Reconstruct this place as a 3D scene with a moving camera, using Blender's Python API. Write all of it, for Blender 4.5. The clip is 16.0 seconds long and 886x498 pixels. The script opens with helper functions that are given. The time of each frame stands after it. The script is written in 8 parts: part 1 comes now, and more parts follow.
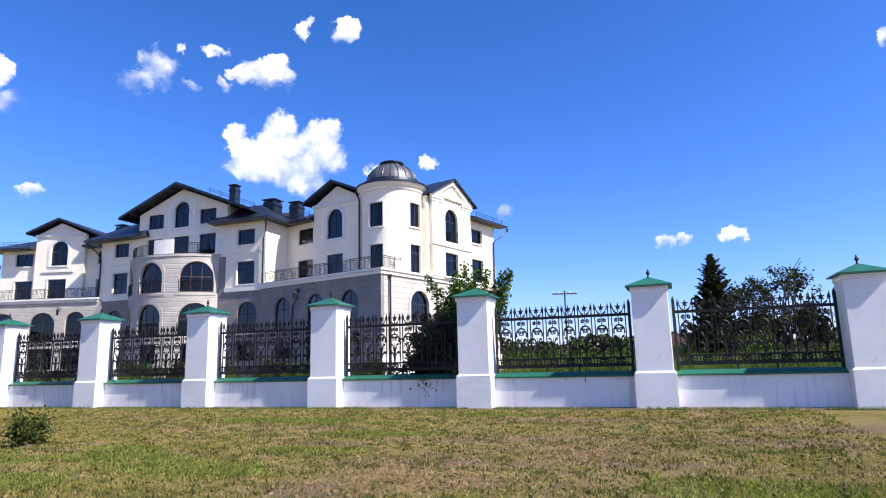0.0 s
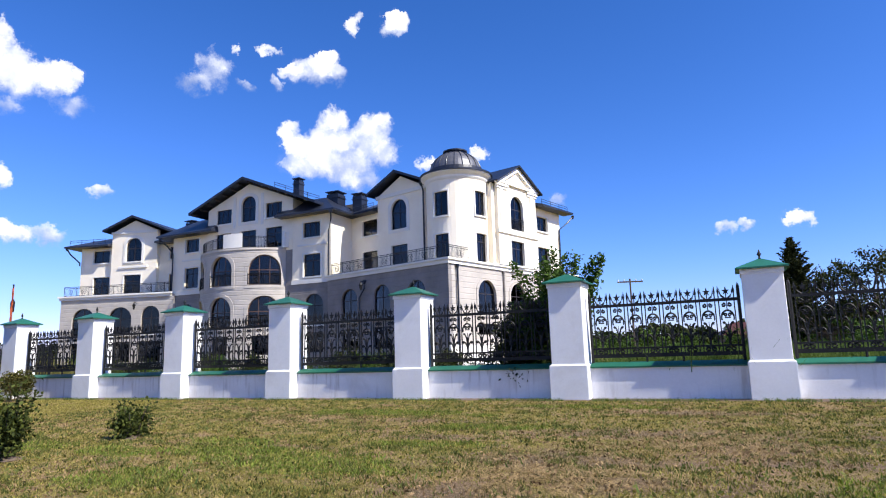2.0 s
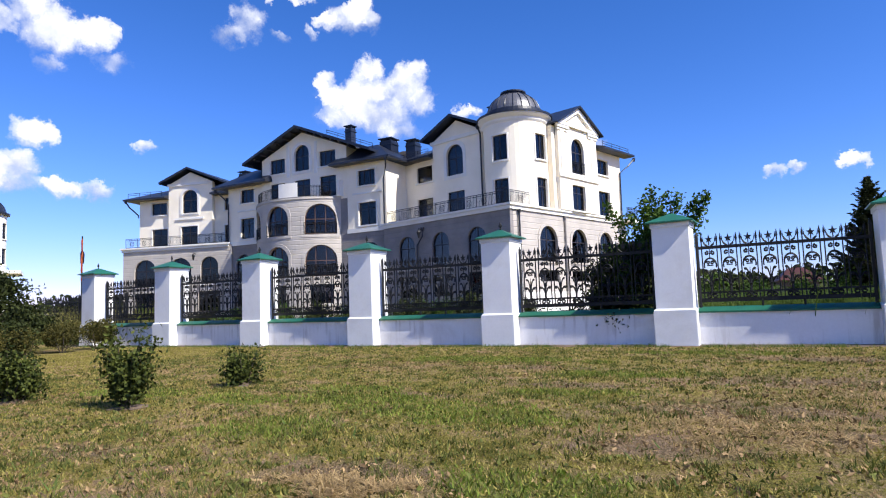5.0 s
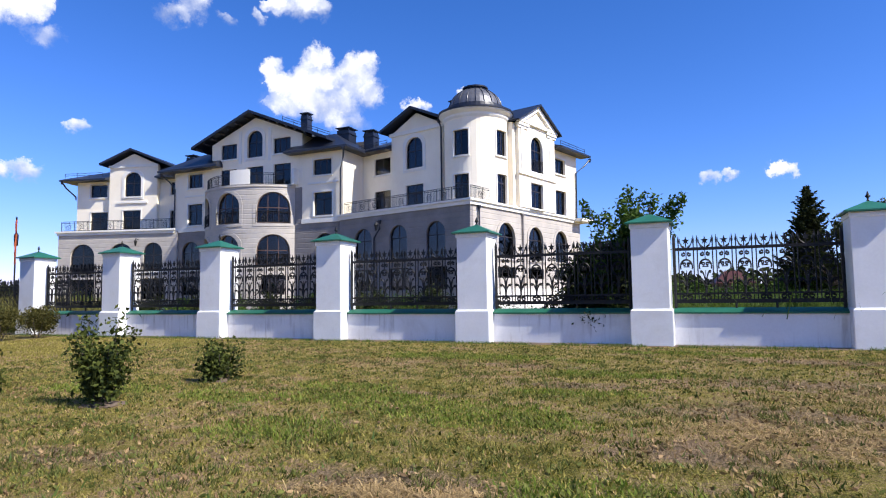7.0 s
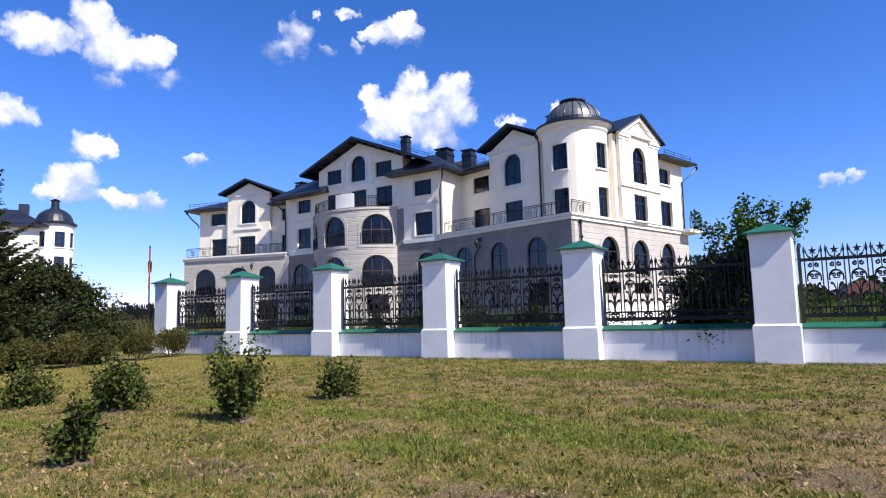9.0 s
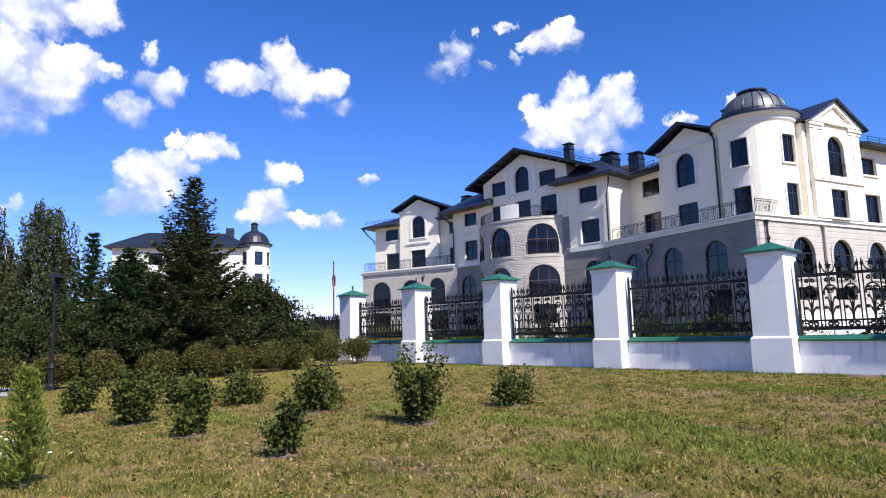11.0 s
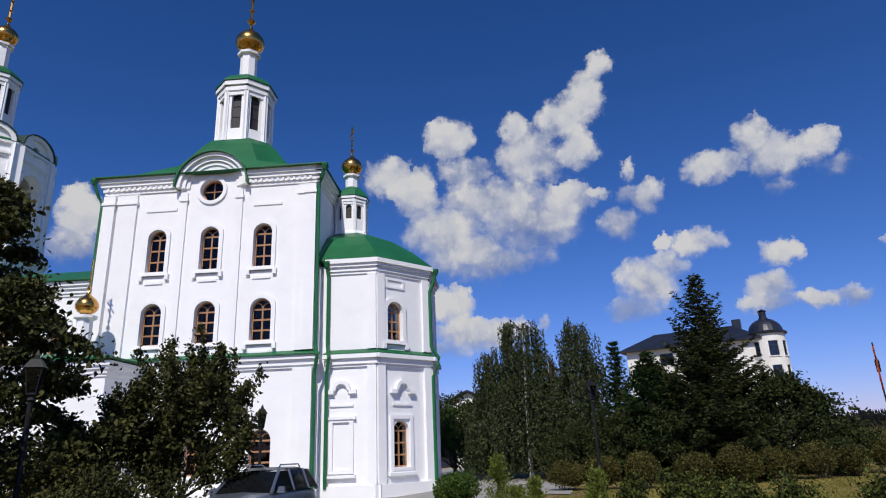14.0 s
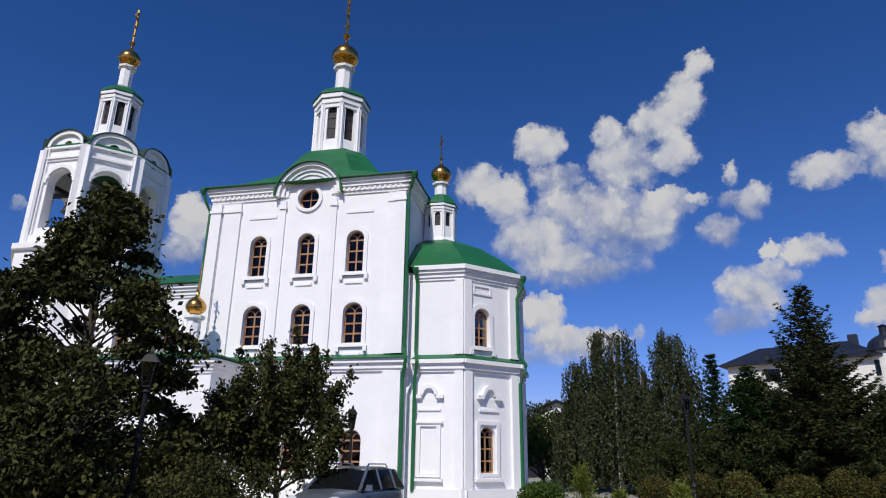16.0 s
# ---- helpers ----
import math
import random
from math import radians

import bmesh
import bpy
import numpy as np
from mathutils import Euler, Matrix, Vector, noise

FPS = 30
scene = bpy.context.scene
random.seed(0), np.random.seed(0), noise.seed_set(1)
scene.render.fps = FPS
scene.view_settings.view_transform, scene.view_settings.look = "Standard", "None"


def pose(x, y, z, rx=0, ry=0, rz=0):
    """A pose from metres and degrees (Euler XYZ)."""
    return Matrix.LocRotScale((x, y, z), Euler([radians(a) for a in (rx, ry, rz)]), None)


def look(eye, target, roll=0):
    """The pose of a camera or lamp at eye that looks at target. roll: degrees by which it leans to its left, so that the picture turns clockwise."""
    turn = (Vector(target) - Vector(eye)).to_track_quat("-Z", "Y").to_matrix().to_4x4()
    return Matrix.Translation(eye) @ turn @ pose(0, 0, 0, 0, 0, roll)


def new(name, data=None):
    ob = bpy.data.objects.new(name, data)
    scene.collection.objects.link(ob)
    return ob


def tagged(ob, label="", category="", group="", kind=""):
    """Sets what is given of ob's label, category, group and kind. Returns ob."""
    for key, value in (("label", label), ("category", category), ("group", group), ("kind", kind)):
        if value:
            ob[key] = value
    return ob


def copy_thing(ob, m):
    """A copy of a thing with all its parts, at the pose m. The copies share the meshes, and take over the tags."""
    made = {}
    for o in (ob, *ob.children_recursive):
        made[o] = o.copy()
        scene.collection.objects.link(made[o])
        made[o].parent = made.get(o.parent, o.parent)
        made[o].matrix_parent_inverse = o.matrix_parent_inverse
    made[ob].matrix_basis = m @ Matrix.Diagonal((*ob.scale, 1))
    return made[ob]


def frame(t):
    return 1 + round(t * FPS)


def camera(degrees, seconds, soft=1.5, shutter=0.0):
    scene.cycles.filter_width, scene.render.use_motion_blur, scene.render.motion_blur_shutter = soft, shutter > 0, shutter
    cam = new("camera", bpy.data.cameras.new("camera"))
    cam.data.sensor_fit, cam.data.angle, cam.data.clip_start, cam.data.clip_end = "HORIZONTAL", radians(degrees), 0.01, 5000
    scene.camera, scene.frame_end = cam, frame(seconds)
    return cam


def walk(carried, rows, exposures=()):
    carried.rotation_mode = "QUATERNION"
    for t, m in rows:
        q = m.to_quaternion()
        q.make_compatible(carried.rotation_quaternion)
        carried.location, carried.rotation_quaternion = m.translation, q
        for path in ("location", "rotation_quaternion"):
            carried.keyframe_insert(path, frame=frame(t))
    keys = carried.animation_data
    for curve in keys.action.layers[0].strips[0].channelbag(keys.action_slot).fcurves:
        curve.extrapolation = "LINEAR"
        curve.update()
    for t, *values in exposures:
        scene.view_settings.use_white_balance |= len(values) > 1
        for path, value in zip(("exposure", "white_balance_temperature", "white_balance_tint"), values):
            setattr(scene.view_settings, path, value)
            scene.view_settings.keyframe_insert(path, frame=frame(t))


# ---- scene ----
cam = camera(70.3, 16.0, soft=1.1)
PATH = [
    (0, (11.819, -18.851, 1.4), (11.149, -17.0, 1.757), -1.4),
    (0.5, (11.439, -18.778, 1.387), (10.83, -16.927, 1.839), -1.2),
    (1, (11.169, -18.645, 1.384), (10.491, -16.788, 1.686), -0.4),
    (1.5, (10.856, -18.536, 1.38), (10.06, -16.734, 1.721), -1.9),
    (2, (10.504, -18.499, 1.393), (9.678, -16.708, 1.727), -1.7),
    (2.5, (10.207, -18.552, 1.361), (9.176, -16.851, 1.572), -2.5),
    (3, (9.95, -18.571, 1.37), (8.86, -16.923, 1.681), -4.6),
    (3.5, (9.709, -18.562, 1.345), (8.58, -16.927, 1.571), -0.4),
    (4, (9.347, -18.341, 1.357), (8.345, -16.622, 1.563), -1.5),
    (6.5, (7.784, -18.344, 1.337), (6.881, -16.566, 1.497), -2.3),
    (7, (7.573, -18.376, 1.395), (6.78, -16.546, 1.552), -0.7),
    (7.5, (7.425, -18.466, 1.428), (6.601, -16.654, 1.616), -2.1),
    (8, (7.399, -18.499, 1.433), (6.511, -16.723, 1.67), -0.4),
    (8.5, (7.417, -18.523, 1.433), (6.444, -16.79, 1.656), -0.7),
    (11, (7.489, -18.759, 1.404), (6.031, -17.416, 1.665), -1.5),
    (11.5, (7.492, -18.82, 1.42), (5.919, -17.618, 1.708), -1.7),
    (12, (7.588, -18.923, 1.468), (5.882, -17.954, 1.853), -2.9),
    (12.5, (7.593, -18.884, 1.487), (5.799, -18.142, 1.967), -2.8),
    (13, (7.709, -19.031, 1.424), (5.836, -18.568, 1.951), -2.4),
    (13.5, (7.813, -19.087, 1.421), (5.907, -18.868, 1.985), -2.5),
    (14, (7.671, -19.057, 1.445), (5.766, -19.09, 2.053), -2.3),
    (14.5, (7.451, -19.181, 1.545), (5.566, -19.426, 2.167), -1.6),
    (15, (7.546, -19.135, 1.541), (5.71, -19.538, 2.225), 0.1),
    (15.5, (7.842, -18.843, 1.418), (6.011, -19.281, 2.092), 0.6),
    (16, (7.813, -18.926, 1.401), (5.942, -19.242, 2.033), 0.7),
]
EXPOSURES = [(0, 0.82, 6500, 10), (1.0, 0.76, 6500, 10), (3.0, 0.63, 6500, 10), (8.5, 0.62, 6500, 10), (11, 0.60, 6500, 10), (11.6, 0.60, 6500, 10), (12, 0.56, 6500, 10), (12.6, 0.27, 6500, 10), (13.5, -0.24, 6500, 10), (14.5, -0.44, 6500, 10), (16, -0.44, 6500, 10)]
walk(cam, [(t, look(eye, target, roll)) for t, eye, target, roll in PATH], EXPOSURES)

# ---- light: sun from the right, sky with drifting cumulus ----
SUN_AZ, SUN_EL = -9.2, 46.0      # degrees, azimuth counted from +x towards +y


def direction(az, el):
    a, e = radians(az), radians(el)
    return Vector((math.cos(a) * math.cos(e), math.sin(a) * math.cos(e), math.sin(e)))


sun = new("sun", bpy.data.lights.new("sun", "SUN"))
sun.data.energy, sun.data.angle, sun.data.color = 5.0, radians(0.53), (1.0, 0.955, 0.88)
sun.matrix_world = look(direction(SUN_AZ, SUN_EL) * 200, (0, 0, 0))


class Nodes:
    """Small helper to write node trees."""

    def __init__(self, tree):
        self.tree = tree
        tree.nodes.clear()

    def add(self, kind, **values):
        n = self.tree.nodes.new(kind)
        for key, value in values.items():
            if key in n.inputs:
                n.inputs[key].default_value = value
        return n

    def link(self, a, b):
        self.tree.links.new(a, b)

    def math(self, op, a, b=None, c=None, clamp=False):
        n = self.tree.nodes.new("ShaderNodeMath")
        n.operation, n.use_clamp = op, clamp
        for i, v in enumerate((a, b, c)):
            if v is None:
                continue
            if isinstance(v, (int, float)):
                n.inputs[i].default_value = v
            else:
                self.link(v, n.inputs[i])
        return n.outputs[0]

    def vmath(self, op, a, b=None):
        n = self.tree.nodes.new("ShaderNodeVectorMath")
        n.operation = op
        for i, v in enumerate((a, b)):
            if v is None:
                continue
            if isinstance(v, (tuple, list, Vector)):
                n.inputs[i].default_value = tuple(v)
            else:
                self.link(v, n.inputs[i])
        return n.outputs["Value"] if op in ("DOT_PRODUCT", "LENGTH", "DISTANCE") else n.outputs["Vector"]

    def noise(self, vector, scale, detail=3.0, rough=0.55, distortion=0.0):
        n = self.add("ShaderNodeTexNoise", Scale=scale, Detail=detail, Roughness=rough, Distortion=distortion)
        if vector is not None:
            self.link(vector, n.inputs["Vector"])
        return n

    def ramp(self, fac, *stops):
        n = self.tree.nodes.new("ShaderNodeValToRGB")
        while len(n.color_ramp.elements) < len(stops):
            n.color_ramp.elements.new(0.5)
        for e, (p, c) in zip(n.color_ramp.elements, stops):
            e.position = p
            e.color = (*c, 1) if isinstance(c, (tuple, list)) else (c, c, c, 1)
        self.link(fac, n.inputs[0])
        return n.outputs[0]

    def mix(self, fac, a, b, mode="MIX"):
        n = self.tree.nodes.new("ShaderNodeMix")
        n.data_type, n.blend_type = "RGBA", mode
        for i, v in ((0, fac), (6, a), (7, b)):
            if isinstance(v, (int, float)):
                n.inputs[i].default_value = v
            elif isinstance(v, (tuple, list)):
                n.inputs[i].default_value = (*v, 1)
            else:
                self.link(v, n.inputs[i])
        return n.outputs[2]


# cumulus clouds, each a heap of lobes: azimuth, elevation, half width, half height in degrees, density
TOWERING = [(179.8, 27.5, 2.1, 2.0, 1), (178.3, 24.5, 2.5, 1.7, 0.9), (173.4, 27.5, 1.4, 1.7, 1), (171.8, 25.5, 3.0, 2.4, 1), (168.4, 28.3, 2.3, 2.1, 1), (165.8, 29.8, 2.0, 2.2, 1), (164.4, 31.9, 1.2, 1.3, 1), (167.5, 25.9, 2.2, 1.9, 0.9),
            (186.0, 24.4, 2.3, 1.7, 1), (183.3, 22.8, 2.0, 2.3, 1), (175.6, 21.9, 4.8, 2.5, 1), (180.6, 19.4, 3.8, 2.3, 1), (172.4, 19.5, 4.4, 2.8, 1), (175.8, 16.3, 4.9, 1.8, 0.9), (169.3, 21.1, 2.6, 1.7, 0.9), (166.4, 21.4, 1.3, 0.7, 0.6), (178.5, 17.1, 4.0, 2.3, 0.9)]
TOWER_SIDE = [(162.2, 20.6, 1.9, 1.6, 1), (164.3, 18.3, 1.8, 1.5, 0.9), (163.1, 23.3, 0.6, 1.2, 0.5)]
LOW_BANK = [(180.5, 12.5, 2.2, 1.8, 0.8), (179.1, 9.9, 3.2, 1.5, 1), (175.8, 9.5, 3.2, 1.4, 1), (181.7, 8.4, 3.0, 0.9, 0.8), (172.3, 10.4, 0.8, 0.8, 0.5)]
OVER_SPRUCE = [(162.9, 13.2, 2.5, 2.3, 1), (163.9, 11.0, 2.7, 1.2, 1), (158.2, 16.0, 2.5, 1.4, 1), (160.8, 16.5, 0.9, 0.6, 1), (160.4, 14.6, 1.6, 1.5, 0.9)]
OVER_FAR_VILLA = [(152.1, 14.1, 1.5, 1.1, 1), (153.2, 11.7, 1.7, 1.3, 1), (153.9, 10.4, 2.2, 0.9, 0.9), (149.7, 9.9, 2.3, 0.7, 0.9), (147.1, 10.0, 1.1, 0.8, 1)]
ANVIL = [(152.5, 23.7, 1.6, 1.9, 1), (155.1, 22.4, 2.4, 1.5, 1), (156.3, 21.6, 2.0, 1.1, 1), (150.9, 21.8, 2.4, 1.9, 1), (148.0, 21.9, 1.9, 1.3, 0.85), (146.6, 20.2, 1.4, 1.0, 0.6), (150.8, 19.4, 1.0, 0.7, 0.5)]
PUFF = [(144.1, 13.7, 0.9, 0.8, 0.7)]
OVER_VILLA = [(124.4, 21.3, 1.4, 1.4, 1), (121.1, 20.2, 2.0, 1.8, 1), (123.8, 19.1, 3.4, 1.9, 1), (120.3, 18.5, 1.5, 1.7, 1), (124.5, 17.2, 4.1, 1.5, 1), (128.5, 20.2, 1.1, 0.9, 0.6), (127.7, 18.7, 1.6, 1.4, 0.9), (122.0, 15.8, 2.2, 0.9, 0.6)]
SCRAPS_HIGH = [(135.5, 24.6, 1.9, 1.7, 0.9), (137.0, 23.3, 1.5, 0.9, 0.9), (133.0, 23.3, 1.0, 0.6, 0.8), (133.8, 26.1, 0.4, 0.4, 0.5)]
SCRAPS_TOP = [(126.1, 25.1, 2.4, 1.1, 0.9), (125.2, 26.2, 1.2, 0.7, 0.8), (128.4, 25.2, 1.2, 0.5, 0.7), (124.2, 25.0, 1.1, 1.0, 0.9), (130.2, 24.3, 0.6, 0.6, 0.8), (130.6, 26.8, 1.1, 0.4, 0.4)]
BEHIND_DOME = [(116.0, 17.3, 1.1, 0.7, 1), (111.3, 17.9, 1.2, 0.6, 1), (103.8, 13.4, 0.9, 0.7, 0.8)]
SHREDS = [(122.7, 29.4, 0.5, 1.0, 0.5), (119.1, 29.4, 1.3, 1.1, 0.8), (72.6, 22.8, 0.5, 0.5, 0.6)]
OVER_MEADOW = [(90.2, 9.8, 1.1, 0.6, 0.7), (88.3, 9.7, 0.7, 0.5, 0.7), (84.6, 9.9, 1.0, 0.5, 0.7)]
BEHIND_CHURCH = [(212.8, 19.0, 1.8, 2.1, 1), (213.0, 16.8, 1.9, 1.4, 1), (225.7, 18.1, 0.9, 0.7, 0.5)]
ELSEWHERE = [(30.0, 18.0, 7.0, 3.0, 0.8), (-60.0, 20.0, 9.0, 4.0, 0.9), (270.0, 22.0, 8.0, 4.0, 0.9)]
CLOUDS = (TOWERING, TOWER_SIDE, LOW_BANK, OVER_SPRUCE, OVER_FAR_VILLA, ANVIL, PUFF, OVER_VILLA, SCRAPS_HIGH, SCRAPS_TOP, BEHIND_DOME, SHREDS, OVER_MEADOW, BEHIND_CHURCH, ELSEWHERE)

world = bpy.data.worlds.new("world")
scene.world = world
world.use_nodes = True
w = Nodes(world.node_tree)
sky = w.add("ShaderNodeTexSky")
sky.sky_type, sky.sun_disc = "NISHITA", False
sky.sun_elevation, sky.sun_rotation = radians(SUN_EL), radians(90 - SUN_AZ)
sky.altitude, sky.air_density, sky.dust_density, sky.ozone_density = 300, 1.0, 0.3, 3.0
ray_dir = w.add("ShaderNodeTexCoord").outputs["Generated"]


def scaled(v, k):
    n = w.tree.nodes.new("ShaderNodeVectorMath")
    n.operation = "SCALE"
    n.inputs[3].default_value = k
    w.link(v, n.inputs[0])
    return n.outputs["Vector"]


def puff_cells(scale):
    """Rounded cauliflower bumps, 1 in the middle of each cell."""
    n = w.add("ShaderNodeTexVoronoi", Scale=scale, Smoothness=0.35)
    n.feature = "SMOOTH_F1"
    w.link(ruffled, n.inputs["Vector"])
    return w.math("SUBTRACT", 0.5, n.outputs["Distance"])


warp = scaled(w.vmath("SUBTRACT", w.noise(ray_dir, 13.0, 3.0, 0.5).outputs["Color"], (0.5, 0.5, 0.5)), 0.035)
ruffle = scaled(w.vmath("SUBTRACT", w.noise(ray_dir, 40.0, 7.0, 0.68).outputs["Color"], (0.5, 0.5, 0.5)), 0.040)
ruffled = w.vmath("ADD", ray_dir, ruffle)
bent = w.vmath("NORMALIZE", w.vmath("ADD", ruffled, warp))
sep = w.add("ShaderNodeSeparateXYZ")
w.link(bent, sep.inputs[0])
elev = w.math("MULTIPLY", w.math("ARCSINE", sep.outputs[2]), 57.2958)
azim = w.math("MULTIPLY", w.math("ARCTAN2", sep.outputs[1], sep.outputs[0]), 57.2958)
field, weight, height_sum = None, None, None
for lobes in CLOUDS:
    els = [lobe[1] for lobe in lobes]
    for az, el, wide, high, dense in lobes:
        level = 0.62 if len(lobes) < 3 else 0.34 + 0.46 * (el - min(els)) / max(0.5, max(els) - min(els))
        dx = w.math("MULTIPLY", w.math("WRAP", w.math("SUBTRACT", azim, az), 180.0, -180.0), math.cos(radians(el)) / wide)
        dy = w.math("MULTIPLY", w.math("SUBTRACT", elev, el), 1.0 / high)
        r2 = w.math("MULTIPLY_ADD", dx, dx, w.math("MULTIPLY", dy, dy))
        blob = w.math("MULTIPLY", w.math("SUBTRACT", 1.28, r2), 0.45 + 0.55 * dense)
        inside = w.math("MAXIMUM", blob, 0.0)
        up = w.math("MULTIPLY", inside, w.math("MULTIPLY_ADD", dy, 0.30, level))
        field = blob if field is None else w.math("MAXIMUM", field, blob)
        weight = inside if weight is None else w.math("ADD", weight, inside)
        height_sum = up if height_sum is None else w.math("ADD", height_sum, up)
cells, crumbs = puff_cells(22.0), puff_cells(55.0)
wisps = w.noise(ray_dir, 9.0, 6.0, 0.62)
tall = w.math("DIVIDE", height_sum, w.math("ADD", weight, 0.02))
dens = w.math("ADD", w.math("MAXIMUM", field, -1.2), w.math("MULTIPLY", cells, 1.1))
dens = w.math("ADD", dens, w.math("MULTIPLY", crumbs, 0.7))
dens = w.math("ADD", dens, w.math("MULTIPLY", w.math("SUBTRACT", wisps.outputs[0], 0.5), 2.6))
crisp = w.math("MULTIPLY_ADD", tall, 1.1, 0.28)
cover = w.ramp(w.math("MULTIPLY", w.math("SUBTRACT", dens, 0.12), crisp), (0.0, 0.0), (0.18, 0.12), (0.45, 0.52), (0.95, 1.0))
lit = w.math("ADD", tall, w.math("MULTIPLY", cells, 0.75))
lit = w.math("ADD", lit, w.math("MULTIPLY", crumbs, 0.50))
lit = w.math("ADD", lit, w.math("MULTIPLY", w.math("SUBTRACT", wisps.outputs[0], 0.5), 0.8), clamp=True)
cloud_col = w.ramp(lit, (0.10, (0.40, 0.47, 0.68)), (0.40, (0.58, 0.64, 0.84)), (0.66, (0.86, 0.89, 1.0)), (0.92, (1.04, 1.04, 1.06)))
# deeper and bluer overhead, paler towards the horizon
split = w.add("ShaderNodeSeparateColor")
w.link(sky.outputs[0], split.inputs[0])
joined = w.add("ShaderNodeCombineColor")
for k, (power, gain) in enumerate(((1.55, 0.41), (1.17, 0.80), (1.18, 1.36))):
    w.link(w.math("MULTIPLY", w.math("POWER", split.outputs[k], power), gain), joined.inputs[k])
sky_sat = joined.outputs[0]
bg_sky = w.add("ShaderNodeBackground", Strength=0.075)
bg_cloud = w.add("ShaderNodeBackground", Strength=0.76)
w.link(sky_sat, bg_sky.inputs[0])
w.link(cloud_col, bg_cloud.inputs[0])
mixer = w.add("ShaderNodeMixShader")
w.link(cover, mixer.inputs[0])
w.link(bg_sky.outputs[0], mixer.inputs[1])
w.link(bg_cloud.outputs[0], mixer.inputs[2])
w.link(mixer.outputs[0], w.add("ShaderNodeOutputWorld").inputs[0])


# ---- materials ----
def surface(name, dark, light, rough=0.7, scale=1.2, grain=30.0, bump=0.15, metal=0.0, stain=None, stain_amount=0.25,
            spec=0.4, courses=None, ribs=None, island=False, sheen_rough=0.12, streak=None):
    m = bpy.data.materials.new(name)
    m.use_nodes = True
    n = Nodes(m.node_tree)
    pos = n.add("ShaderNodeNewGeometry").outputs["Position"]
    big = n.noise(pos, scale, 4.0, 0.6)
    fine = n.noise(pos, grain, 3.0, 0.6)
    both = n.math("ADD", n.math("MULTIPLY", big.outputs[0], 0.65), n.math("MULTIPLY", fine.outputs[0], 0.35))
    col = n.ramp(both, (0.34, dark), (0.66, light))
    if stain:
        blot = n.noise(pos, scale * 0.6, 6.0, 0.7, 0.6)
        col = n.mix(n.math("MULTIPLY", n.ramp(blot.outputs[0], (0.52, 0.0), (0.68, 1.0)), stain_amount), col, stain)
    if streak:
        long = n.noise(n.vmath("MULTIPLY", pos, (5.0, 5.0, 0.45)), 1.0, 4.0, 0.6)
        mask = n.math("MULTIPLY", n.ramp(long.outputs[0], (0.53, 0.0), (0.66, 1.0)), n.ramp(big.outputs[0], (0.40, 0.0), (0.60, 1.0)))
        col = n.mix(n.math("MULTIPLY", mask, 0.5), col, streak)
    if island:
        rnd = n.add("ShaderNodeNewGeometry").outputs["Random Per Island"]
        col = n.mix(1.0, col, n.ramp(rnd, (0.0, 0.62), (1.0, 1.3)), "MULTIPLY")
    p = n.add("ShaderNodeBsdfPrincipled", Metallic=metal)
    p.inputs["Specular IOR Level"].default_value = spec
    n.link(col, p.inputs["Base Color"])
    rr = n.math("MULTIPLY_ADD", fine.outputs[0], sheen_rough * 2, rough - sheen_rough, clamp=True)
    n.link(rr, p.inputs["Roughness"])
    height = fine.outputs[0]
    if courses:
        z = n.add("ShaderNodeSeparateXYZ")
        n.link(pos, z.inputs[0])
        saw = n.math("PINGPONG", z.outputs[2], courses / 2)
        groove = n.math("MULTIPLY", saw, 1.0 / 0.035, clamp=True)
        height = n.math("ADD", n.math("MULTIPLY", height, 0.25), n.math("MULTIPLY", groove, 2.2))
    b = n.add("ShaderNodeBump", Strength=bump, Distance=0.03)
    n.link(height, b.inputs["Height"])
    n.link(b.outputs[0], p.inputs["Normal"])
    n.link(p.outputs[0], n.add("ShaderNodeOutputMaterial").inputs[0])
    return m


def leafy(name, dark, light, through_light=0.25):
    m = bpy.data.materials.new(name)
    m.use_nodes = True
    n = Nodes(m.node_tree)
    geo = n.add("ShaderNodeNewGeometry")
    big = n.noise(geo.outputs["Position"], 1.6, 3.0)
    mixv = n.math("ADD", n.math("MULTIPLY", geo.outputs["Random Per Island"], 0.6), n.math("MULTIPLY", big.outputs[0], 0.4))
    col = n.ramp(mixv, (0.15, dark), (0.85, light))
    p = n.add("ShaderNodeBsdfPrincipled", Roughness=0.7)
    p.inputs["Specular IOR Level"].default_value = 0.12
    n.link(col, p.inputs["Base Color"])
    t = n.add("ShaderNodeBsdfTranslucent")
    n.link(n.mix(1.0, col, (1.1, 1.25, 0.5), "MULTIPLY"), t.inputs[0])
    mx = n.add("ShaderNodeMixShader", Fac=through_light)
    n.link(p.outputs[0], mx.inputs[1])
    n.link(t.outputs[0], mx.inputs[2])
    n.link(mx.outputs[0], n.add("ShaderNodeOutputMaterial").inputs[0])
    return m


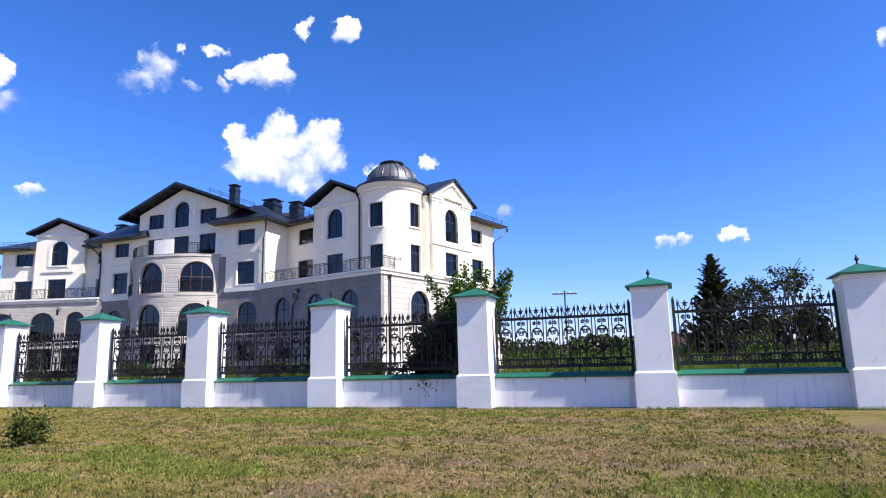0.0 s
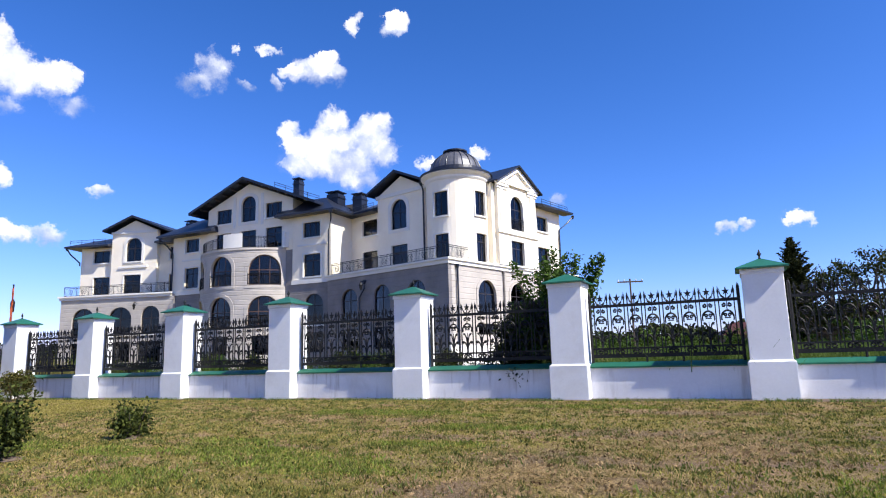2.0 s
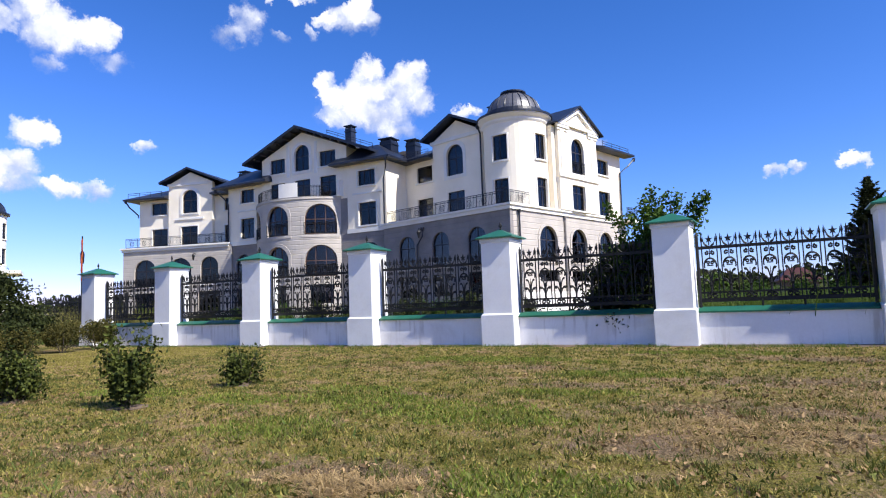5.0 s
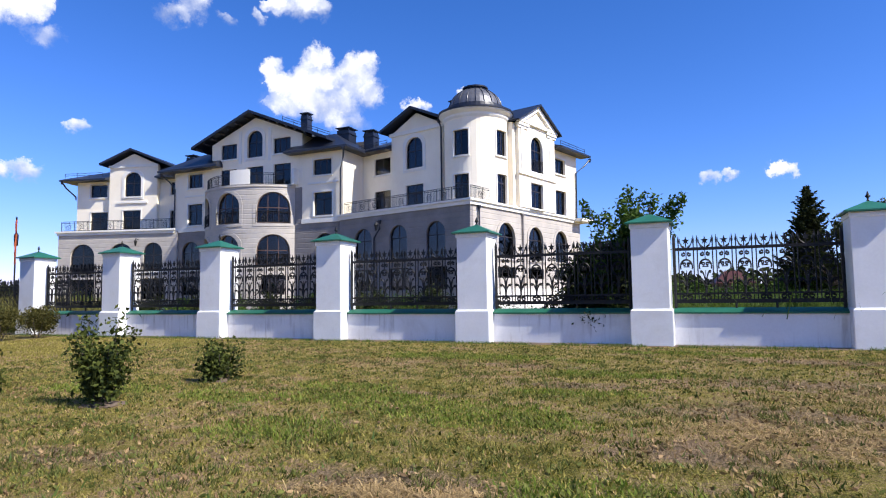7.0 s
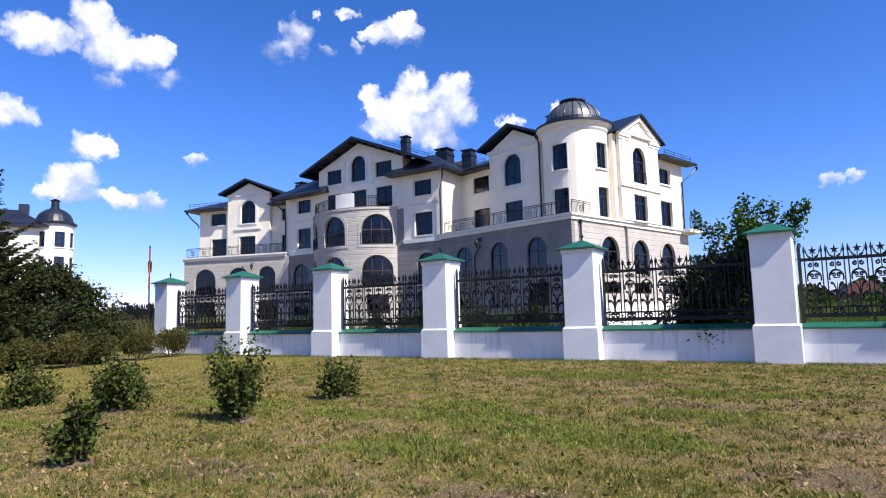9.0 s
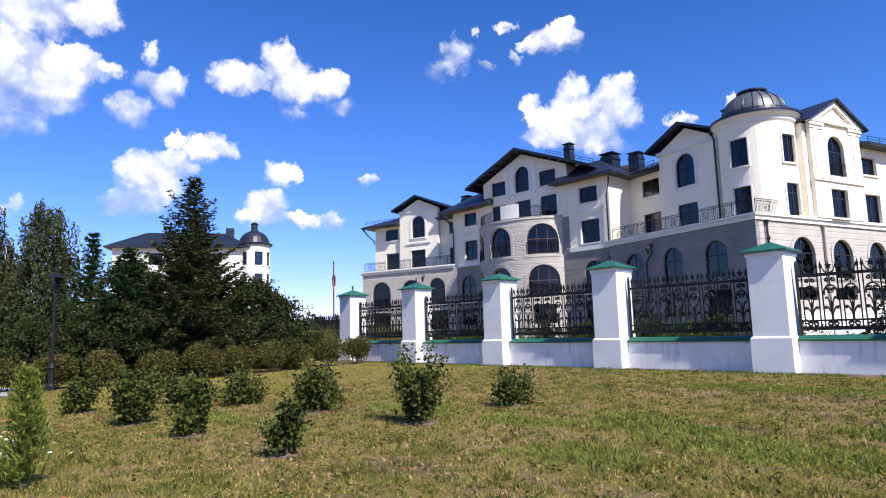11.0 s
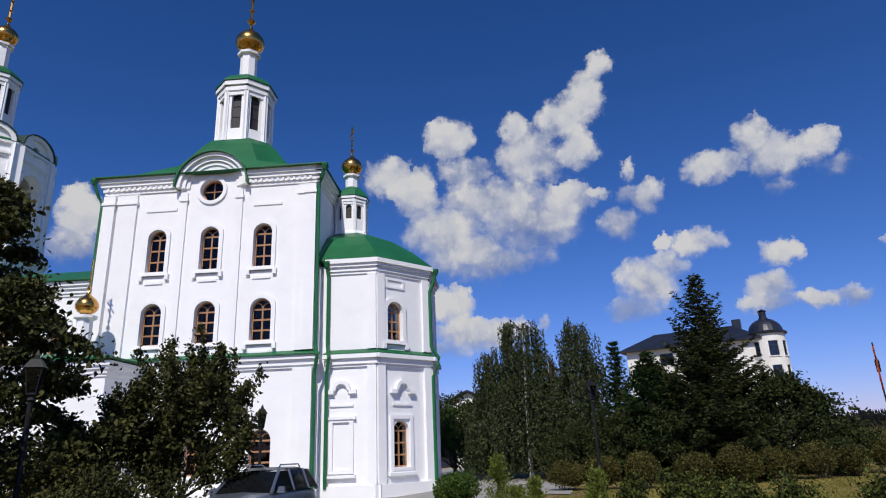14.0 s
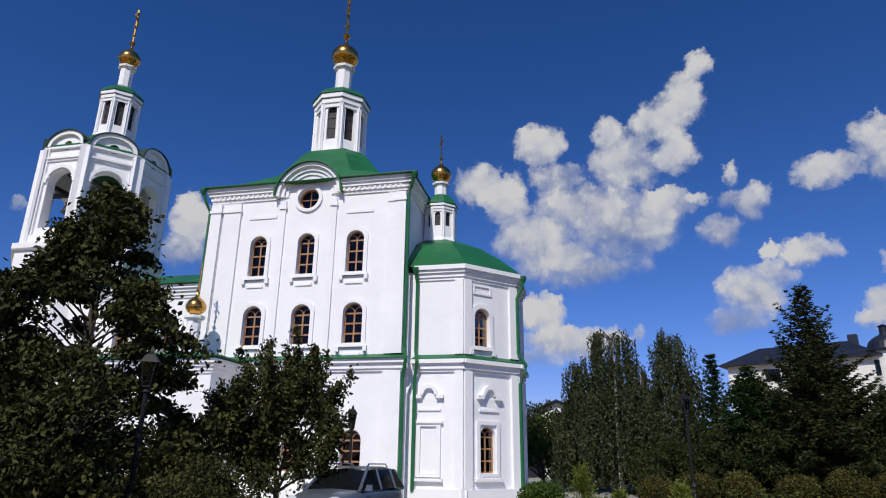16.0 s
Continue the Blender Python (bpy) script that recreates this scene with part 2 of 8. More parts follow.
def glazing(name, tint, gloss=0.45, least=0.02):
    m = bpy.data.materials.new(name)
    m.use_nodes = True
    n = Nodes(m.node_tree)
    pos = n.add("ShaderNodeNewGeometry").outputs["Position"]
    fr = n.add("ShaderNodeFresnel", IOR=1.6)
    b = n.add("ShaderNodeBump", Strength=0.04, Distance=0.05)
    n.link(n.noise(pos, 1.5, 2.0).outputs[0], b.inputs["Height"])
    g = n.add("ShaderNodeBsdfGlossy", Roughness=0.02)
    n.link(b.outputs[0], g.inputs["Normal"])
    t = n.add("ShaderNodeBsdfTransparent")
    t.inputs[0].default_value = (*tint, 1)
    mx = n.add("ShaderNodeMixShader")
    n.link(n.math("MULTIPLY_ADD", fr.outputs[0], gloss, least, clamp=True), mx.inputs[0])
    n.link(t.outputs[0], mx.inputs[1])
    n.link(g.outputs[0], mx.inputs[2])
    n.link(mx.outputs[0], n.add("ShaderNodeOutputMaterial").inputs[0])
    return m


CREAM = surface("cream_render", (0.84, 0.755, 0.60), (0.92, 0.845, 0.70), 0.85, 0.7, 40, 0.12)
TRIM = surface("pale_trim_paint", (0.74, 0.71, 0.64), (0.82, 0.80, 0.75), 0.75, 0.8, 40, 0.08)
# one villa stone in two tones: shade put into the first, sunlight into the second
STONE = surface("grey_rusticated_stone_shade_tone", (0.20, 0.185, 0.18), (0.30, 0.275, 0.26), 0.9, 0.9, 35, 0.5, courses=0.42, stain=(0.22, 0.21, 0.2))
STONE_PALE = surface("pale_stone_sunlit_tone", (0.40, 0.365, 0.33), (0.53, 0.485, 0.43), 0.9, 0.9, 35, 0.5, courses=0.42, stain=(0.34, 0.32, 0.3))
SLATE = surface("dark_sheet_metal_roof", (0.008, 0.010, 0.018), (0.022, 0.027, 0.042), 0.40, 0.8, 20, 0.12, spec=0.45)
LEAD = surface("weathered_zinc_dome", (0.10, 0.10, 0.11), (0.19, 0.19, 0.20), 0.45, 1.2, 18, 0.12, metal=0.5)
DARK_FRAME = surface("dark_brown_window_frame", (0.018, 0.014, 0.013), (0.04, 0.03, 0.027), 0.5, 2, 40, 0.05)
IRON = surface("black_wrought_iron", (0.004, 0.004, 0.005), (0.010, 0.010, 0.011), 0.55, 6, 90, 0.2, metal=0.2)
WHITEWASH = surface("whitewashed_masonry", (0.76, 0.755, 0.75), (0.84, 0.835, 0.83), 0.9, 0.9, 14, 0.05, stain=(0.60, 0.57, 0.53), stain_amount=0.35)
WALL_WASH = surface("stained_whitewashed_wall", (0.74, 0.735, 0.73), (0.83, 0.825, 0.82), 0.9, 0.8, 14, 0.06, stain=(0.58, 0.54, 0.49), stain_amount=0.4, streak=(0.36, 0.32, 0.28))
CHURCH_WHITE = surface("white_limewashed_brick", (0.83, 0.825, 0.82), (0.89, 0.885, 0.88), 0.9, 0.7, 14, 0.08, stain=(0.72, 0.71, 0.69), stain_amount=0.25)
GREEN_CAP = surface("green_painted_coping", (0.010, 0.085, 0.050), (0.025, 0.145, 0.085), 0.42, 1.5, 30, 0.08, stain=(0.05, 0.10, 0.07))
GREEN_ROOF = surface("green_painted_roof_metal", (0.008, 0.095, 0.030), (0.018, 0.150, 0.050), 0.45, 0.9, 25, 0.08, stain=(0.02, 0.10, 0.04))
TOWER_EAVE = surface("tarnished_dark_green_eave", (0.010, 0.030, 0.020), (0.020, 0.055, 0.035), 0.5, 1.5, 30, 0.08)
GOLD = surface("gilded_copper", (0.46, 0.23, 0.05), (0.72, 0.40, 0.11), 0.24, 2.5, 40, 0.05, metal=1.0, sheen_rough=0.06)
BAY_FRAME = surface("dark_walnut_window_frame", (0.07, 0.035, 0.022), (0.13, 0.07, 0.045), 0.5, 3, 40, 0.1)
CHURCH_FRAME = surface("brown_oak_window_frame", (0.30, 0.14, 0.06), (0.44, 0.23, 0.11), 0.6, 3, 40, 0.1)
BARK = surface("grey_brown_bark", (0.045, 0.035, 0.028), (0.12, 0.095, 0.075), 0.95, 4, 30, 0.8)
BIRCH = surface("white_birch_bark", (0.30, 0.29, 0.27), (0.62, 0.61, 0.58), 0.85, 3, 12, 0.4, stain=(0.05, 0.05, 0.05), stain_amount=0.7)
GLASS = glazing("window_glass", (0.22, 0.23, 0.25))
CHURCH_GLASS = glazing("dim_church_glass", (0.22, 0.20, 0.19), 0.5, 0.0)
# the dimness of the rooms is put into this plaster's dark colour
ROOM = surface("plaster_toned_as_dim_room", (0.16, 0.14, 0.12), (0.24, 0.21, 0.18), 0.9)
PAVING = surface("worn_grey_asphalt", (0.26, 0.245, 0.225), (0.38, 0.36, 0.33), 0.95, 0.7, 45, 0.35, stain=(0.22, 0.20, 0.18), stain_amount=0.5)
BRONZE = surface("dark_bronze_bell", (0.05, 0.045, 0.035), (0.12, 0.10, 0.07), 0.4, 3, 40, 0.1, metal=0.8)
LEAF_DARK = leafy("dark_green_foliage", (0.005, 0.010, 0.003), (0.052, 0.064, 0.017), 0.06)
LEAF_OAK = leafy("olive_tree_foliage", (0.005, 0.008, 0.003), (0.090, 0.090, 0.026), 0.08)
LEAF_MID = leafy("mid_green_foliage", (0.020, 0.048, 0.008), (0.090, 0.145, 0.026), 0.14)
LEAF_HEDGE = leafy("bronze_green_hedge_foliage", (0.009, 0.014, 0.004), (0.135, 0.118, 0.030), 0.08)
LEAF_ROSE = leafy("glossy_shrub_foliage", (0.006, 0.014, 0.003), (0.095, 0.112, 0.022), 0.08)
LEAF_YELLOW = leafy("yellow_green_foliage", (0.07, 0.10, 0.016), (0.22, 0.25, 0.05))
LEAF_BIRCH = leafy("birch_foliage", (0.007, 0.013, 0.005), (0.085, 0.100, 0.042), 0.10)
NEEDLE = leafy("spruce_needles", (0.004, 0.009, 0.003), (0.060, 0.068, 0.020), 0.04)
NEEDLE_BRIGHT = leafy("fir_needles", (0.004, 0.012, 0.003), (0.032, 0.068, 0.016), 0.05)
SOIL = surface("bare_brown_soil", (0.075, 0.052, 0.036), (0.19, 0.135, 0.095), 0.98, 3, 40, 0.6)
REED = leafy("yellowing_reed_leaves", (0.10, 0.10, 0.03), (0.27, 0.24, 0.085), 0.25)
GRASS = leafy("mown_grass_blades", (0.120, 0.105, 0.020), (0.42, 0.350, 0.105), 0.3)
LUSH = leafy("fresh_grass_blades", (0.070, 0.108, 0.014), (0.25, 0.30, 0.055), 0.3)
LITTER = leafy("withered_brown_leaves", (0.075, 0.044, 0.022), (0.42, 0.28, 0.14), 0.1)
STRAW = leafy("dry_straw_blades", (0.15, 0.095, 0.04), (0.52, 0.37, 0.18), 0.2)
TUFT = leafy("dark_grass_tufts", (0.040, 0.052, 0.010), (0.16, 0.17, 0.042), 0.15)
MEADOW = leafy("tall_meadow_grass", (0.05, 0.085, 0.02), (0.15, 0.20, 0.055), 0.3)


# worn, straw-strewn patches of the lawn: centre and half axes
DRY_PATCHES = [(4.9, -13.6, 1.2, 0.6), (8.2, -9.5, 2.2, 0.9), (7.4, -11.7, 1.2, 0.6), (8.6, -6.6, 2.4, 0.9), (13.0, -6.6, 2.6, 1.0), (14.6, -4.4, 2.6, 0.9), (10.6, -7.8, 2.2, 0.8), (9.6, -10.8, 1.6, 0.7), (5.2, -7.8, 1.3, 0.4), (1.6, -13.9, 1.0, 0.4), (4.0, -5.3, 1.6, 0.45), (-3.0, -12.8, 1.0, 0.5), (9.6, -3.2, 3.0, 0.5), (-1.5, -18.3, 1.5, 0.45), (3.2, -9.3, 1.0, 0.3), (11.6, -9.0, 1.6, 0.6)]
# stretches where the grass stays fresh and green
LUSH_PATCHES = [(4.6, -10.6, 1.6, 0.8), (2.4, -9.9, 1.2, 0.5), (5.4, -8.6, 1.2, 0.35), (2.6, -12.2, 0.9, 0.8), (0.3, -10.4, 1.0, 0.5), (-2.5, -10.4, 1.4, 0.7), (12.6, -10.6, 1.7, 0.8), (5.8, -6.4, 1.4, 0.5), (1.7, -9.0, 1.0, 0.4), (6.6, -13.4, 0.9, 0.5), (2.2, -4.0, 2.6, 0.6), (-5.0, -13.6, 1.2, 0.6), (7.0, -2.0, 2.2, 0.4)]


def lawn_material():
    m = bpy.data.materials.new("dry_lawn_soil")
    m.use_nodes = True
    n = Nodes(m.node_tree)
    pos = n.add("ShaderNodeNewGeometry").outputs["Position"]
    big = n.noise(pos, 0.35, 5.0, 0.62, 0.4)
    mid = n.noise(pos, 1.6, 5.0, 0.65)
    fine = n.noise(pos, 22.0, 4.0, 0.7)
    blades = n.noise(pos, 75.0, 2.0, 0.7)
    f = n.math("ADD", n.math("MULTIPLY", big.outputs[0], 0.62), n.math("MULTIPLY", mid.outputs[0], 0.38))
    f = n.math("ADD", f, n.math("MULTIPLY", n.math("SUBTRACT", fine.outputs[0], 0.5), 0.35))
    col = n.ramp(f, (0.41, (0.115, 0.110, 0.018)), (0.47, (0.25, 0.21, 0.045)), (0.53, (0.33, 0.245, 0.09)), (0.60, (0.37, 0.235, 0.14)))
    fresh = None
    for cx, cy, rx, ry in LUSH_PATCHES:
        off = n.vmath("MULTIPLY", n.vmath("SUBTRACT", pos, (cx, cy, 0)), (1 / rx, 1 / ry, 0))
        near = n.math("SUBTRACT", 1.2, n.vmath("LENGTH", off), clamp=True)
        fresh = near if fresh is None else n.math("MAXIMUM", fresh, near)
    fresh = n.math("MULTIPLY", n.math("ADD", fresh, n.math("MULTIPLY", n.math("SUBTRACT", mid.outputs[0], 0.5), 1.6)), 1.2, clamp=True)
    col = n.mix(n.math("MULTIPLY", fresh, 0.85), col, n.ramp(fine.outputs[0], (0.35, (0.085, 0.105, 0.015)), (0.65, (0.21, 0.215, 0.04))))
    bare = None
    for cx, cy, rx, ry in DRY_PATCHES:
        off = n.vmath("MULTIPLY", n.vmath("SUBTRACT", pos, (cx, cy, 0)), (1 / rx, 1 / ry, 0))
        near = n.math("SUBTRACT", 1.15, n.vmath("LENGTH", off), clamp=True)
        bare = near if bare is None else n.math("MAXIMUM", bare, near)
    ragged = n.math("ADD", n.math("MULTIPLY", n.math("SUBTRACT", mid.outputs[0], 0.49), 2.2), n.math("MULTIPLY", n.math("SUBTRACT", fine.outputs[0], 0.5), 1.6))
    bare = n.math("MULTIPLY", n.math("ADD", bare, ragged), 1.3, clamp=True)
    col = n.mix(n.math("MULTIPLY", bare, 0.8), col, n.ramp(fine.outputs[0], (0.35, (0.095, 0.062, 0.042)), (0.65, (0.37, 0.255, 0.165))))
    col = n.mix(1.0, col, n.ramp(blades.outputs[0], (0.34, 0.48), (0.66, 1.55)), "MULTIPLY")
    p = n.add("ShaderNodeBsdfPrincipled", Roughness=0.95)
    p.inputs["Specular IOR Level"].default_value = 0.15
    n.link(col, p.inputs["Base Color"])
    b = n.add("ShaderNodeBump", Strength=1.0, Distance=0.12)
    n.link(n.math("ADD", fine.outputs[0], n.math("MULTIPLY", blades.outputs[0], 0.6)), b.inputs["Height"])
    n.link(b.outputs[0], p.inputs["Normal"])
    n.link(p.outputs[0], n.add("ShaderNodeOutputMaterial").inputs[0])
    return m


LAWN = lawn_material()


# ---- mesh helpers ----
def part(name, bm, material, parent=None, label="", m=None, smooth=False):
    if m is not None:
        bm.transform(m)
    bmesh.ops.recalc_face_normals(bm, faces=bm.faces)
    me = bpy.data.meshes.new(name)
    bm.to_mesh(me)
    bm.free()
    me.materials.append(material)
    if smooth:
        me.polygons.foreach_set("use_smooth", [True] * len(me.polygons))
    ob = new(name, me)
    ob.parent = parent
    return tagged(ob, label)


def mesh_part(name, verts, faces, material, parent=None, label=""):
    me = bpy.data.meshes.new(name)
    verts, faces = np.asarray(verts, np.float32), np.asarray(faces, np.int32)
    me.vertices.add(len(verts))
    me.vertices.foreach_set("co", verts.ravel())
    k = faces.shape[1]
    me.loops.add(faces.size)
    me.loops.foreach_set("vertex_index", faces.ravel())
    me.polygons.add(len(faces))
    me.polygons.foreach_set("loop_start", np.arange(0, faces.size, k, dtype=np.int32))
    me.polygons.foreach_set("loop_total", np.full(len(faces), k, np.int32))
    me.update()
    me.materials.append(material)
    ob = new(name, me)
    ob.parent = parent
    return tagged(ob, label)


def thing(name, label, category, group="", kind="", at=(0, 0, 0)):
    ob = new(name)
    ob.empty_display_size = 0.3
    ob.matrix_basis = Matrix.Translation(at)
    return tagged(ob, label, category, group, kind)


def box(bm, x0, x1, y0, y1, z0, z1, taper=0.0):
    v = [bm.verts.new(c) for c in ((x0, y0, z0), (x1, y0, z0), (x1, y1, z0), (x0, y1, z0),
                                   (x0 + taper, y0 + taper, z1), (x1 - taper, y0 + taper, z1), (x1 - taper, y1 - taper, z1), (x0 + taper, y1 - taper, z1))]
    for f in ((3, 2, 1, 0), (4, 5, 6, 7), (0, 1, 5, 4), (1, 2, 6, 5), (2, 3, 7, 6), (3, 0, 4, 7)):
        bm.faces.new([v[i] for i in f])
    return bm


def prism(bm, pts, y0, y1):
    """A polygon of (x, z) points, thick from y0 to y1."""
    a = [bm.verts.new((x, y0, z)) for x, z in pts]
    b = [bm.verts.new((x, y1, z)) for x, z in pts]
    bm.faces.new(a)
    bm.faces.new(b[::-1])
    for i in range(len(pts)):
        j = (i + 1) % len(pts)
        bm.faces.new((a[i], b[i], b[j], a[j]))
    return bm


def lathe(bm, profile, n=16, at=(0, 0), phase=0.0, squash=1.0):
    """Turns (radius, z) points about the upright line at (x, y)."""
    rings = []
    for r, z in profile:
        rings.append([bm.verts.new((at[0] + r * math.cos(phase + 2 * math.pi * i / n), at[1] + squash * r * math.sin(phase + 2 * math.pi * i / n), z)) for i in range(n)])
    for a, b in zip(rings, rings[1:]):
        for i in range(n):
            bm.faces.new((a[i], a[(i + 1) % n], b[(i + 1) % n], b[i]))
    bm.faces.new(rings[0][::-1])
    bm.faces.new(rings[-1])
    return bm


def tube(bm, pts, r, n=6):
    """A round bar along a line of points; r may change from point to point."""
    pts = [Vector(p) for p in pts]
    rs = r if isinstance(r, (list, tuple)) else [r] * len(pts)
    rings = []
    for i, p in enumerate(pts):
        d = (pts[min(i + 1, len(pts) - 1)] - pts[max(i - 1, 0)]).normalized()
        side = d.orthogonal().normalized() if abs(d.z) > 0.95 else d.cross(Vector((0, 0, 1))).normalized()
        up = side.cross(d)
        rings.append([bm.verts.new(p + rs[i] * (math.cos(2 * math.pi * k / n) * side + math.sin(2 * math.pi * k / n) * up)) for k in range(n)])
    for a, b in zip(rings, rings[1:]):
        for i in range(n):
            bm.faces.new((a[i], a[(i + 1) % n], b[(i + 1) % n], b[i]))
    bm.faces.new(rings[0][::-1])
    bm.faces.new(rings[-1])
    return bm


def outline(c, z0, w, z1, arch=0.0, n=14, grow=0.0):
    """An opening's outline in (x, z): centre, sill, width, top; arch: the arch's rise."""
    h = w / 2 + grow
    z0, z1 = z0 - grow, z1 + grow
    if arch <= 0:
        return [(c - h, z0), (c + h, z0), (c + h, z1), (c - h, z1)]
    s = z1 - arch - (grow if arch < 0.02 else 0)
    return [(c - h, z0), (c + h, z0)] + [(c + h * math.cos(math.pi * i / n), s + (z1 - s) * math.sin(math.pi * i / n)) for i in range(n + 1)]


def slab(bm, outer, holes, y0, y1, bend=None):
    """A wall: an outline with openings, thick from y0 to y1. bend: a map of (x, y, z) for curved walls."""
    t = bmesh.new()
    for loop in (outer, *holes):
        vs = [t.verts.new((x, y0, z)) for x, z in loop]
        for i in range(len(vs)):
            t.edges.new((vs[i], vs[(i + 1) % len(vs)]))
    bmesh.ops.triangle_fill(t, use_beauty=True, edges=t.edges[:])
    if bend:
        xs = [x for x, z in outer]
        k = max(2, int((max(xs) - min(xs)) / 0.35))
        for i in range(1, k):
            x = min(xs) + (max(xs) - min(xs)) * i / k
            bmesh.ops.bisect_plane(t, geom=t.verts[:] + t.edges[:] + t.faces[:], plane_co=(x, 0, 0), plane_no=(1, 0, 0), dist=1e-4)
    got = bmesh.ops.extrude_face_region(t, geom=t.faces[:])
    for v in got["geom"]:
        if isinstance(v, bmesh.types.BMVert):
            v.co.y = y1
    if bend:
        for v in t.verts:
            v.co = bend(v.co)
    bmesh.ops.recalc_face_normals(t, faces=t.faces)
    me = bpy.data.meshes.new("scratch")
    t.to_mesh(me)
    t.free()
    bm.from_mesh(me)
    bpy.data.meshes.remove(me)
    return bm


def facade(x, y, turn):
    """Local x runs to the right along a wall seen from outside, y into the house, z up."""
    return pose(x, y, 0, 0, 0, turn)


def window(parent, F, c, z0, w, z1, arch=0.0, depth=0.16, frame_mat=None, bars=1, transom=None, bend=None, surround=None, sill=True,
           trim_mat=None, bar=0.035, proud=0.05, name="window", fan=False):
    """A framed window with panes, set back in its wall, with its surround and sill."""
    frame_mat, trim_mat = frame_mat or DARK_FRAME, trim_mat or TRIM
    bm = bmesh.new()
    slab(bm, outline(c, z0, w, z1, arch, grow=0.02), [outline(c, z0, w, z1, max(arch - 0.06, 0) if arch else 0, grow=-0.07)], depth, depth + 0.07, bend)
    top = z1 - 0.06
    spring = z1 - arch
    for i in range(bars):
        x = c - w / 2 + w * (i + 1) / (bars + 1)
        drop = 0 if not arch else arch * (1 - math.sqrt(max(0, 1 - (2 * (x - c) / w) ** 2)))
        zt = spring if fan else top - drop
        slab(bm, [(x - bar, z0), (x + bar, z0), (x + bar, zt), (x - bar, zt)], [], depth + 0.01, depth + 0.06, bend)
    for tz in (transom if isinstance(transom, (list, tuple)) else [transom] if transom else []):
        slab(bm, [(c - w / 2, tz - bar), (c + w / 2, tz - bar), (c + w / 2, tz + bar), (c - w / 2, tz + bar)], [], depth + 0.012, depth + 0.058, bend)
    if fan:
        for k in (-1, 1):
            pts = [(c + k * w * 0.02, depth + 0.03, spring), (c + k * w * 0.16, depth + 0.03, spring + arch * 0.55), (c + k * w * 0.36, depth + 0.03, spring + arch * 0.55)]
            arc = [(c + k * (w * 0.25 - w * 0.25 * math.cos(a * math.pi / 6)), depth + 0.03, spring + arch * 0.62 * math.sin(a * math.pi / 6)) for a in range(7)]
            tube(bm, arc, bar * 0.8, 5)
    ob = part(name, bm, frame_mat, parent, m=F)
    bm = bmesh.new()
    slab(bm, outline(c, z0, w, z1, arch, grow=-0.01), [], depth + 0.03, depth + 0.042, bend)
    part("pane", bm, CHURCH_GLASS if frame_mat is CHURCH_FRAME else GLASS, ob, m=F)
    if surround:
        bm = bmesh.new()
        slab(bm, outline(c, z0, w, z1, arch, grow=surround), [outline(c, z0, w, z1, arch, grow=0.005)], -proud, 0.002, bend)
        part("surround", bm, trim_mat, parent, m=F)
    if sill:
        bm = bmesh.new()
        slab(bm, [(c - w / 2 - 0.12, z0 - 0.14), (c + w / 2 + 0.12, z0 - 0.14), (c + w / 2 + 0.12, z0 - 0.02), (c - w / 2 - 0.12, z0 - 0.02)], [], -0.12, 0.02, bend)
        part("sill", bm, trim_mat, parent, m=F)
    return ob


def moulding(parent, F, x0, x1, steps, material, name="cornice", bend=None):
    """Horizontal bands (z0, z1, how far proud) along a wall."""
    bm = bmesh.new()
    for z0, z1, out in steps:
        slab(bm, [(x0 - out, z0), (x1 + out, z0), (x1 + out, z1), (x0 - out, z1)], [], -out, 0.03, bend)
    return part(name, bm, material, parent, m=F)


def railing(parent, F, x0, x1, z, h=1.0, y=0.0, bend=None, name="railing", step=0.14):
    bm = bmesh.new()
    f = bend or (lambda v: v)
    n = max(2, int(abs(x1 - x0) / 0.5))
    for zz in (z + 0.1, z + h, z + h - 0.14):
        tube(bm, [f(Vector((x0 + (x1 - x0) * i / n, y, zz))) for i in range(n + 1)], 0.022, 4)
    k = int(abs(x1 - x0) / step)
    for i in range(k + 1):
        x = x0 + (x1 - x0) * i / k
        tube(bm, [f(Vector((x, y, z + 0.02))), f(Vector((x, y, z + h)))], 0.028 if i % 10 == 0 else 0.012, 4)
    for i in range(int(abs(x1 - x0) / 1.4)):
        x = x0 + (x1 - x0) * (i + 0.5) / max(1, int(abs(x1 - x0) / 1.4))
        ring = [f(Vector((x + 0.22 * math.cos(a * math.pi / 6), y, z + 0.48 + 0.22 * math.sin(a * math.pi / 6)))) for a in range(13)]
        tube(bm, ring, 0.018, 4)
        tube(bm, [f(Vector((x - 0.22, y, z + 0.26))), f(Vector((x + 0.22, y, z + 0.70)))], 0.014, 4)
        tube(bm, [f(Vector((x - 0.22, y, z + 0.70))), f(Vector((x + 0.22, y, z + 0.26)))], 0.014, 4)
    return part(name, bm, IRON, parent, m=F)


def drainpipe(parent, F, pts, material=None, r=0.07):
    bm = bmesh.new()
    tube(bm, pts, r, 8)
    x, y, z = pts[0]
    lathe(bm, [(r, z - 0.25), (r * 2.0, z - 0.02), (r * 2.0, z + 0.08)], 8, (x, y))
    return part("drainpipe", bm, material or SLATE, parent, m=F)


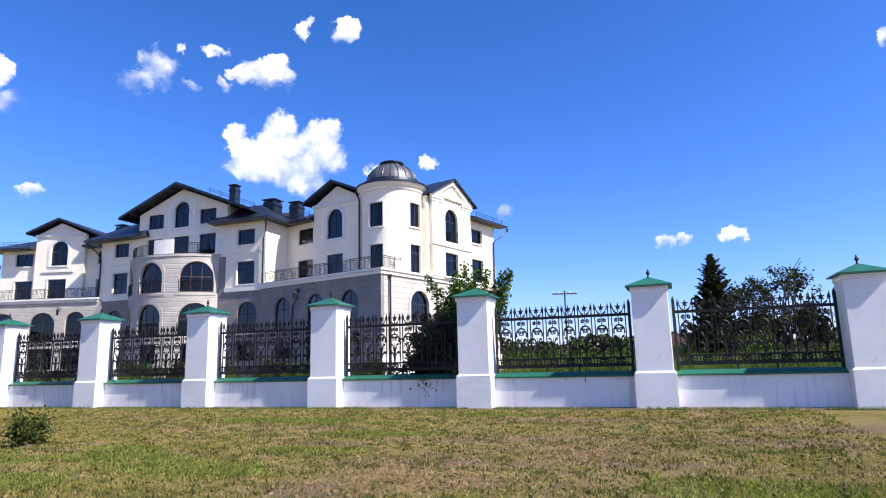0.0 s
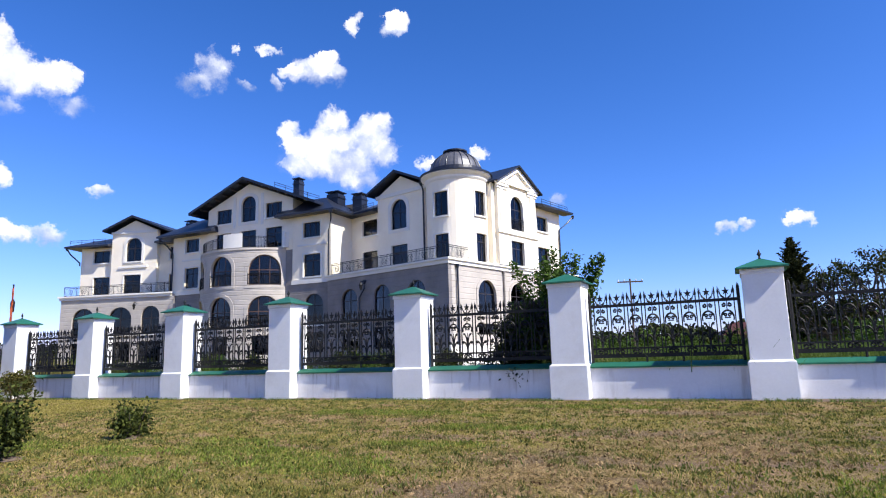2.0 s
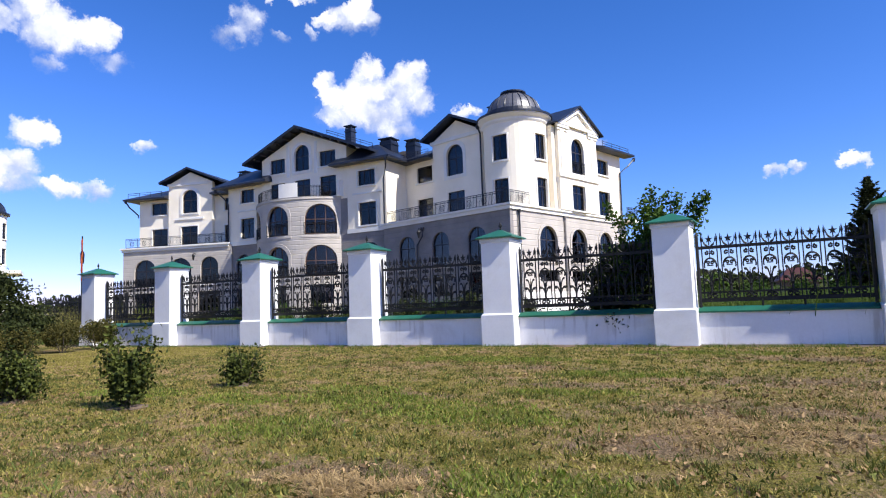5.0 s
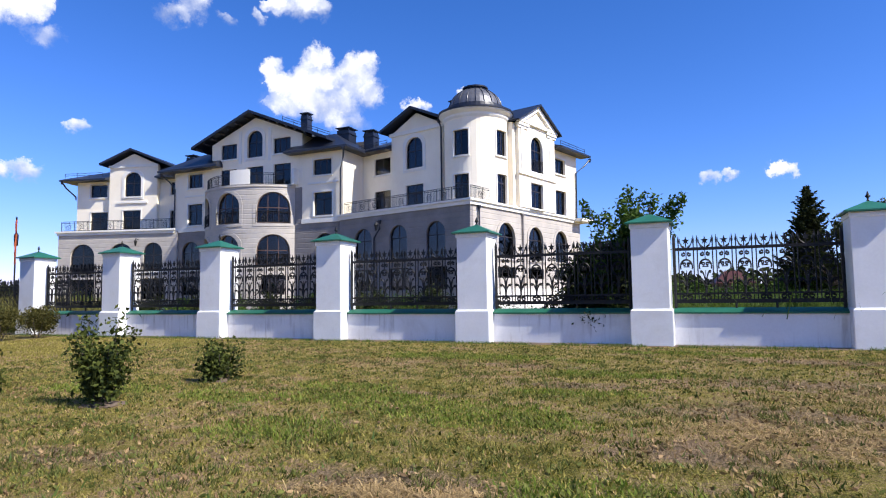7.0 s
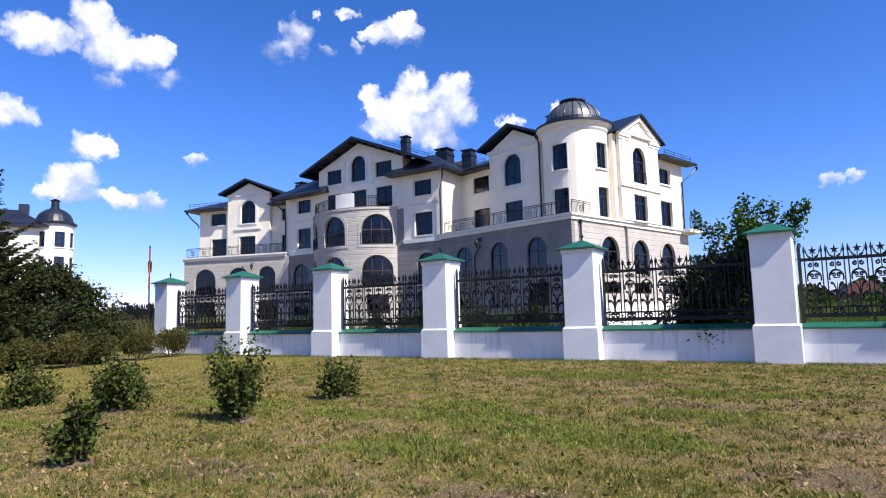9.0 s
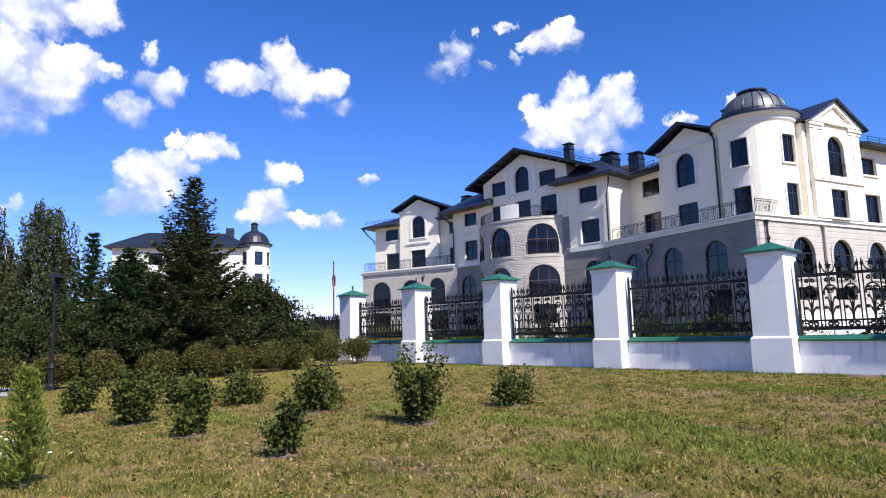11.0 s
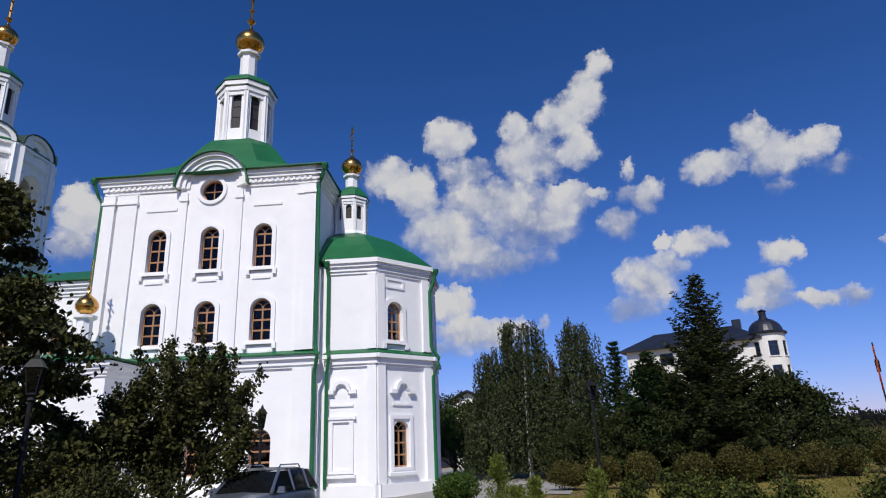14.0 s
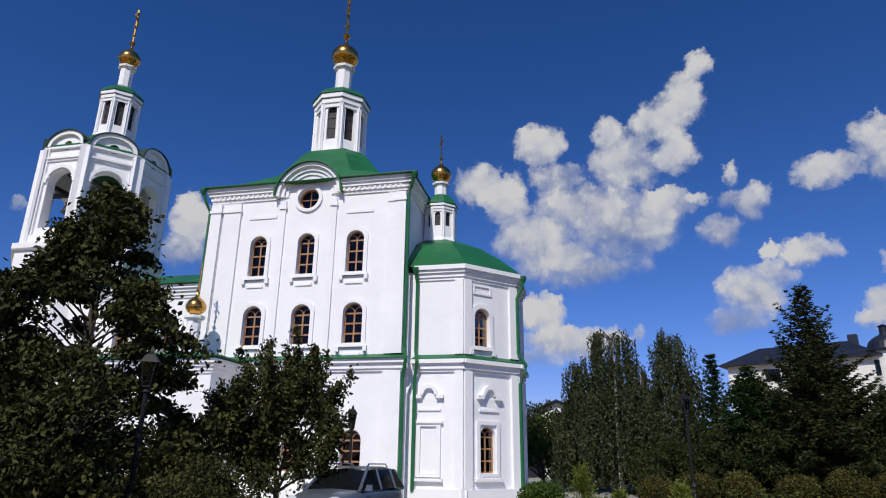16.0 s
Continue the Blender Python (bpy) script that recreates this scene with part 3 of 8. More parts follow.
def hip_roof(bm, x0, x1, y0, y1, z, rise, inset_l, inset_r, inset_f, inset_b, thick=0.16):
    pts = [(x0, y0, z), (x1, y0, z), (x1, y1, z), (x0, y1, z)]
    top = [(x0 + inset_l, y0 + inset_f, z + rise), (x1 - inset_r, y0 + inset_f, z + rise), (x1 - inset_r, y1 - inset_b, z + rise), (x0 + inset_l, y1 - inset_b, z + rise)]
    a = [bm.verts.new((x, y, zz - thick)) for x, y, zz in pts]
    b = [bm.verts.new(p) for p in pts]
    c = [bm.verts.new(p) for p in top]
    bm.faces.new(a[::-1])
    bm.faces.new(c)
    for p, q in ((a, b), (b, c)):
        for i in range(4):
            bm.faces.new((p[i], p[(i + 1) % 4], q[(i + 1) % 4], q[i]))
    return bm


def gable_roof(bm, xc, z_peak, half_l, half_r, slope, y0, y1, thick=0.22):
    """Two slabs that meet at a ridge running along y."""
    for s, half in ((-1, half_l), (1, half_r)):
        p = [(xc, z_peak), (xc + s * half, z_peak - slope * half), (xc + s * half, z_peak - slope * half - thick), (xc, z_peak - thick)]
        prism(bm, p if s > 0 else p[::-1], y0, y1)
    return bm


def rebase(ob, p):
    """Puts a thing's origin at its base and leaves its parts where they are."""
    ob.matrix_basis = Matrix.Translation(p)
    for c in ob.children:
        c.matrix_parent_inverse = Matrix.Translation([-v for v in p])


# ---- ground: one sheet to the horizon, the lawn dips gently towards the viewer ----
def ground_z(x, y):
    z = -0.012 * min(max(-1.0 - y, 0.0), 17.0)
    z -= 0.10 * max(0.0, min(1.0, (-14.0 - x + 0.3 * (y + 18)) / 8.0)) * (1 if y < -12 else max(0.0, (-y - 4) / 8))
    z -= 0.20 * max(0.0, min(1.0, (-19.6 - y) / 2.6)) * max(0.0, min(1.0, (5.0 - x) / 4.0))
    if -21.5 < y < -1.2 and x > -18:
        z += 0.035 * noise.noise(Vector((x * 0.35, y * 0.35, 3.0))) + 0.018 * noise.noise(Vector((x * 1.7, y * 1.7, 7.0)))
    return z


def build_ground():
    xs = np.unique(np.r_[np.linspace(-3000, -120, 10), np.linspace(-120, -32, 20), np.arange(-32, 32, 0.5), np.linspace(32, 120, 16), np.linspace(120, 3000, 10)])
    ys = np.unique(np.r_[np.linspace(-3000, -120, 10), np.linspace(-120, -40, 16), np.arange(-40, 8, 0.5), np.linspace(8, 120, 24), np.linspace(120, 3000, 12)])
    verts = [(x, y, ground_z(x, y)) for y in ys for x in xs]
    k = len(xs)
    faces = [(j * k + i, j * k + i + 1, (j + 1) * k + i + 1, (j + 1) * k + i) for j in range(len(ys) - 1) for i in range(k - 1)]
    g = mesh_part("ground", verts, faces, LAWN)
    g.data.polygons.foreach_set("use_smooth", [True] * len(faces))
    tagged(g, "mown lawn with dry straw-coloured patches", "ground", kind="structure")


build_ground()


def build_yard():
    """The worn paving round the church, and the path that leads off between the shrubs."""
    pts = [(-9.5, -50), (-9.2, -26), (-9.8, -21.5), (-11.5, -19.6), (-14.6, -17.4), (-17.0, -16.4), (-15.8, -15.4), (-19.5, -14.6), (-30.0, -15.2), (-60, -15.5), (-60, -50)]
    bm = bmesh.new()
    vs = [bm.verts.new((x, y, 0)) for x, y in pts]
    bm.faces.new(vs)
    for v in np.arange(-59, -9, 1.0):
        bmesh.ops.bisect_plane(bm, geom=bm.verts[:] + bm.edges[:] + bm.faces[:], plane_co=(v, 0, 0), plane_no=(1, 0, 0))
    for v in np.arange(-49, -15, 1.0):
        bmesh.ops.bisect_plane(bm, geom=bm.verts[:] + bm.edges[:] + bm.faces[:], plane_co=(0, v, 0), plane_no=(0, 1, 0))
    for v in bm.verts:
        v.co.z = ground_z(v.co.x, v.co.y) + 0.03
    bmesh.ops.triangulate(bm, faces=bm.faces)
    tagged(part("pavement", bm, PAVING), "worn pale grey asphalt yard round the church", "pavement", kind="structure")


build_yard()


# ---- fence: white pillars, low wall with green coping, wrought-iron panels ----
STEP = 5.33
PW, SW, WALL_Y = 1.14, 1.0, 0.42      # plinth width, shaft width, how far the wall stands back


def make_pillar():
    t = thing("fence_pillar", "white plastered masonry fence pillar with a green metal cap", "fence pillar", "fence pillars")
    bm = bmesh.new()
    box(bm, 0, PW, 0, PW, -0.35, 0.98)
    bmesh.ops.bevel(bm, geom=bm.edges[:], offset=0.02, segments=2, affect="EDGES")
    part("plinth", bm, WHITEWASH, t)
    bm = bmesh.new()
    box(bm, 0.0, PW, 0.0, PW, 0.978, 1.04, 0.06)
    box(bm, 0.07, PW - 0.07, 0.07, PW - 0.07, 1.02, 3.32)
    box(bm, 0.04, PW - 0.04, 0.04, PW - 0.04, 3.30, 3.44)
    bmesh.ops.bevel(bm, geom=bm.edges[:], offset=0.012, segments=1, affect="EDGES")
    part("shaft", bm, WHITEWASH, t)
    bm = bmesh.new()
    o = 0.07
    box(bm, -o, PW + o, -o, PW + o, 3.435, 3.475)
    c = [bm.verts.new(p) for p in ((-o, -o, 3.475), (PW + o, -o, 3.475), (PW + o, PW + o, 3.475), (-o, PW + o, 3.475))]
    d = [bm.verts.new((PW / 2 + sx * 0.05, PW / 2 + sy * 0.05, 3.74)) for sx, sy in ((-1, -1), (1, -1), (1, 1), (-1, 1))]
    for i in range(4):
        bm.faces.new((c[i], c[(i + 1) % 4], d[(i + 1) % 4], d[i]))
    bm.faces.new(d)
    part("cap", bm, GREEN_CAP, t, "green painted sheet-metal hipped cap")
    bm = bmesh.new()
    lathe(bm, [(0.025, 3.70), (0.035, 3.76), (0.018, 3.80), (0.05, 3.86), (0.04, 3.90), (0.010, 4.0)], 8, (PW / 2, PW / 2))
    box(bm, PW / 2 - 0.06, PW / 2 + 0.06, PW / 2 - 0.012, PW / 2 + 0.012, 3.86, 3.89)
    part("finial", bm, IRON, t, "small black iron finial")
    return t


def make_wall():
    L = STEP - PW
    t = thing("fence_wall", "low white plastered wall with a green metal coping and damp stains", "fence wall", "fence walls")
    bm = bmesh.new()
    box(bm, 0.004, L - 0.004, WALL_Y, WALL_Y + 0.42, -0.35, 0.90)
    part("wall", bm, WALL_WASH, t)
    bm = bmesh.new()
    y0, y1 = WALL_Y - 0.06, WALL_Y + 0.48
    v = [bm.verts.new(p) for p in ((0.006, y0, 0.895), (L - 0.006, y0, 0.895), (L - 0.006, y1, 0.895), (0.006, y1, 0.895),
                                   (0.006, y0, 0.94), (L - 0.006, y0, 0.94), (L - 0.006, y1, 0.94), (0.006, y1, 0.94),
                                   (0.006, (y0 + y1) / 2, 1.06), (L - 0.006, (y0 + y1) / 2, 1.06))]
    for f in ((3, 2, 1, 0), (0, 1, 5, 4), (2, 3, 7, 6), (4, 5, 9, 8), (6, 7, 8, 9), (1, 2, 6, 9, 5), (3, 0, 4, 8, 7)):
        bm.faces.new([v[i] for i in f])
    part("coping", bm, GREEN_CAP, t, "green painted sheet-metal coping")
    return t


def scroll(bm, cx, cz, r, y, start, turns, flip=1, rad=0.017):
    rad *= 1.45
    pts = []
    n = int(14 * turns)
    for i in range(n + 1):
        a = start + flip * 2 * math.pi * turns * i / n
        rr = r * (1 - 0.72 * i / n)
        pts.append((cx + rr * math.cos(a), y, cz + rr * math.sin(a)))
    tube(bm, pts, rad, 4)


def horn(bm, x, z, w, h, y, s, rad=0.02):
    """A bar that rises from (x, z), bows out sideways and ends in a small curl."""
    pts = [(x + s * w * (1 - math.cos(q * math.pi / 2)) ** 0.8, y, z + h * math.sin(q * math.pi / 2)) for q in (0, 0.2, 0.4, 0.6, 0.8, 1.0)]
    x1, z1, r = pts[-1][0], pts[-1][2], w * 0.20
    pts += [(x1 + s * r * math.sin(a), y, z1 - r * (1 - math.cos(a))) for a in (0.8, 1.6, 2.4, 3.3, 4.2)]
    tube(bm, pts, rad, 4)


def make_panel(L=STEP - PW, modules=8):
    t = thing("fence_panel", "black wrought-iron fence panel with scrolls and star finials", "iron fence", "fence panels")
    y = WALL_Y + 0.2
    for name, z, h in (("bottom_rail", 1.235, 0.055), ("lower_rail", 1.445, 0.026), ("top_rail", 2.70, 0.042)):
        bm = bmesh.new()
        box(bm, 0.02, L - 0.02, y - 0.022, y + 0.022, z - h, z + h)
        part(name, bm, IRON, t)
    for x in (0.05, L - 0.05):
        bm = bmesh.new()
        tube(bm, [(x, y, 0.98), (x, y, 3.04), (x, y, 3.16)], [0.045, 0.045, 0.006], 6)
        part("post", bm, IRON, t)
    d = (L - 0.24) / modules
    for x in (0.12 + 3 * d, 0.12 + 5 * d):
        bm = bmesh.new()
        tube(bm, [(x, y, 0.98), (x, y, 1.24)], 0.03, 5)
        part("foot", bm, IRON, t)
    for i in range(modules):
        x0 = 0.12 + d * i
        xc = x0 + d / 2
        for xb in (x0 + d * 0.10, x0 + d * 0.90):
            bm = bmesh.new()
            tube(bm, [(xb, y, 1.22), (xb, y, 2.84)], 0.021, 4)
            tube(bm, [(xb, y, 2.84), (xb, y, 2.93), (xb, y, 3.09)], [0.018, 0.040, 0.004], 4)
            part("picket", bm, IRON, t)
        bm = bmesh.new()
        # palmette on the lower rail: a stem with two pairs of arms
        tube(bm, [(xc, y, 1.45), (xc, y, 1.80)], [0.034, 0.026], 5)
        lathe(bm, [(0.02, 1.60), (0.05, 1.66), (0.02, 1.72)], 6, (xc, y))
        for s in (-1, 1):
            horn(bm, xc + s * 0.01, 1.56, d * 0.27, 0.26, y, s, 0.024)
            horn(bm, xc + s * 0.015, 1.74, d * 0.20, 0.34, y, s, 0.022)
            scroll(bm, xc + s * d * 0.17, 1.36, d * 0.155, y, math.pi * (0.5 - 0.1 * s), 1.25, s, 0.019)
            scroll(bm, xc + s * d * 0.17, 2.55, d * 0.11, y, math.pi / 2, 1.15, s, 0.017)
        tube(bm, [(xc, y, 1.80), (xc, y, 2.10)], [0.022, 0.008], 4)
        # ring with two small volutes under the arch
        hoop = [(xc + d * 0.32 * math.cos(a), y, 2.20 + 0.20 * math.sin(a)) for a in np.linspace(-0.35, math.pi + 0.35, 15)]
        tube(bm, hoop, 0.025, 4)
        for s in (-1, 1):
            scroll(bm, xc + s * d * 0.11, 2.27, d * 0.10, y, 0 if s > 0 else math.pi, 1.1, s, 0.017)
        box(bm, xc - d * 0.16, xc + d * 0.16, y - 0.012, y + 0.012, 2.185, 2.215)
        tube(bm, [(xc, y, 2.40), (xc, y, 2.70)], 0.016, 4)
        part("scrollwork", bm, IRON, t)
        bm = bmesh.new()
        # five-pointed star between two horns on the top rail
        pts = [(xc + rr * math.sin(k * math.pi / 5), 2.93 + rr * math.cos(k * math.pi / 5)) for k, rr in enumerate([0.135, 0.045, 0.11, 0.045, 0.115, 0.045, 0.115, 0.045, 0.11, 0.045])]
        prism(bm, pts, y - 0.014, y + 0.014)
        tube(bm, [(xc, y, 2.72), (xc, y, 2.90)], 0.018, 4)
        for s in (-1, 1):
            tube(bm, [(xc + s * d * 0.08, y, 2.74), (xc + s * d * 0.22, y, 2.79), (xc + s * d * 0.31, y, 2.88), (xc + s * d * 0.33, y, 3.02)], [0.026, 0.026, 0.020, 0.005], 4)
        part("star_finial", bm, IRON, t)
    return t


def build_verge():
    """A strip of bare, crumbled earth at the foot of the fence."""
    bm = bmesh.new()
    xs = np.arange(-23, 28, 0.35)
    rows = []
    for x in xs:
        edge = -0.10 - 0.22 * abs(noise.noise(Vector((x * 0.7, 0, 1.0)))) - 0.12 * noise.noise(Vector((x * 2.6, 0, 4.0)))
        rows.append([bm.verts.new((x, yy, ground_z(x, yy) + dz)) for yy, dz in ((edge, -0.004), (edge + 0.08, 0.022 + 0.02 * noise.noise(Vector((x * 3, 1, 1)))), (0.5, 0.03))])
    for a, b in zip(rows, rows[1:]):
        for i in range(2):
            bm.faces.new((a[i], b[i], b[i + 1], a[i + 1]))
    tagged(part("verge", bm, SOIL), "bare brown earth along the foot of the fence", "ground", kind="structure")


build_verge()
pillar, low_wall, panel = make_pillar(), make_wall(), make_panel()
FIRST, LAST = 0, 9
for k in range(FIRST, LAST + 1):
    x = STEP * (k - 4) - 0.02
    if k == FIRST:
        pillar.matrix_basis = pose(x, 0, 0)
    else:
        copy_thing(pillar, pose(x, 0, 0))
    if k < LAST:
        if k == FIRST:
            low_wall.matrix_basis = pose(x + PW, 0, 0)
            panel.matrix_basis = pose(x + PW, 0, 0)
        else:
            copy_thing(low_wall, pose(x + PW, 0, 0))
            copy_thing(panel, pose(x + PW, 0, 0))
# the iron fence runs on past the last pillar towards the trees, on a lower footing
for i in range(2):
    tagged(copy_thing(panel, pose(STEP * -4 - 0.02 - (i + 1) * (STEP - PW), 1.9 + 0.25 * i, -0.45)), "black wrought-iron fence panel on the ground beyond the last pillar")


# ---- the large villa behind the fence ----
TC, LT = (-8.04, 22.5), (-51.7, 23.16)
TER, EAVE = 8.16, 14.1
villa = thing("apartment_building", "cream and grey villa with dark roofs and a round turret", "building")
FR, FRS = facade(*TC, -15), facade(*TC, 75)
FL = facade(*LT, 15)
FC = facade(0, 26.4, 0)


def shell(name, F, x0, x1, z0, z1, holes, material, thick=0.35, top=None, label=""):
    bm = bmesh.new()
    outer = [(x0, z0), (x1, z0), (x1, z1)] + (top or []) + [(x0, z1)]
    slab(bm, outer, holes, 0, thick)
    return part(name, bm, material, villa, label, m=F)


def solid(name, F, x0, x1, y0, y1, z0, z1, material, label=""):
    bm = bmesh.new()
    box(bm, x0, x1, y0, y1, z0, z1)
    return part(name, bm, material, villa, label, m=F)


def shifted(F, x, y):
    return F @ Matrix.Translation((x, y, 0))


ARCH_LOW, ARCH_TOP = 4.35, 7.06
# right wing, lower storeys
r_arches = [(-10.65, 1.95), (-6.85, 1.8), (-3.15, 1.8)]
r_low = [(c, 2.05, 2.0, 3.75) for c in (-10.6, -6.8, -3.1)]
shell("wall", FR, -13.4, 0, -0.4, TER, [outline(c, ARCH_LOW, wd, ARCH_TOP, wd / 2) for c, wd in r_arches] + [outline(c, a, wd, b) for c, a, wd, b in r_low], STONE, label="grey rusticated ground-floor wall, toned dark as in shade")
for c, wd in r_arches:
    window(villa, FR, c, ARCH_LOW, wd, ARCH_TOP, wd / 2, bars=1, transom=6.05, sill=True, trim_mat=STONE_PALE)
for c, a, wd, b in r_low:
    window(villa, FR, c, a, wd, b, bars=2, sill=False)
s_arches = [(4.65, 2.35), (9.0, 2.3), (13.3, 2.2)]
shell("wall", FRS, 0.36, 17.0, -0.4, TER, [outline(c, ARCH_LOW, wd, ARCH_TOP, wd / 2) for c, wd in s_arches] + [outline(c, 2.86, 2.5, 3.72) for c, wd in s_arches], STONE_PALE, label="stone side wall with grooved courses, toned pale as in sun")
for c, wd in s_arches:
    window(villa, FRS, c, ARCH_LOW, wd, ARCH_TOP, wd / 2, bars=1, transom=6.0, surround=0.22, proud=0.06, trim_mat=STONE_PALE)
    window(villa, FRS, c, 2.86, 2.5, 3.72, bars=2, sill=False)
moulding(villa, FRS, 0.0, 17.0, [(-0.4, 2.1, 0.10)], TRIM, "plinth")
moulding(villa, FR, -13.3, 0.0, [(-0.4, 1.6, 0.08)], STONE, "plinth")
moulding(villa, FR, -13.3, 0.0, [(7.98, TER + 0.10, 0.12), (TER + 0.10, TER + 0.26, 0.24)], TRIM)
moulding(villa, FRS, 0.2, 17.0, [(7.98, TER + 0.10, 0.121), (TER + 0.10, TER + 0.26, 0.241)], TRIM)
solid("terrace", FR, -13.3, -0.3, 0.34, 17.0, TER - 0.4, TER - 0.02, STONE)
solid("wall", FR, -20, -0.3, 16.6, 17.0, -0.4, EAVE, CREAM)
# right wing, upper storeys
UP = 3.6
FRU = shifted(FR, 0, UP)
far_w = [(-11.92, 12.2, 1.9, 13.62), (-11.92, 8.3, 1.9, 10.75)]
shell("wall", FRU, -15.5, -4.6, TER, EAVE, [outline(c, a, wd, b) for c, a, wd, b in far_w], CREAM, label="cream rendered upper wall")
for c, a, wd, b in far_w:
    window(villa, FRU, c, a, wd, b, bars=1, sill=a > 9, transom=b - 0.55 if a < 9 else None)
FRG = shifted(FR, 0, UP - 0.35)
shell("gable_wall", FRG, -10.5, -4.9, TER, 15.35, [outline(-7.95, 12.15, 1.85, 14.75, 0.92), outline(-7.95, 8.3, 1.9, 10.78)], CREAM, 0.3, [(-7.7, 16.75)])
window(villa, FRG, -7.95, 12.15, 1.85, 14.75, 0.92, bars=1, transom=13.6, surround=0.3)
window(villa, FRG, -7.95, 8.3, 1.9, 10.78, bars=1, transom=10.1, sill=False)
moulding(villa, FRG, -10.5, -4.9, [(15.1, 15.4, 0.14)], TRIM)
bm = bmesh.new()
gable_roof(bm, -7.75, 17.2, 3.5, 3.4, 0.44, -0.75, 8.0)
part("gable_roof", bm, SLATE, villa, m=FRG)
bm = bmesh.new()
hip_roof(bm, -16.6, -10.56, UP - 1.0, 17.6, EAVE + 0.16, 2.5, 4.5, 0.0, 6.0, 5.0)
hip_roof(bm, -10.55, -0.5, UP + 0.06, 17.6, EAVE + 0.16, 2.5, 0.0, 4.0, 4.94, 5.0)
hip_roof(bm, -0.04, 1.0, 12.2, 17.6, EAVE + 0.16, 0.3, 0.0, 0.95, 0.3, 0.3)
part("roof", bm, SLATE, villa, "dark metal hipped roof", m=FR)
# right wing, side wall above the terrace
FSU = FRS
side_w = [(13.45, 12.08, 1.85, 13.4), (13.45, 8.5, 1.9, 10.6)]
shell("wall", FSU, 6.0, 16.6, TER, EAVE, [outline(c, a, wd, b) for c, a, wd, b in side_w] + [outline(8.85, 8.5, 1.95, 10.56), outline(8.93, 11.5, 1.9, 14.0, 0)], CREAM, label="sunlit cream rendered side wall")
for c, a, wd, b in side_w:
    window(villa, FSU, c, a, wd, b, bars=1, surround=0.1)
FSP = shifted(FRS, 0, -0.3)
shell("gable_wall", FSP, 6.2, 12.0, TER + 0.28, 15.2, [outline(8.93, 11.5, 1.9, 14.4, 0.95), outline(8.85, 8.55, 1.9, 10.56)], CREAM, 0.28, [(9.1, 16.6)])
window(villa, FSP, 8.93, 11.5, 1.9, 14.4, 0.95, bars=1, transom=13.3, surround=0.25)
window(villa, FSP, 8.85, 8.55, 1.9, 10.56, bars=1, transom=9.95, surround=0.1)
moulding(villa, FSP, 6.2, 12.0, [(11.05, 11.3, 0.12)], TRIM, "string_course")
for x0, x1 in ((6.15, 7.5), (10.7, 12.05)):
    moulding(villa, FSP, x0, x1, [(14.75, 14.95, 0.08), (14.95, 15.2, 0.16)], TRIM)
    bm = bmesh.new()
    slab(bm, [(x0 + 0.35, 11.3), (x0 + 0.85, 11.3), (x0 + 0.85, 14.75), (x0 + 0.35, 14.75)], [], -0.06, 0.0)
    part("pilaster", bm, TRIM, villa, m=FSP)
bm = bmesh.new()
slab(bm, [(5.85, 15.2), (12.35, 15.2), (9.1, 17.0)], [[(7.0, 15.42), (11.2, 15.42), (9.1, 16.6)]], -0.2, 0.05)
part("pediment_trim", bm, TRIM, villa, m=FSP)
bm = bmesh.new()
gable_roof(bm, 9.1, 17.15, 3.5, 3.5, 0.55, -0.45, 6.5, 0.12)
part("gable_roof", bm, SLATE, villa, m=FSP)
railing(villa, FSP, 7.98, 9.88, 11.52, 0.95, -0.06)
# round corner turret with its zinc dome
TX, TY, TR = -2.65, 4.6, 2.5
turret_at = FR @ Vector((TX, TY, 0))


def round_map(cx, cy, R, start):
    """Bends x along a circle: x = arc length from the direction that faces -y."""
    def f(v):
        a = v.x / R
        r = R - v.y
        return Vector((cx + r * math.sin(a), cy - r * math.cos(a), v.z))
    return f


tmap = round_map(TX, TY, TR, 0)
tw = [(radians(7) * TR, 1.3), (radians(88) * TR, 1.25)]
bm = bmesh.new()
slab(bm, [(-1.9 * TR, TER), (2.3 * TR, TER), (2.3 * TR, 15.6), (-1.9 * TR, 15.6)], [outline(c, a, wd, b) for c, wd in tw for a, b in ((12.2, 14.15), (8.5, 10.75))], 0, 0.3, tmap)
part("turret_wall", bm, CREAM, villa, "round cream rendered turret wall", m=FR)
for c, wd in tw:
    window(villa, FR, c, 12.2, wd, 14.15, bars=1, bend=tmap, depth=0.12, surround=0.1)
    window(villa, FR, c, 8.5, wd, 10.75, bars=1, transom=10.1, bend=tmap, depth=0.12, surround=0.1)
bm = bmesh.new()
lathe(bm, [(2.52, 15.1), (2.62, 15.25), (2.62, 15.4), (2.9, 15.62), (2.92, 15.75)], 48, (TX, TY))
part("turret_cornice", bm, TRIM, villa, m=FR, smooth=False)
bm = bmesh.new()
lathe(bm, [(2.6, 15.70), (3.0, 15.72), (3.0, 15.86), (2.35, 16.05), (2.3, 16.3)], 40, (TX, TY))
part("turret_eave", bm, SLATE, villa, m=FR)
bm = bmesh.new()
prof = [(2.15 * math.cos(a * math.pi / 22), 16.1 + 1.85 * math.sin(a * math.pi / 22)) for a in range(0, 9)]
lathe(bm, prof, 40, (TX, TY))
dome = part("dome", bm, LEAD, villa, "weathered grey zinc dome with standing seams", m=FR)
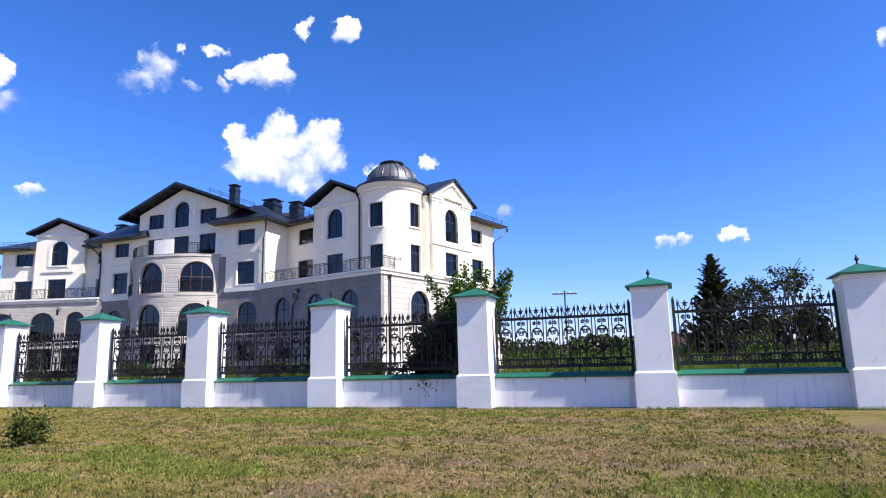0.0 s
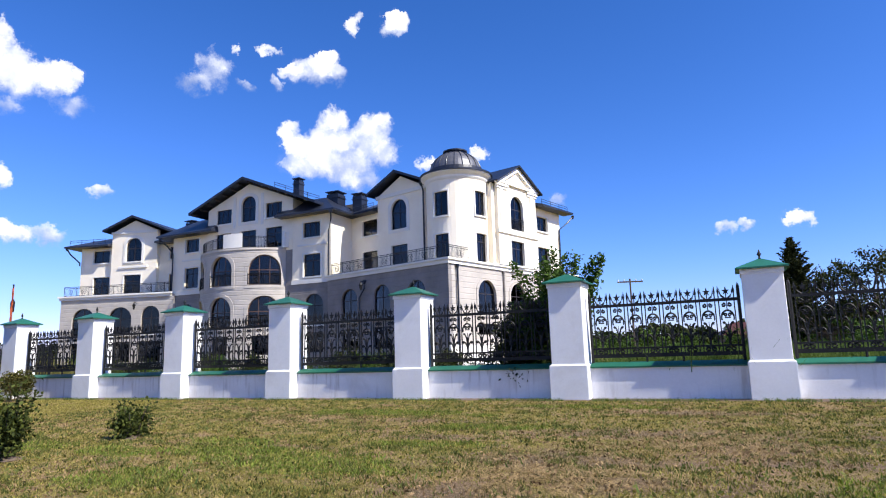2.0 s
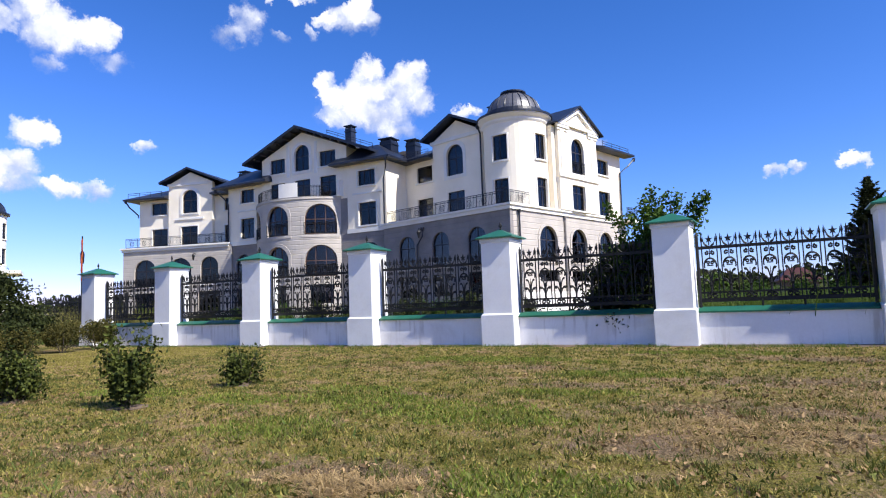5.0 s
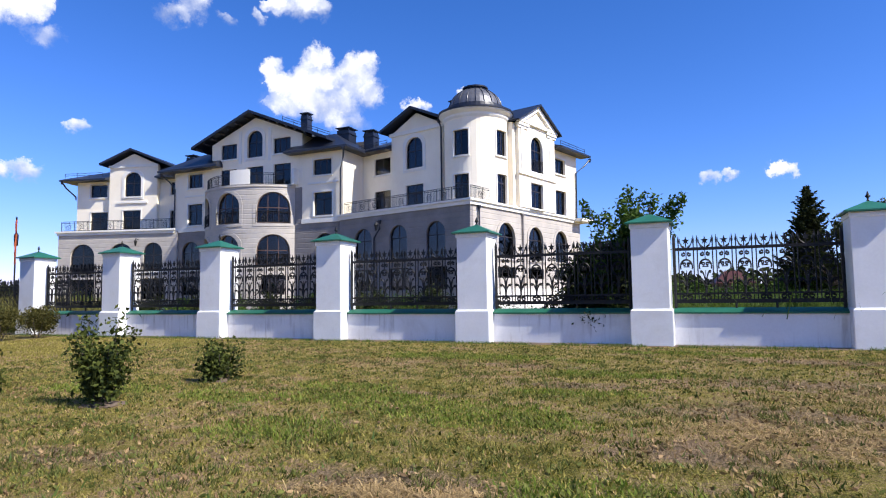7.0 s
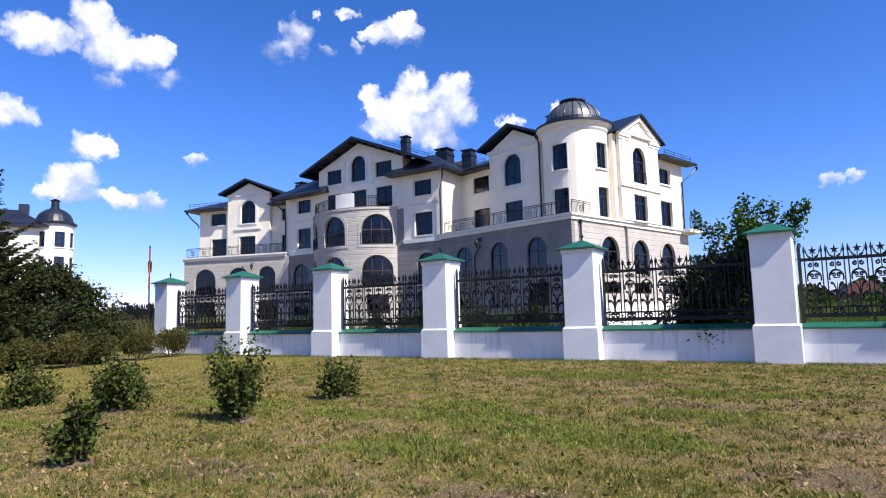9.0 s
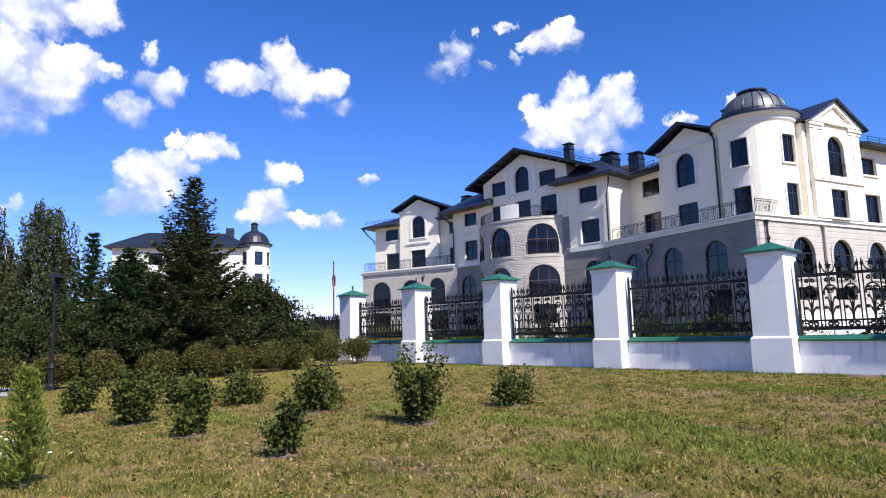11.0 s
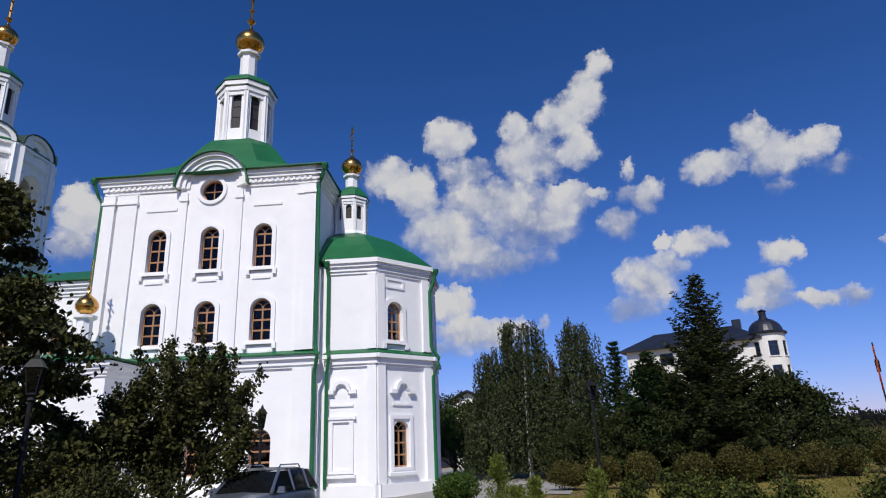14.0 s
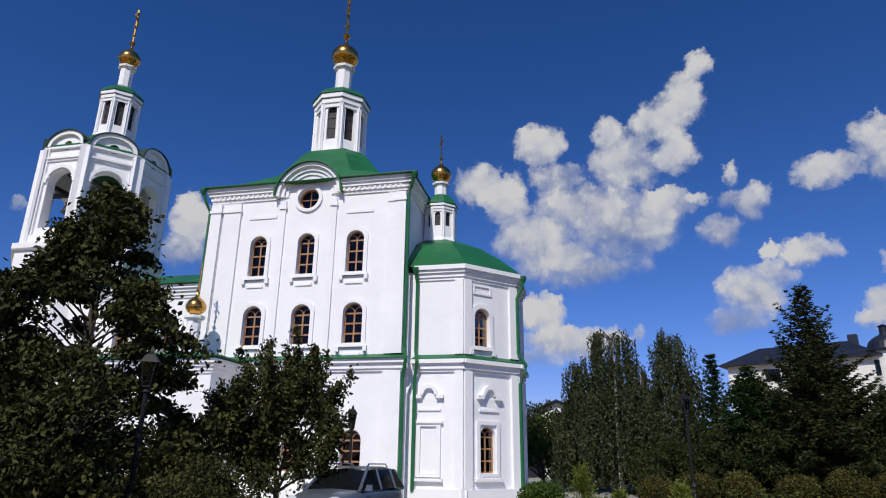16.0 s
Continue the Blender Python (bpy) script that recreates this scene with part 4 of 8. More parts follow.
for k in range(20):
    a = k * math.pi / 10
    bm = bmesh.new()
    tube(bm, [(TX + (r + 0.015) * math.cos(a), TY + (r + 0.015) * math.sin(a), z + 0.01) for r, z in prof], 0.035, 4)
    part("seam", bm, SLATE, dome, m=FR)
solid("wall", FRS, 5.75, 6.15, 0.0, 2.2, TER, EAVE + 1.0, CREAM, "cream return wall beside the turret")
bm = bmesh.new()
lathe(bm, [(0.95, 17.6), (0.9, 17.9), (1.02, 17.93), (1.02, 18.03), (0.6, 18.18), (0.02, 18.22)], 28, (TX, TY))
part("dome_lantern", bm, SLATE, villa, m=FR)
# terrace railing, right wing
railing(villa, FR, -13.0, -0.3, TER + 0.24, 1.0, 0.12)
railing(villa, FRS, 0.3, 2.6, TER + 0.24, 1.0, 0.12)
railing(villa, FRS, 15.9, 17.8, TER + 0.24, 1.0, -0.8)
solid("balcony_slab", FRS, 15.6, 18.0, -0.95, 0.5, TER - 0.05, TER + 0.22, TRIM)
# drainpipes, right wing
drainpipe(villa, FRS, [(6.9, -0.12, 7.9), (6.9, -0.12, 0.1)], STONE)
drainpipe(villa, FRS, [(17.9, -0.75, 14.0), (17.2, -0.5, 13.3), (16.3, -0.12, 12.6), (16.2, -0.12, 8.4)])
drainpipe(villa, FRS, [(0.9, -0.15, 7.9), (0.9, -0.15, 0.4)])
drainpipe(villa, FR, [(-8.55, -0.25, 7.5), (-8.6, -0.2, 6.9), (-9.3, -0.12, 6.2), (-9.3, -0.12, 0.3)])
drainpipe(villa, FRG, [(-5.15, -0.25, 15.6), (-5.0, -0.12, 15.0), (-5.0, -0.12, 8.3)])

# centre: gable block, round bay, flanking sections
GX0, GX1, GXC = -35.3, -25.1, -30.25
g_up = [(-33.3, 14.45, 1.85, 15.85), (-27.28, 14.45, 1.85, 15.85)]
g_lo = [(-33.3, 11.6, 1.85, 13.5), (-30.28, 11.6, 1.9, 13.5), (-27.25, 11.6, 1.85, 13.5)]
shell("gable_wall", FC, GX0, GX1, 11.2, 15.95, [outline(c, a, wd, b) for c, a, wd, b in g_up + g_lo] + [outline(-30.28, 14.35, 1.75, 16.82, 0.87)], CREAM, 0.35, [(GXC, 18.0)], "cream rendered gable wall")
for c, a, wd, b in g_up:
    window(villa, FC, c, a, wd, b, bars=2, sill=True)
for c, a, wd, b in g_lo:
    window(villa, FC, c, a, wd, b, bars=1, sill=False, transom=12.95)
window(villa, FC, -30.28, 14.35, 1.75, 16.82, 0.87, bars=1, transom=15.75, surround=0.3)
bm = bmesh.new()
gable_roof(bm, GXC, 18.5, 6.7, 8.3, 0.405, -1.0, 9.0, 0.24)
part("gable_roof", bm, SLATE, villa, "dark metal gable roof with wide eaves", m=FC)
for i in range(14):
    bm = bmesh.new()
    x = GXC + (-6.3 + 0.95 * i)
    z = 18.5 - 0.405 * abs(x - GXC) - 0.27
    box(bm, x - 0.06, x + 0.06, -0.85, 0.0, z - 0.17, z)
    part("eave_bracket", bm, DARK_FRAME, villa, m=FC)
solid("wall", FC, GX0, GX0 + 0.3, 0.36, 9.0, 11.2, 15.9, CREAM)
solid("wall", FC, GX1 - 0.3, GX1, 0.36, 9.0, 11.2, 15.9, CREAM)
solid("wall", FC, GX1 + 0.02, -22.6, 2.2, 6.0, 14.2, 15.0, CREAM)
for x0, x1 in ((-32.1, -31.8), (-28.75, -28.45)):
    bm = bmesh.new()
    slab(bm, [(x0, 13.9), (x1, 13.9), (x1, 16.9), (x0, 16.9)], [], -0.07, 0.0)
    part("pilaster", bm, TRIM, villa, m=FC)
# the bay
BX, BY, BR = -30.9, 3.7, 6.25
bmap = round_map(BX, BY, BR, 0)
bay_c = [BR * radians(d) for d in (-38.5, -2, 37)]
bay_holes = [outline(c, a, wd, b, wd / 2) for c, wd in zip(bay_c, (2.8, 2.6, 2.85)) for a, b in ((4.3, 7.08), (8.05, 10.75))]
bay_holes += [outline(c, 1.9, 2.0, 3.6) for c in bay_c]
bm = bmesh.new()
slab(bm, [(-1.02 * BR, -0.4), (0.98 * BR, -0.4), (0.98 * BR, 11.42), (-1.02 * BR, 11.42)], bay_holes, 0, 0.35, bmap)
part("bay_wall", bm, STONE_PALE, villa, "round bay of stone with grooved courses, toned pale as in sun", m=FC)
for c, wd in zip(bay_c, (2.8, 2.6, 2.85)):
    window(villa, FC, c, 4.3, wd, 7.08, wd / 2, bars=2, transom=5.7, bend=bmap, depth=0.2, sill=False, frame_mat=BAY_FRAME, surround=0.28, trim_mat=STONE_PALE, proud=0.04)
    window(villa, FC, c, 8.05, wd, 10.75, wd / 2, bars=2, transom=9.4, bend=bmap, depth=0.2, sill=False, frame_mat=BAY_FRAME, surround=0.28, trim_mat=STONE_PALE, proud=0.04)
    window(villa, FC, c, 1.9, 2.0, 3.6, bars=2, bend=bmap, depth=0.2, sill=False)
    railing(villa, FC, c - wd / 2, c + wd / 2, 8.05, 1.05, -0.05, bmap)
    railing(villa, FC, c - wd / 2, c + wd / 2, 4.3, 1.05, -0.05, bmap)
moulding(villa, FC, -1.0 * BR, 0.96 * BR, [(11.2, 11.42, 0.07)], STONE_PALE, "cornice", bmap)
bm = bmesh.new()
lathe(bm, [(BR - 0.1, 11.15), (BR - 0.1, 11.40)], 48, (BX, BY))
part("bay_roof", bm, STONE, villa, m=FC)
railing(villa, FC, -0.93 * BR, 0.80 * BR, 11.44, 1.0, 0.15, bmap)
bm = bmesh.new()
slab(bm, [(0.05, 11.46), (2.0, 11.46), (2.0, 12.72), (0.05, 12.72)], [], 0.02, 0.08, bmap)
part("balcony_screen", bm, TRIM, villa, "white balcony privacy screen", m=FC)
bm = bmesh.new()
box(bm, -25.75, -25.5, -0.6, 0.3, 11.4, 12.8)
part("balcony_end_post", bm, TRIM, villa, m=FC)
# right flanking section
solid("wall", FC, -26.1, -25.1, 0.02, 0.34, -0.4, 11.35, STONE)
sec = [(-23.0, 12.12, 1.85, 13.47), (-22.95, 8.6, 1.85, 10.6)]
shell("wall", FC, -25.08, -20.95, TER, EAVE, [outline(c, a, wd, b) for c, a, wd, b in sec], CREAM)
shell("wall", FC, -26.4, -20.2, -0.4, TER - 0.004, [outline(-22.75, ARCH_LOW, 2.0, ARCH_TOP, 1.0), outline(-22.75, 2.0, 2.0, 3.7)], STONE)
for c, a, wd, b in sec:
    window(villa, FC, c, a, wd, b, bars=1 if a < 9 else 2, transom=10.0 if a < 9 else None, surround=0.12)
window(villa, FC, -22.75, ARCH_LOW, 2.0, ARCH_TOP, 1.0, bars=1, transom=6.0)
window(villa, FC, -22.75, 2.0, 2.0, 3.7, bars=2, sill=False)
moulding(villa, FC, -25.0, -20.95, [(7.98, TER + 0.2, 0.1)], TRIM)
moulding(villa, FC, -24.4, -21.4, [(11.35, 11.5, 0.08)], TRIM, "string_course")
solid("wall", FC, -21.25, -20.95, 0.36, 6.5, TER, EAVE, CREAM, "sunlit cream return wall")
bm = bmesh.new()
hip_roof(bm, -26.4, -20.0, -1.0, 8.0, EAVE + 0.14, 1.9, 0.2, 3.0, 3.0, 3.0)
part("roof", bm, SLATE, villa, m=FC)
drainpipe(villa, FC, [(-20.35, -0.9, 14.0), (-20.6, -0.5, 13.4), (-21.1, -0.15, 12.4), (-21.1, -0.15, 0.2)])
# left flanking section
FCL = facade(0, 26.6, 0)
sec = [(-37.5, 12.15, 1.8, 13.47), (-37.47, 8.6, 1.8, 10.6)]
shell("wall", FCL, -40.1, -35.32, TER, EAVE - 0.3, [outline(c, a, wd, b) for c, a, wd, b in sec], CREAM)
shell("wall", FCL, -40.6, -34.2, -0.4, TER - 0.004, [outline(-38.0, ARCH_LOW, 2.1, ARCH_TOP, 1.05), outline(-38.0, 2.0, 2.1, 3.7)], STONE)
for c, a, wd, b in sec:
    window(villa, FCL, c, a, wd, b, bars=1 if a < 9 else 2, transom=10.0 if a < 9 else None, surround=0.12)
window(villa, FCL, -38.0, ARCH_LOW, 2.1, ARCH_TOP, 1.05, bars=1, transom=6.0)
window(villa, FCL, -38.0, 2.0, 2.1, 3.7, bars=2, sill=False)
moulding(villa, FCL, -40.1, -35.3, [(7.98, TER + 0.2, 0.1)], TRIM)
moulding(villa, FCL, -38.7, -36.3, [(11.3, 11.45, 0.08)], TRIM, "string_course")
solid("wall", FCL, -40.1, -39.8, 0.36, 6.5, TER, EAVE - 0.3, CREAM)
bm = bmesh.new()
hip_roof(bm, -41.3, -34.0, -1.1, 8.0, EAVE - 0.18, 1.9, 3.0, 0.5, 3.0, 3.0)
part("roof", bm, SLATE, villa, m=FCL)
drainpipe(villa, FCL, [(-41.0, -0.9, 13.6), (-40.4, -0.4, 12.9), (-39.95, -0.15, 12.2), (-39.95, -0.15, 0.2)])
drainpipe(villa, FC, [(-35.7, -0.2, 11.2), (-35.4, -0.15, 10.5), (-35.4, -0.15, 8.4)])
# left wing
l_arches = [(2.65, 2.6), (6.75, 2.6), (10.1, 2.0)]
shell("wall", FL, 0, 12.6, -0.4, TER, [outline(c, ARCH_LOW, wd, ARCH_TOP + 0.05, wd / 2) for c, wd in l_arches] + [outline(c, 1.65, 2.5, 3.65) for c, wd in l_arches], STONE_PALE, label="stone ground-floor wall, toned pale as in sun")
for c, wd in l_arches:
    window(villa, FL, c, ARCH_LOW, wd, ARCH_TOP + 0.05, wd / 2, bars=1, transom=5.9)
    window(villa, FL, c, 1.65, 2.5, 3.65, bars=2, sill=False)
moulding(villa, FL, 0, 12.2, [(7.98, TER + 0.08, 0.12), (TER + 0.08, TER + 0.24, 0.24)], TRIM)
solid("terrace", FL, 0.2, 12.2, 0.34, 15.0, TER - 0.4, TER - 0.02, STONE)
solid("wall", FL, 0.0, 0.35, 0.36, 15.0, -0.4, TER, STONE_PALE)
FLU = shifted(FL, 0, 2.9)
l_win = [(2.05, 12.2, 1.95, 13.5), (2.15, 8.3, 1.95, 10.66), (10.6, 12.2, 1.1, 13.5), (10.6, 8.3, 1.1, 10.6)]
shell("wall", FLU, -0.4, 13.5, TER, 13.85, [outline(c, a, wd, b) for c, a, wd, b in l_win], CREAM)
for c, a, wd, b in l_win:
    window(villa, FLU, c, a, wd, b, bars=1, sill=a > 9, transom=10.0 if a < 9 else None, surround=0.1)
solid("wall", FLU, -0.4, -0.1, 0.36, 12.0, TER, 13.85, CREAM)
FLG = shifted(FLU, 0, -0.45)
shell("gable_wall", FLG, 3.55, 8.85, TER, 15.3, [outline(6.15, 12.1, 1.85, 14.6, 0.92), outline(6.1, 8.3, 2.0, 10.68)], CREAM, 0.42, [(6.2, 16.5)])
window(villa, FLG, 6.15, 12.1, 1.85, 14.6, 0.92, bars=1, transom=13.5, surround=0.28)
window(villa, FLG, 6.1, 8.3, 2.0, 10.68, bars=1, transom=10.0, sill=False, surround=0.1)
moulding(villa, FLG, 4.6, 7.7, [(11.4, 11.6, 0.12)], TRIM, "string_course")
moulding(villa, FLG, 3.6, 8.8, [(15.1, 15.35, 0.12)], TRIM)
bm = bmesh.new()
gable_roof(bm, 6.2, 16.95, 3.4, 3.9, 0.42, -0.7, 9.0, 0.2)
part("gable_roof", bm, SLATE, villa, m=FLG)
bm = bmesh.new()
hip_roof(bm, -1.7, 3.5, -1.1, 12.5, 13.98, 2.0, 4.5, 0.0, 5.1, 4.0)
hip_roof(bm, 3.51, 8.9, 0.05, 12.5, 13.98, 2.0, 0.0, 0.0, 3.95, 4.0)
hip_roof(bm, 8.91, 14.5, -1.1, 12.5, 13.98, 2.0, 0.0, 3.0, 5.1, 4.0)
part("roof", bm, SLATE, villa, m=FLU)
railing(villa, FL, 0.2, 12.0, TER + 0.22, 1.0, 0.12)
drainpipe(villa, FLU, [(-1.5, -0.9, 13.8), (-1.2, -0.7, 13.2), (-0.45, -0.15, 12.3), (-0.45, -0.15, 12.0)])
# chimneys and roof rails
for F, x, y, z0, z1, s in ((FR, -3.8 - 1.6, 5.6, 15.2, 17.9, 0.34), (FC, -27.2, 3.5, 16.5, 19.0, 0.36), (FC, -22.6, 3.2, 14.5, 16.9, 0.62), (FC, -20.6, 4.2, 14.5, 16.7, 0.5),
                          (FCL, -41.2, 3.4, 14.2, 16.4, 0.5), (FCL, -38.6, 3.6, 14.2, 16.4, 0.55)):
    bm = bmesh.new()
    box(bm, x - s, x + s, y - s, y + s, z0, z1 - 0.35)
    box(bm, x - s - 0.07, x + s + 0.07, y - s - 0.07, y + s + 0.07, z1 - 0.7, z1 - 0.62)
    box(bm, x - s - 0.1, x + s + 0.1, y - s - 0.1, y + s + 0.1, z1 - 0.16, z1 - 0.08, 0.0)
    for sx in (-1, 1):
        for sy in (-1, 1):
            box(bm, x + sx * s * 0.8 - 0.04, x + sx * s * 0.8 + 0.04, y + sy * s * 0.8 - 0.04, y + sy * s * 0.8 + 0.04, z1 - 0.36, z1 - 0.1)
    part("chimney", bm, SLATE, villa, "dark sheet-metal clad chimney", m=F)


def snow_rail(F, a, b):
    bm = bmesh.new()
    a, b = Vector(a), Vector(b)
    for h in (0.22, 0.42):
        tube(bm, [a + Vector((0, 0, h)), b + Vector((0, 0, h))], 0.022, 4)
    n = max(2, int((b - a).length / 1.2))
    for i in range(n + 1):
        p = a.lerp(b, i / n)
        tube(bm, [p - Vector((0, 0, 0.1)), p + Vector((0, 0, 0.46))], 0.02, 4)
    part("snow_guard", bm, SLATE, villa, m=F)


snow_rail(FRS, (12.6, -0.6, 14.4), (17.2, -0.6, 14.4))
snow_rail(FC, (GXC + 2.5, 0.6, 17.55), (GXC + 7.6, 0.6, 15.5))
snow_rail(FLU, (-1.4, -0.6, 14.25), (2.8, -0.6, 14.25))
snow_rail(FR, (-16, 3.0, 14.5), (-10.8, 3.0, 14.5))
# wall lanterns, and the added, unseen floors and partitions that close the rooms
for F, x in ((FL, 8.6), (FR, -8.75)):
    bm = bmesh.new()
    tube(bm, [(x, 0, 7.4), (x, -0.45, 7.5), (x, -0.45, 7.35)], 0.03, 6)
    lathe(bm, [(0.06, 6.75), (0.15, 7.15), (0.19, 7.18), (0.05, 7.38)], 6, (x, -0.45))
    part("wall_lantern", bm, IRON, villa, "black wall lantern", m=F)
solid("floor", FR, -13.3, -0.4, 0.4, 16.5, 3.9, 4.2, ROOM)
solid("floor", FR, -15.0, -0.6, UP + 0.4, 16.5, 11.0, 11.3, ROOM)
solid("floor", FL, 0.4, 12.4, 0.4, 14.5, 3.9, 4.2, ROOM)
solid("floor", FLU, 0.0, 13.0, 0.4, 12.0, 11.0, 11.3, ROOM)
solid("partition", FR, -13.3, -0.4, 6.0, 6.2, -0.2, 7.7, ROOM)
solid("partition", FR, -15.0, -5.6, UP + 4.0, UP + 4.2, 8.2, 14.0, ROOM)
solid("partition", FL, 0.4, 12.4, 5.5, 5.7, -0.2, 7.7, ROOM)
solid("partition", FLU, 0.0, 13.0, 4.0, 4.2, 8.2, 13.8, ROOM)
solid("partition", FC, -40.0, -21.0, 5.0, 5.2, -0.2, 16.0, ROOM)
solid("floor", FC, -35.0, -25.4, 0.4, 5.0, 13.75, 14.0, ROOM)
rebase(villa, (-28, 30, 0))


# ---- the church ----
church = thing("church", "white limewashed church with green roofs and gilded cupolas", "church")
CM = facade(-21.70, -22.864, 87.3)
F2 = facade(-23.84, -20.508, 132.3) @ Matrix.Translation((-3.185, 0, 0))     # x from the middle pilaster to the far edge
NX0, NX1, NY = -13.85, -2.85, -0.55
NF = CM @ Matrix.Translation((0, NY, 0))
CHURCH_Z = -0.45


def cpart(name, bm, mat, m=CM, label="", parent=None, smooth=False):
    return part(name, bm, mat, parent or church, label, m=m, smooth=smooth)


def church_window(F, c, z0, w, z1, hood=True, depth=0.2):
    window(church, F, c, z0, w, z1, w / 2, depth=depth, frame_mat=CHURCH_FRAME, bars=1, transom=[z0 + (z1 - w / 2 - z0) * k / 3 for k in (1, 2, 3)], bar=0.04,
           surround=0.2 if hood else None, proud=0.09, trim_mat=CHURCH_WHITE, sill=True, fan=True)
    if hood:
        bm = bmesh.new()
        for s in (-1, 1):
            box(bm, c + s * (w / 2 + 0.2) - 0.09, c + s * (w / 2 + 0.2) + 0.09, -0.15, 0.01, z0 - 0.42, z0 - 0.16)
        box(bm, c - 0.45, c + 0.45, -0.06, 0.01, z0 - 0.62, z0 - 0.5)
        box(bm, c - w / 2 - 0.3, c + w / 2 + 0.3, -0.14, 0.01, z0 - 0.2, z0 - 0.12)
        cpart("window_apron", bm, CHURCH_WHITE, F)


def cornice_steps(z, s=1.0):
    return [(z, z + 0.14 * s, 0.07), (z + 0.14 * s, z + 0.34 * s, 0.14), (z + 0.34 * s, z + 0.5 * s, 0.24), (z + 0.5 * s, z + 0.72 * s, 0.34)]


def band(F, x0, x1, z=5.9, out=0.42):
    """Green metal weathering between the tiers, with the white string course under it."""
    bm = bmesh.new()
    v = [bm.verts.new(p) for p in ((x0 - out, -out, z - 0.05), (x1 + out, -out, z - 0.05), (x1, 0.04, z - 0.05), (x0, 0.04, z - 0.05),
                                   (x0 - out, -out, z), (x1 + out, -out, z), (x1, 0.04, z + 0.22), (x0, 0.04, z + 0.22))]
    for f in ((3, 2, 1, 0), (4, 5, 6, 7), (0, 1, 5, 4), (1, 2, 6, 5), (2, 3, 7, 6), (3, 0, 4, 7)):
        bm.faces.new([v[i] for i in f])
    cpart("band_roof", bm, GREEN_ROOF, F, "green painted metal weathering")
    moulding(church, F, x0, x1, [(z - 0.62, z - 0.5, 0.1), (z - 0.5, z - 0.24, 0.18), (z - 0.24, z - 0.05, 0.32)], CHURCH_WHITE, "string_course")


# nave, front wall
wins = [(-5.5, 10.27, 0.92, 12.46), (-8.18, 10.27, 0.92, 12.46), (-10.87, 10.27, 0.92, 12.46), (-5.42, 6.66, 1.0, 8.67), (-8.15, 6.66, 1.0, 8.67), (-10.8, 6.66, 1.0, 8.67),
        (-5.2, 0.75, 1.0, 2.65), (-8.15, 0.75, 1.0, 2.65)]
KC, KR = -8.22, 1.72
kok = [(KC + KR * math.cos(math.pi * i / 20), 14.52 + KR * math.sin(math.pi * i / 20)) for i in range(21)]
round_hole = [(-8.27 + 0.6 * math.cos(2 * math.pi * i / 24), 14.46 + 0.6 * math.sin(2 * math.pi * i / 24)) for i in range(24)]
bm = bmesh.new()
slab(bm, [(NX0, CHURCH_Z), (NX1, CHURCH_Z), (NX1, 14.55)] + kok + [(NX0, 14.55)], [outline(c, a, w, b, w / 2) for c, a, w, b in wins] + [round_hole], 0, 0.7)
cpart("nave_wall", bm, CHURCH_WHITE, NF, "white limewashed nave wall")
for c, a, w, b in wins:
    church_window(NF, c, a, w, b, hood=a > 5)
bm = bmesh.new()
slab(bm, [(-8.27 + 0.78 * math.cos(2 * math.pi * i / 28), 14.46 + 0.78 * math.sin(2 * math.pi * i / 28)) for i in range(28)], [round_hole], -0.1, 0.01)
cpart("round_window_surround", bm, CHURCH_WHITE, NF)
bm = bmesh.new()
slab(bm, [(-8.27 + 0.6 * math.cos(2 * math.pi * i / 24), 14.46 + 0.6 * math.sin(2 * math.pi * i / 24)) for i in range(24)], [[(-8.27 + 0.52 * math.cos(2 * math.pi * i / 24), 14.46 + 0.52 * math.sin(2 * math.pi * i / 24)) for i in range(24)]], 0.25, 0.32)
for a in (0, math.pi / 2):
    tube(bm, [(-8.27 - 0.55 * math.cos(a), 0.28, 14.46 - 0.55 * math.sin(a)), (-8.27 + 0.55 * math.cos(a), 0.28, 14.46 + 0.55 * math.sin(a))], 0.03, 5)
ob = cpart("round_window", bm, CHURCH_FRAME, NF)
bm = bmesh.new()
slab(bm, round_hole, [], 0.29, 0.3)
part("pane", bm, CHURCH_GLASS, ob, m=NF)
# pilasters on both tiers
for z0, z1, extra in ((6.1, 14.4, 0.0), (CHURCH_Z, 5.3, 0.03)):
    for x0, x1, out in ((NX1 - 0.92, NX1 - 0.0, 0.13), (NX1 - 0.55, NX1 + 0.0, 0.2), (NX0, NX0 + 0.62, 0.2), (NX0 + 0.75, NX0 + 1.75, 0.13), (-6.95, -6.62, 0.1), (-9.85, -9.5, 0.1)):
        bm = bmesh.new()
        box(bm, x0, x1, -out - extra, 0.02, z0, z1)
        if z0 > 5:
            box(bm, x0 - 0.05, x1 + 0.05, -out - 0.06, 0.02, 13.9, 14.05)
        cpart("pilaster", bm, CHURCH_WHITE, NF)
moulding(church, NF, NX0, NX1, [(CHURCH_Z, 0.1, 0.2)], CHURCH_WHITE, "plinth")
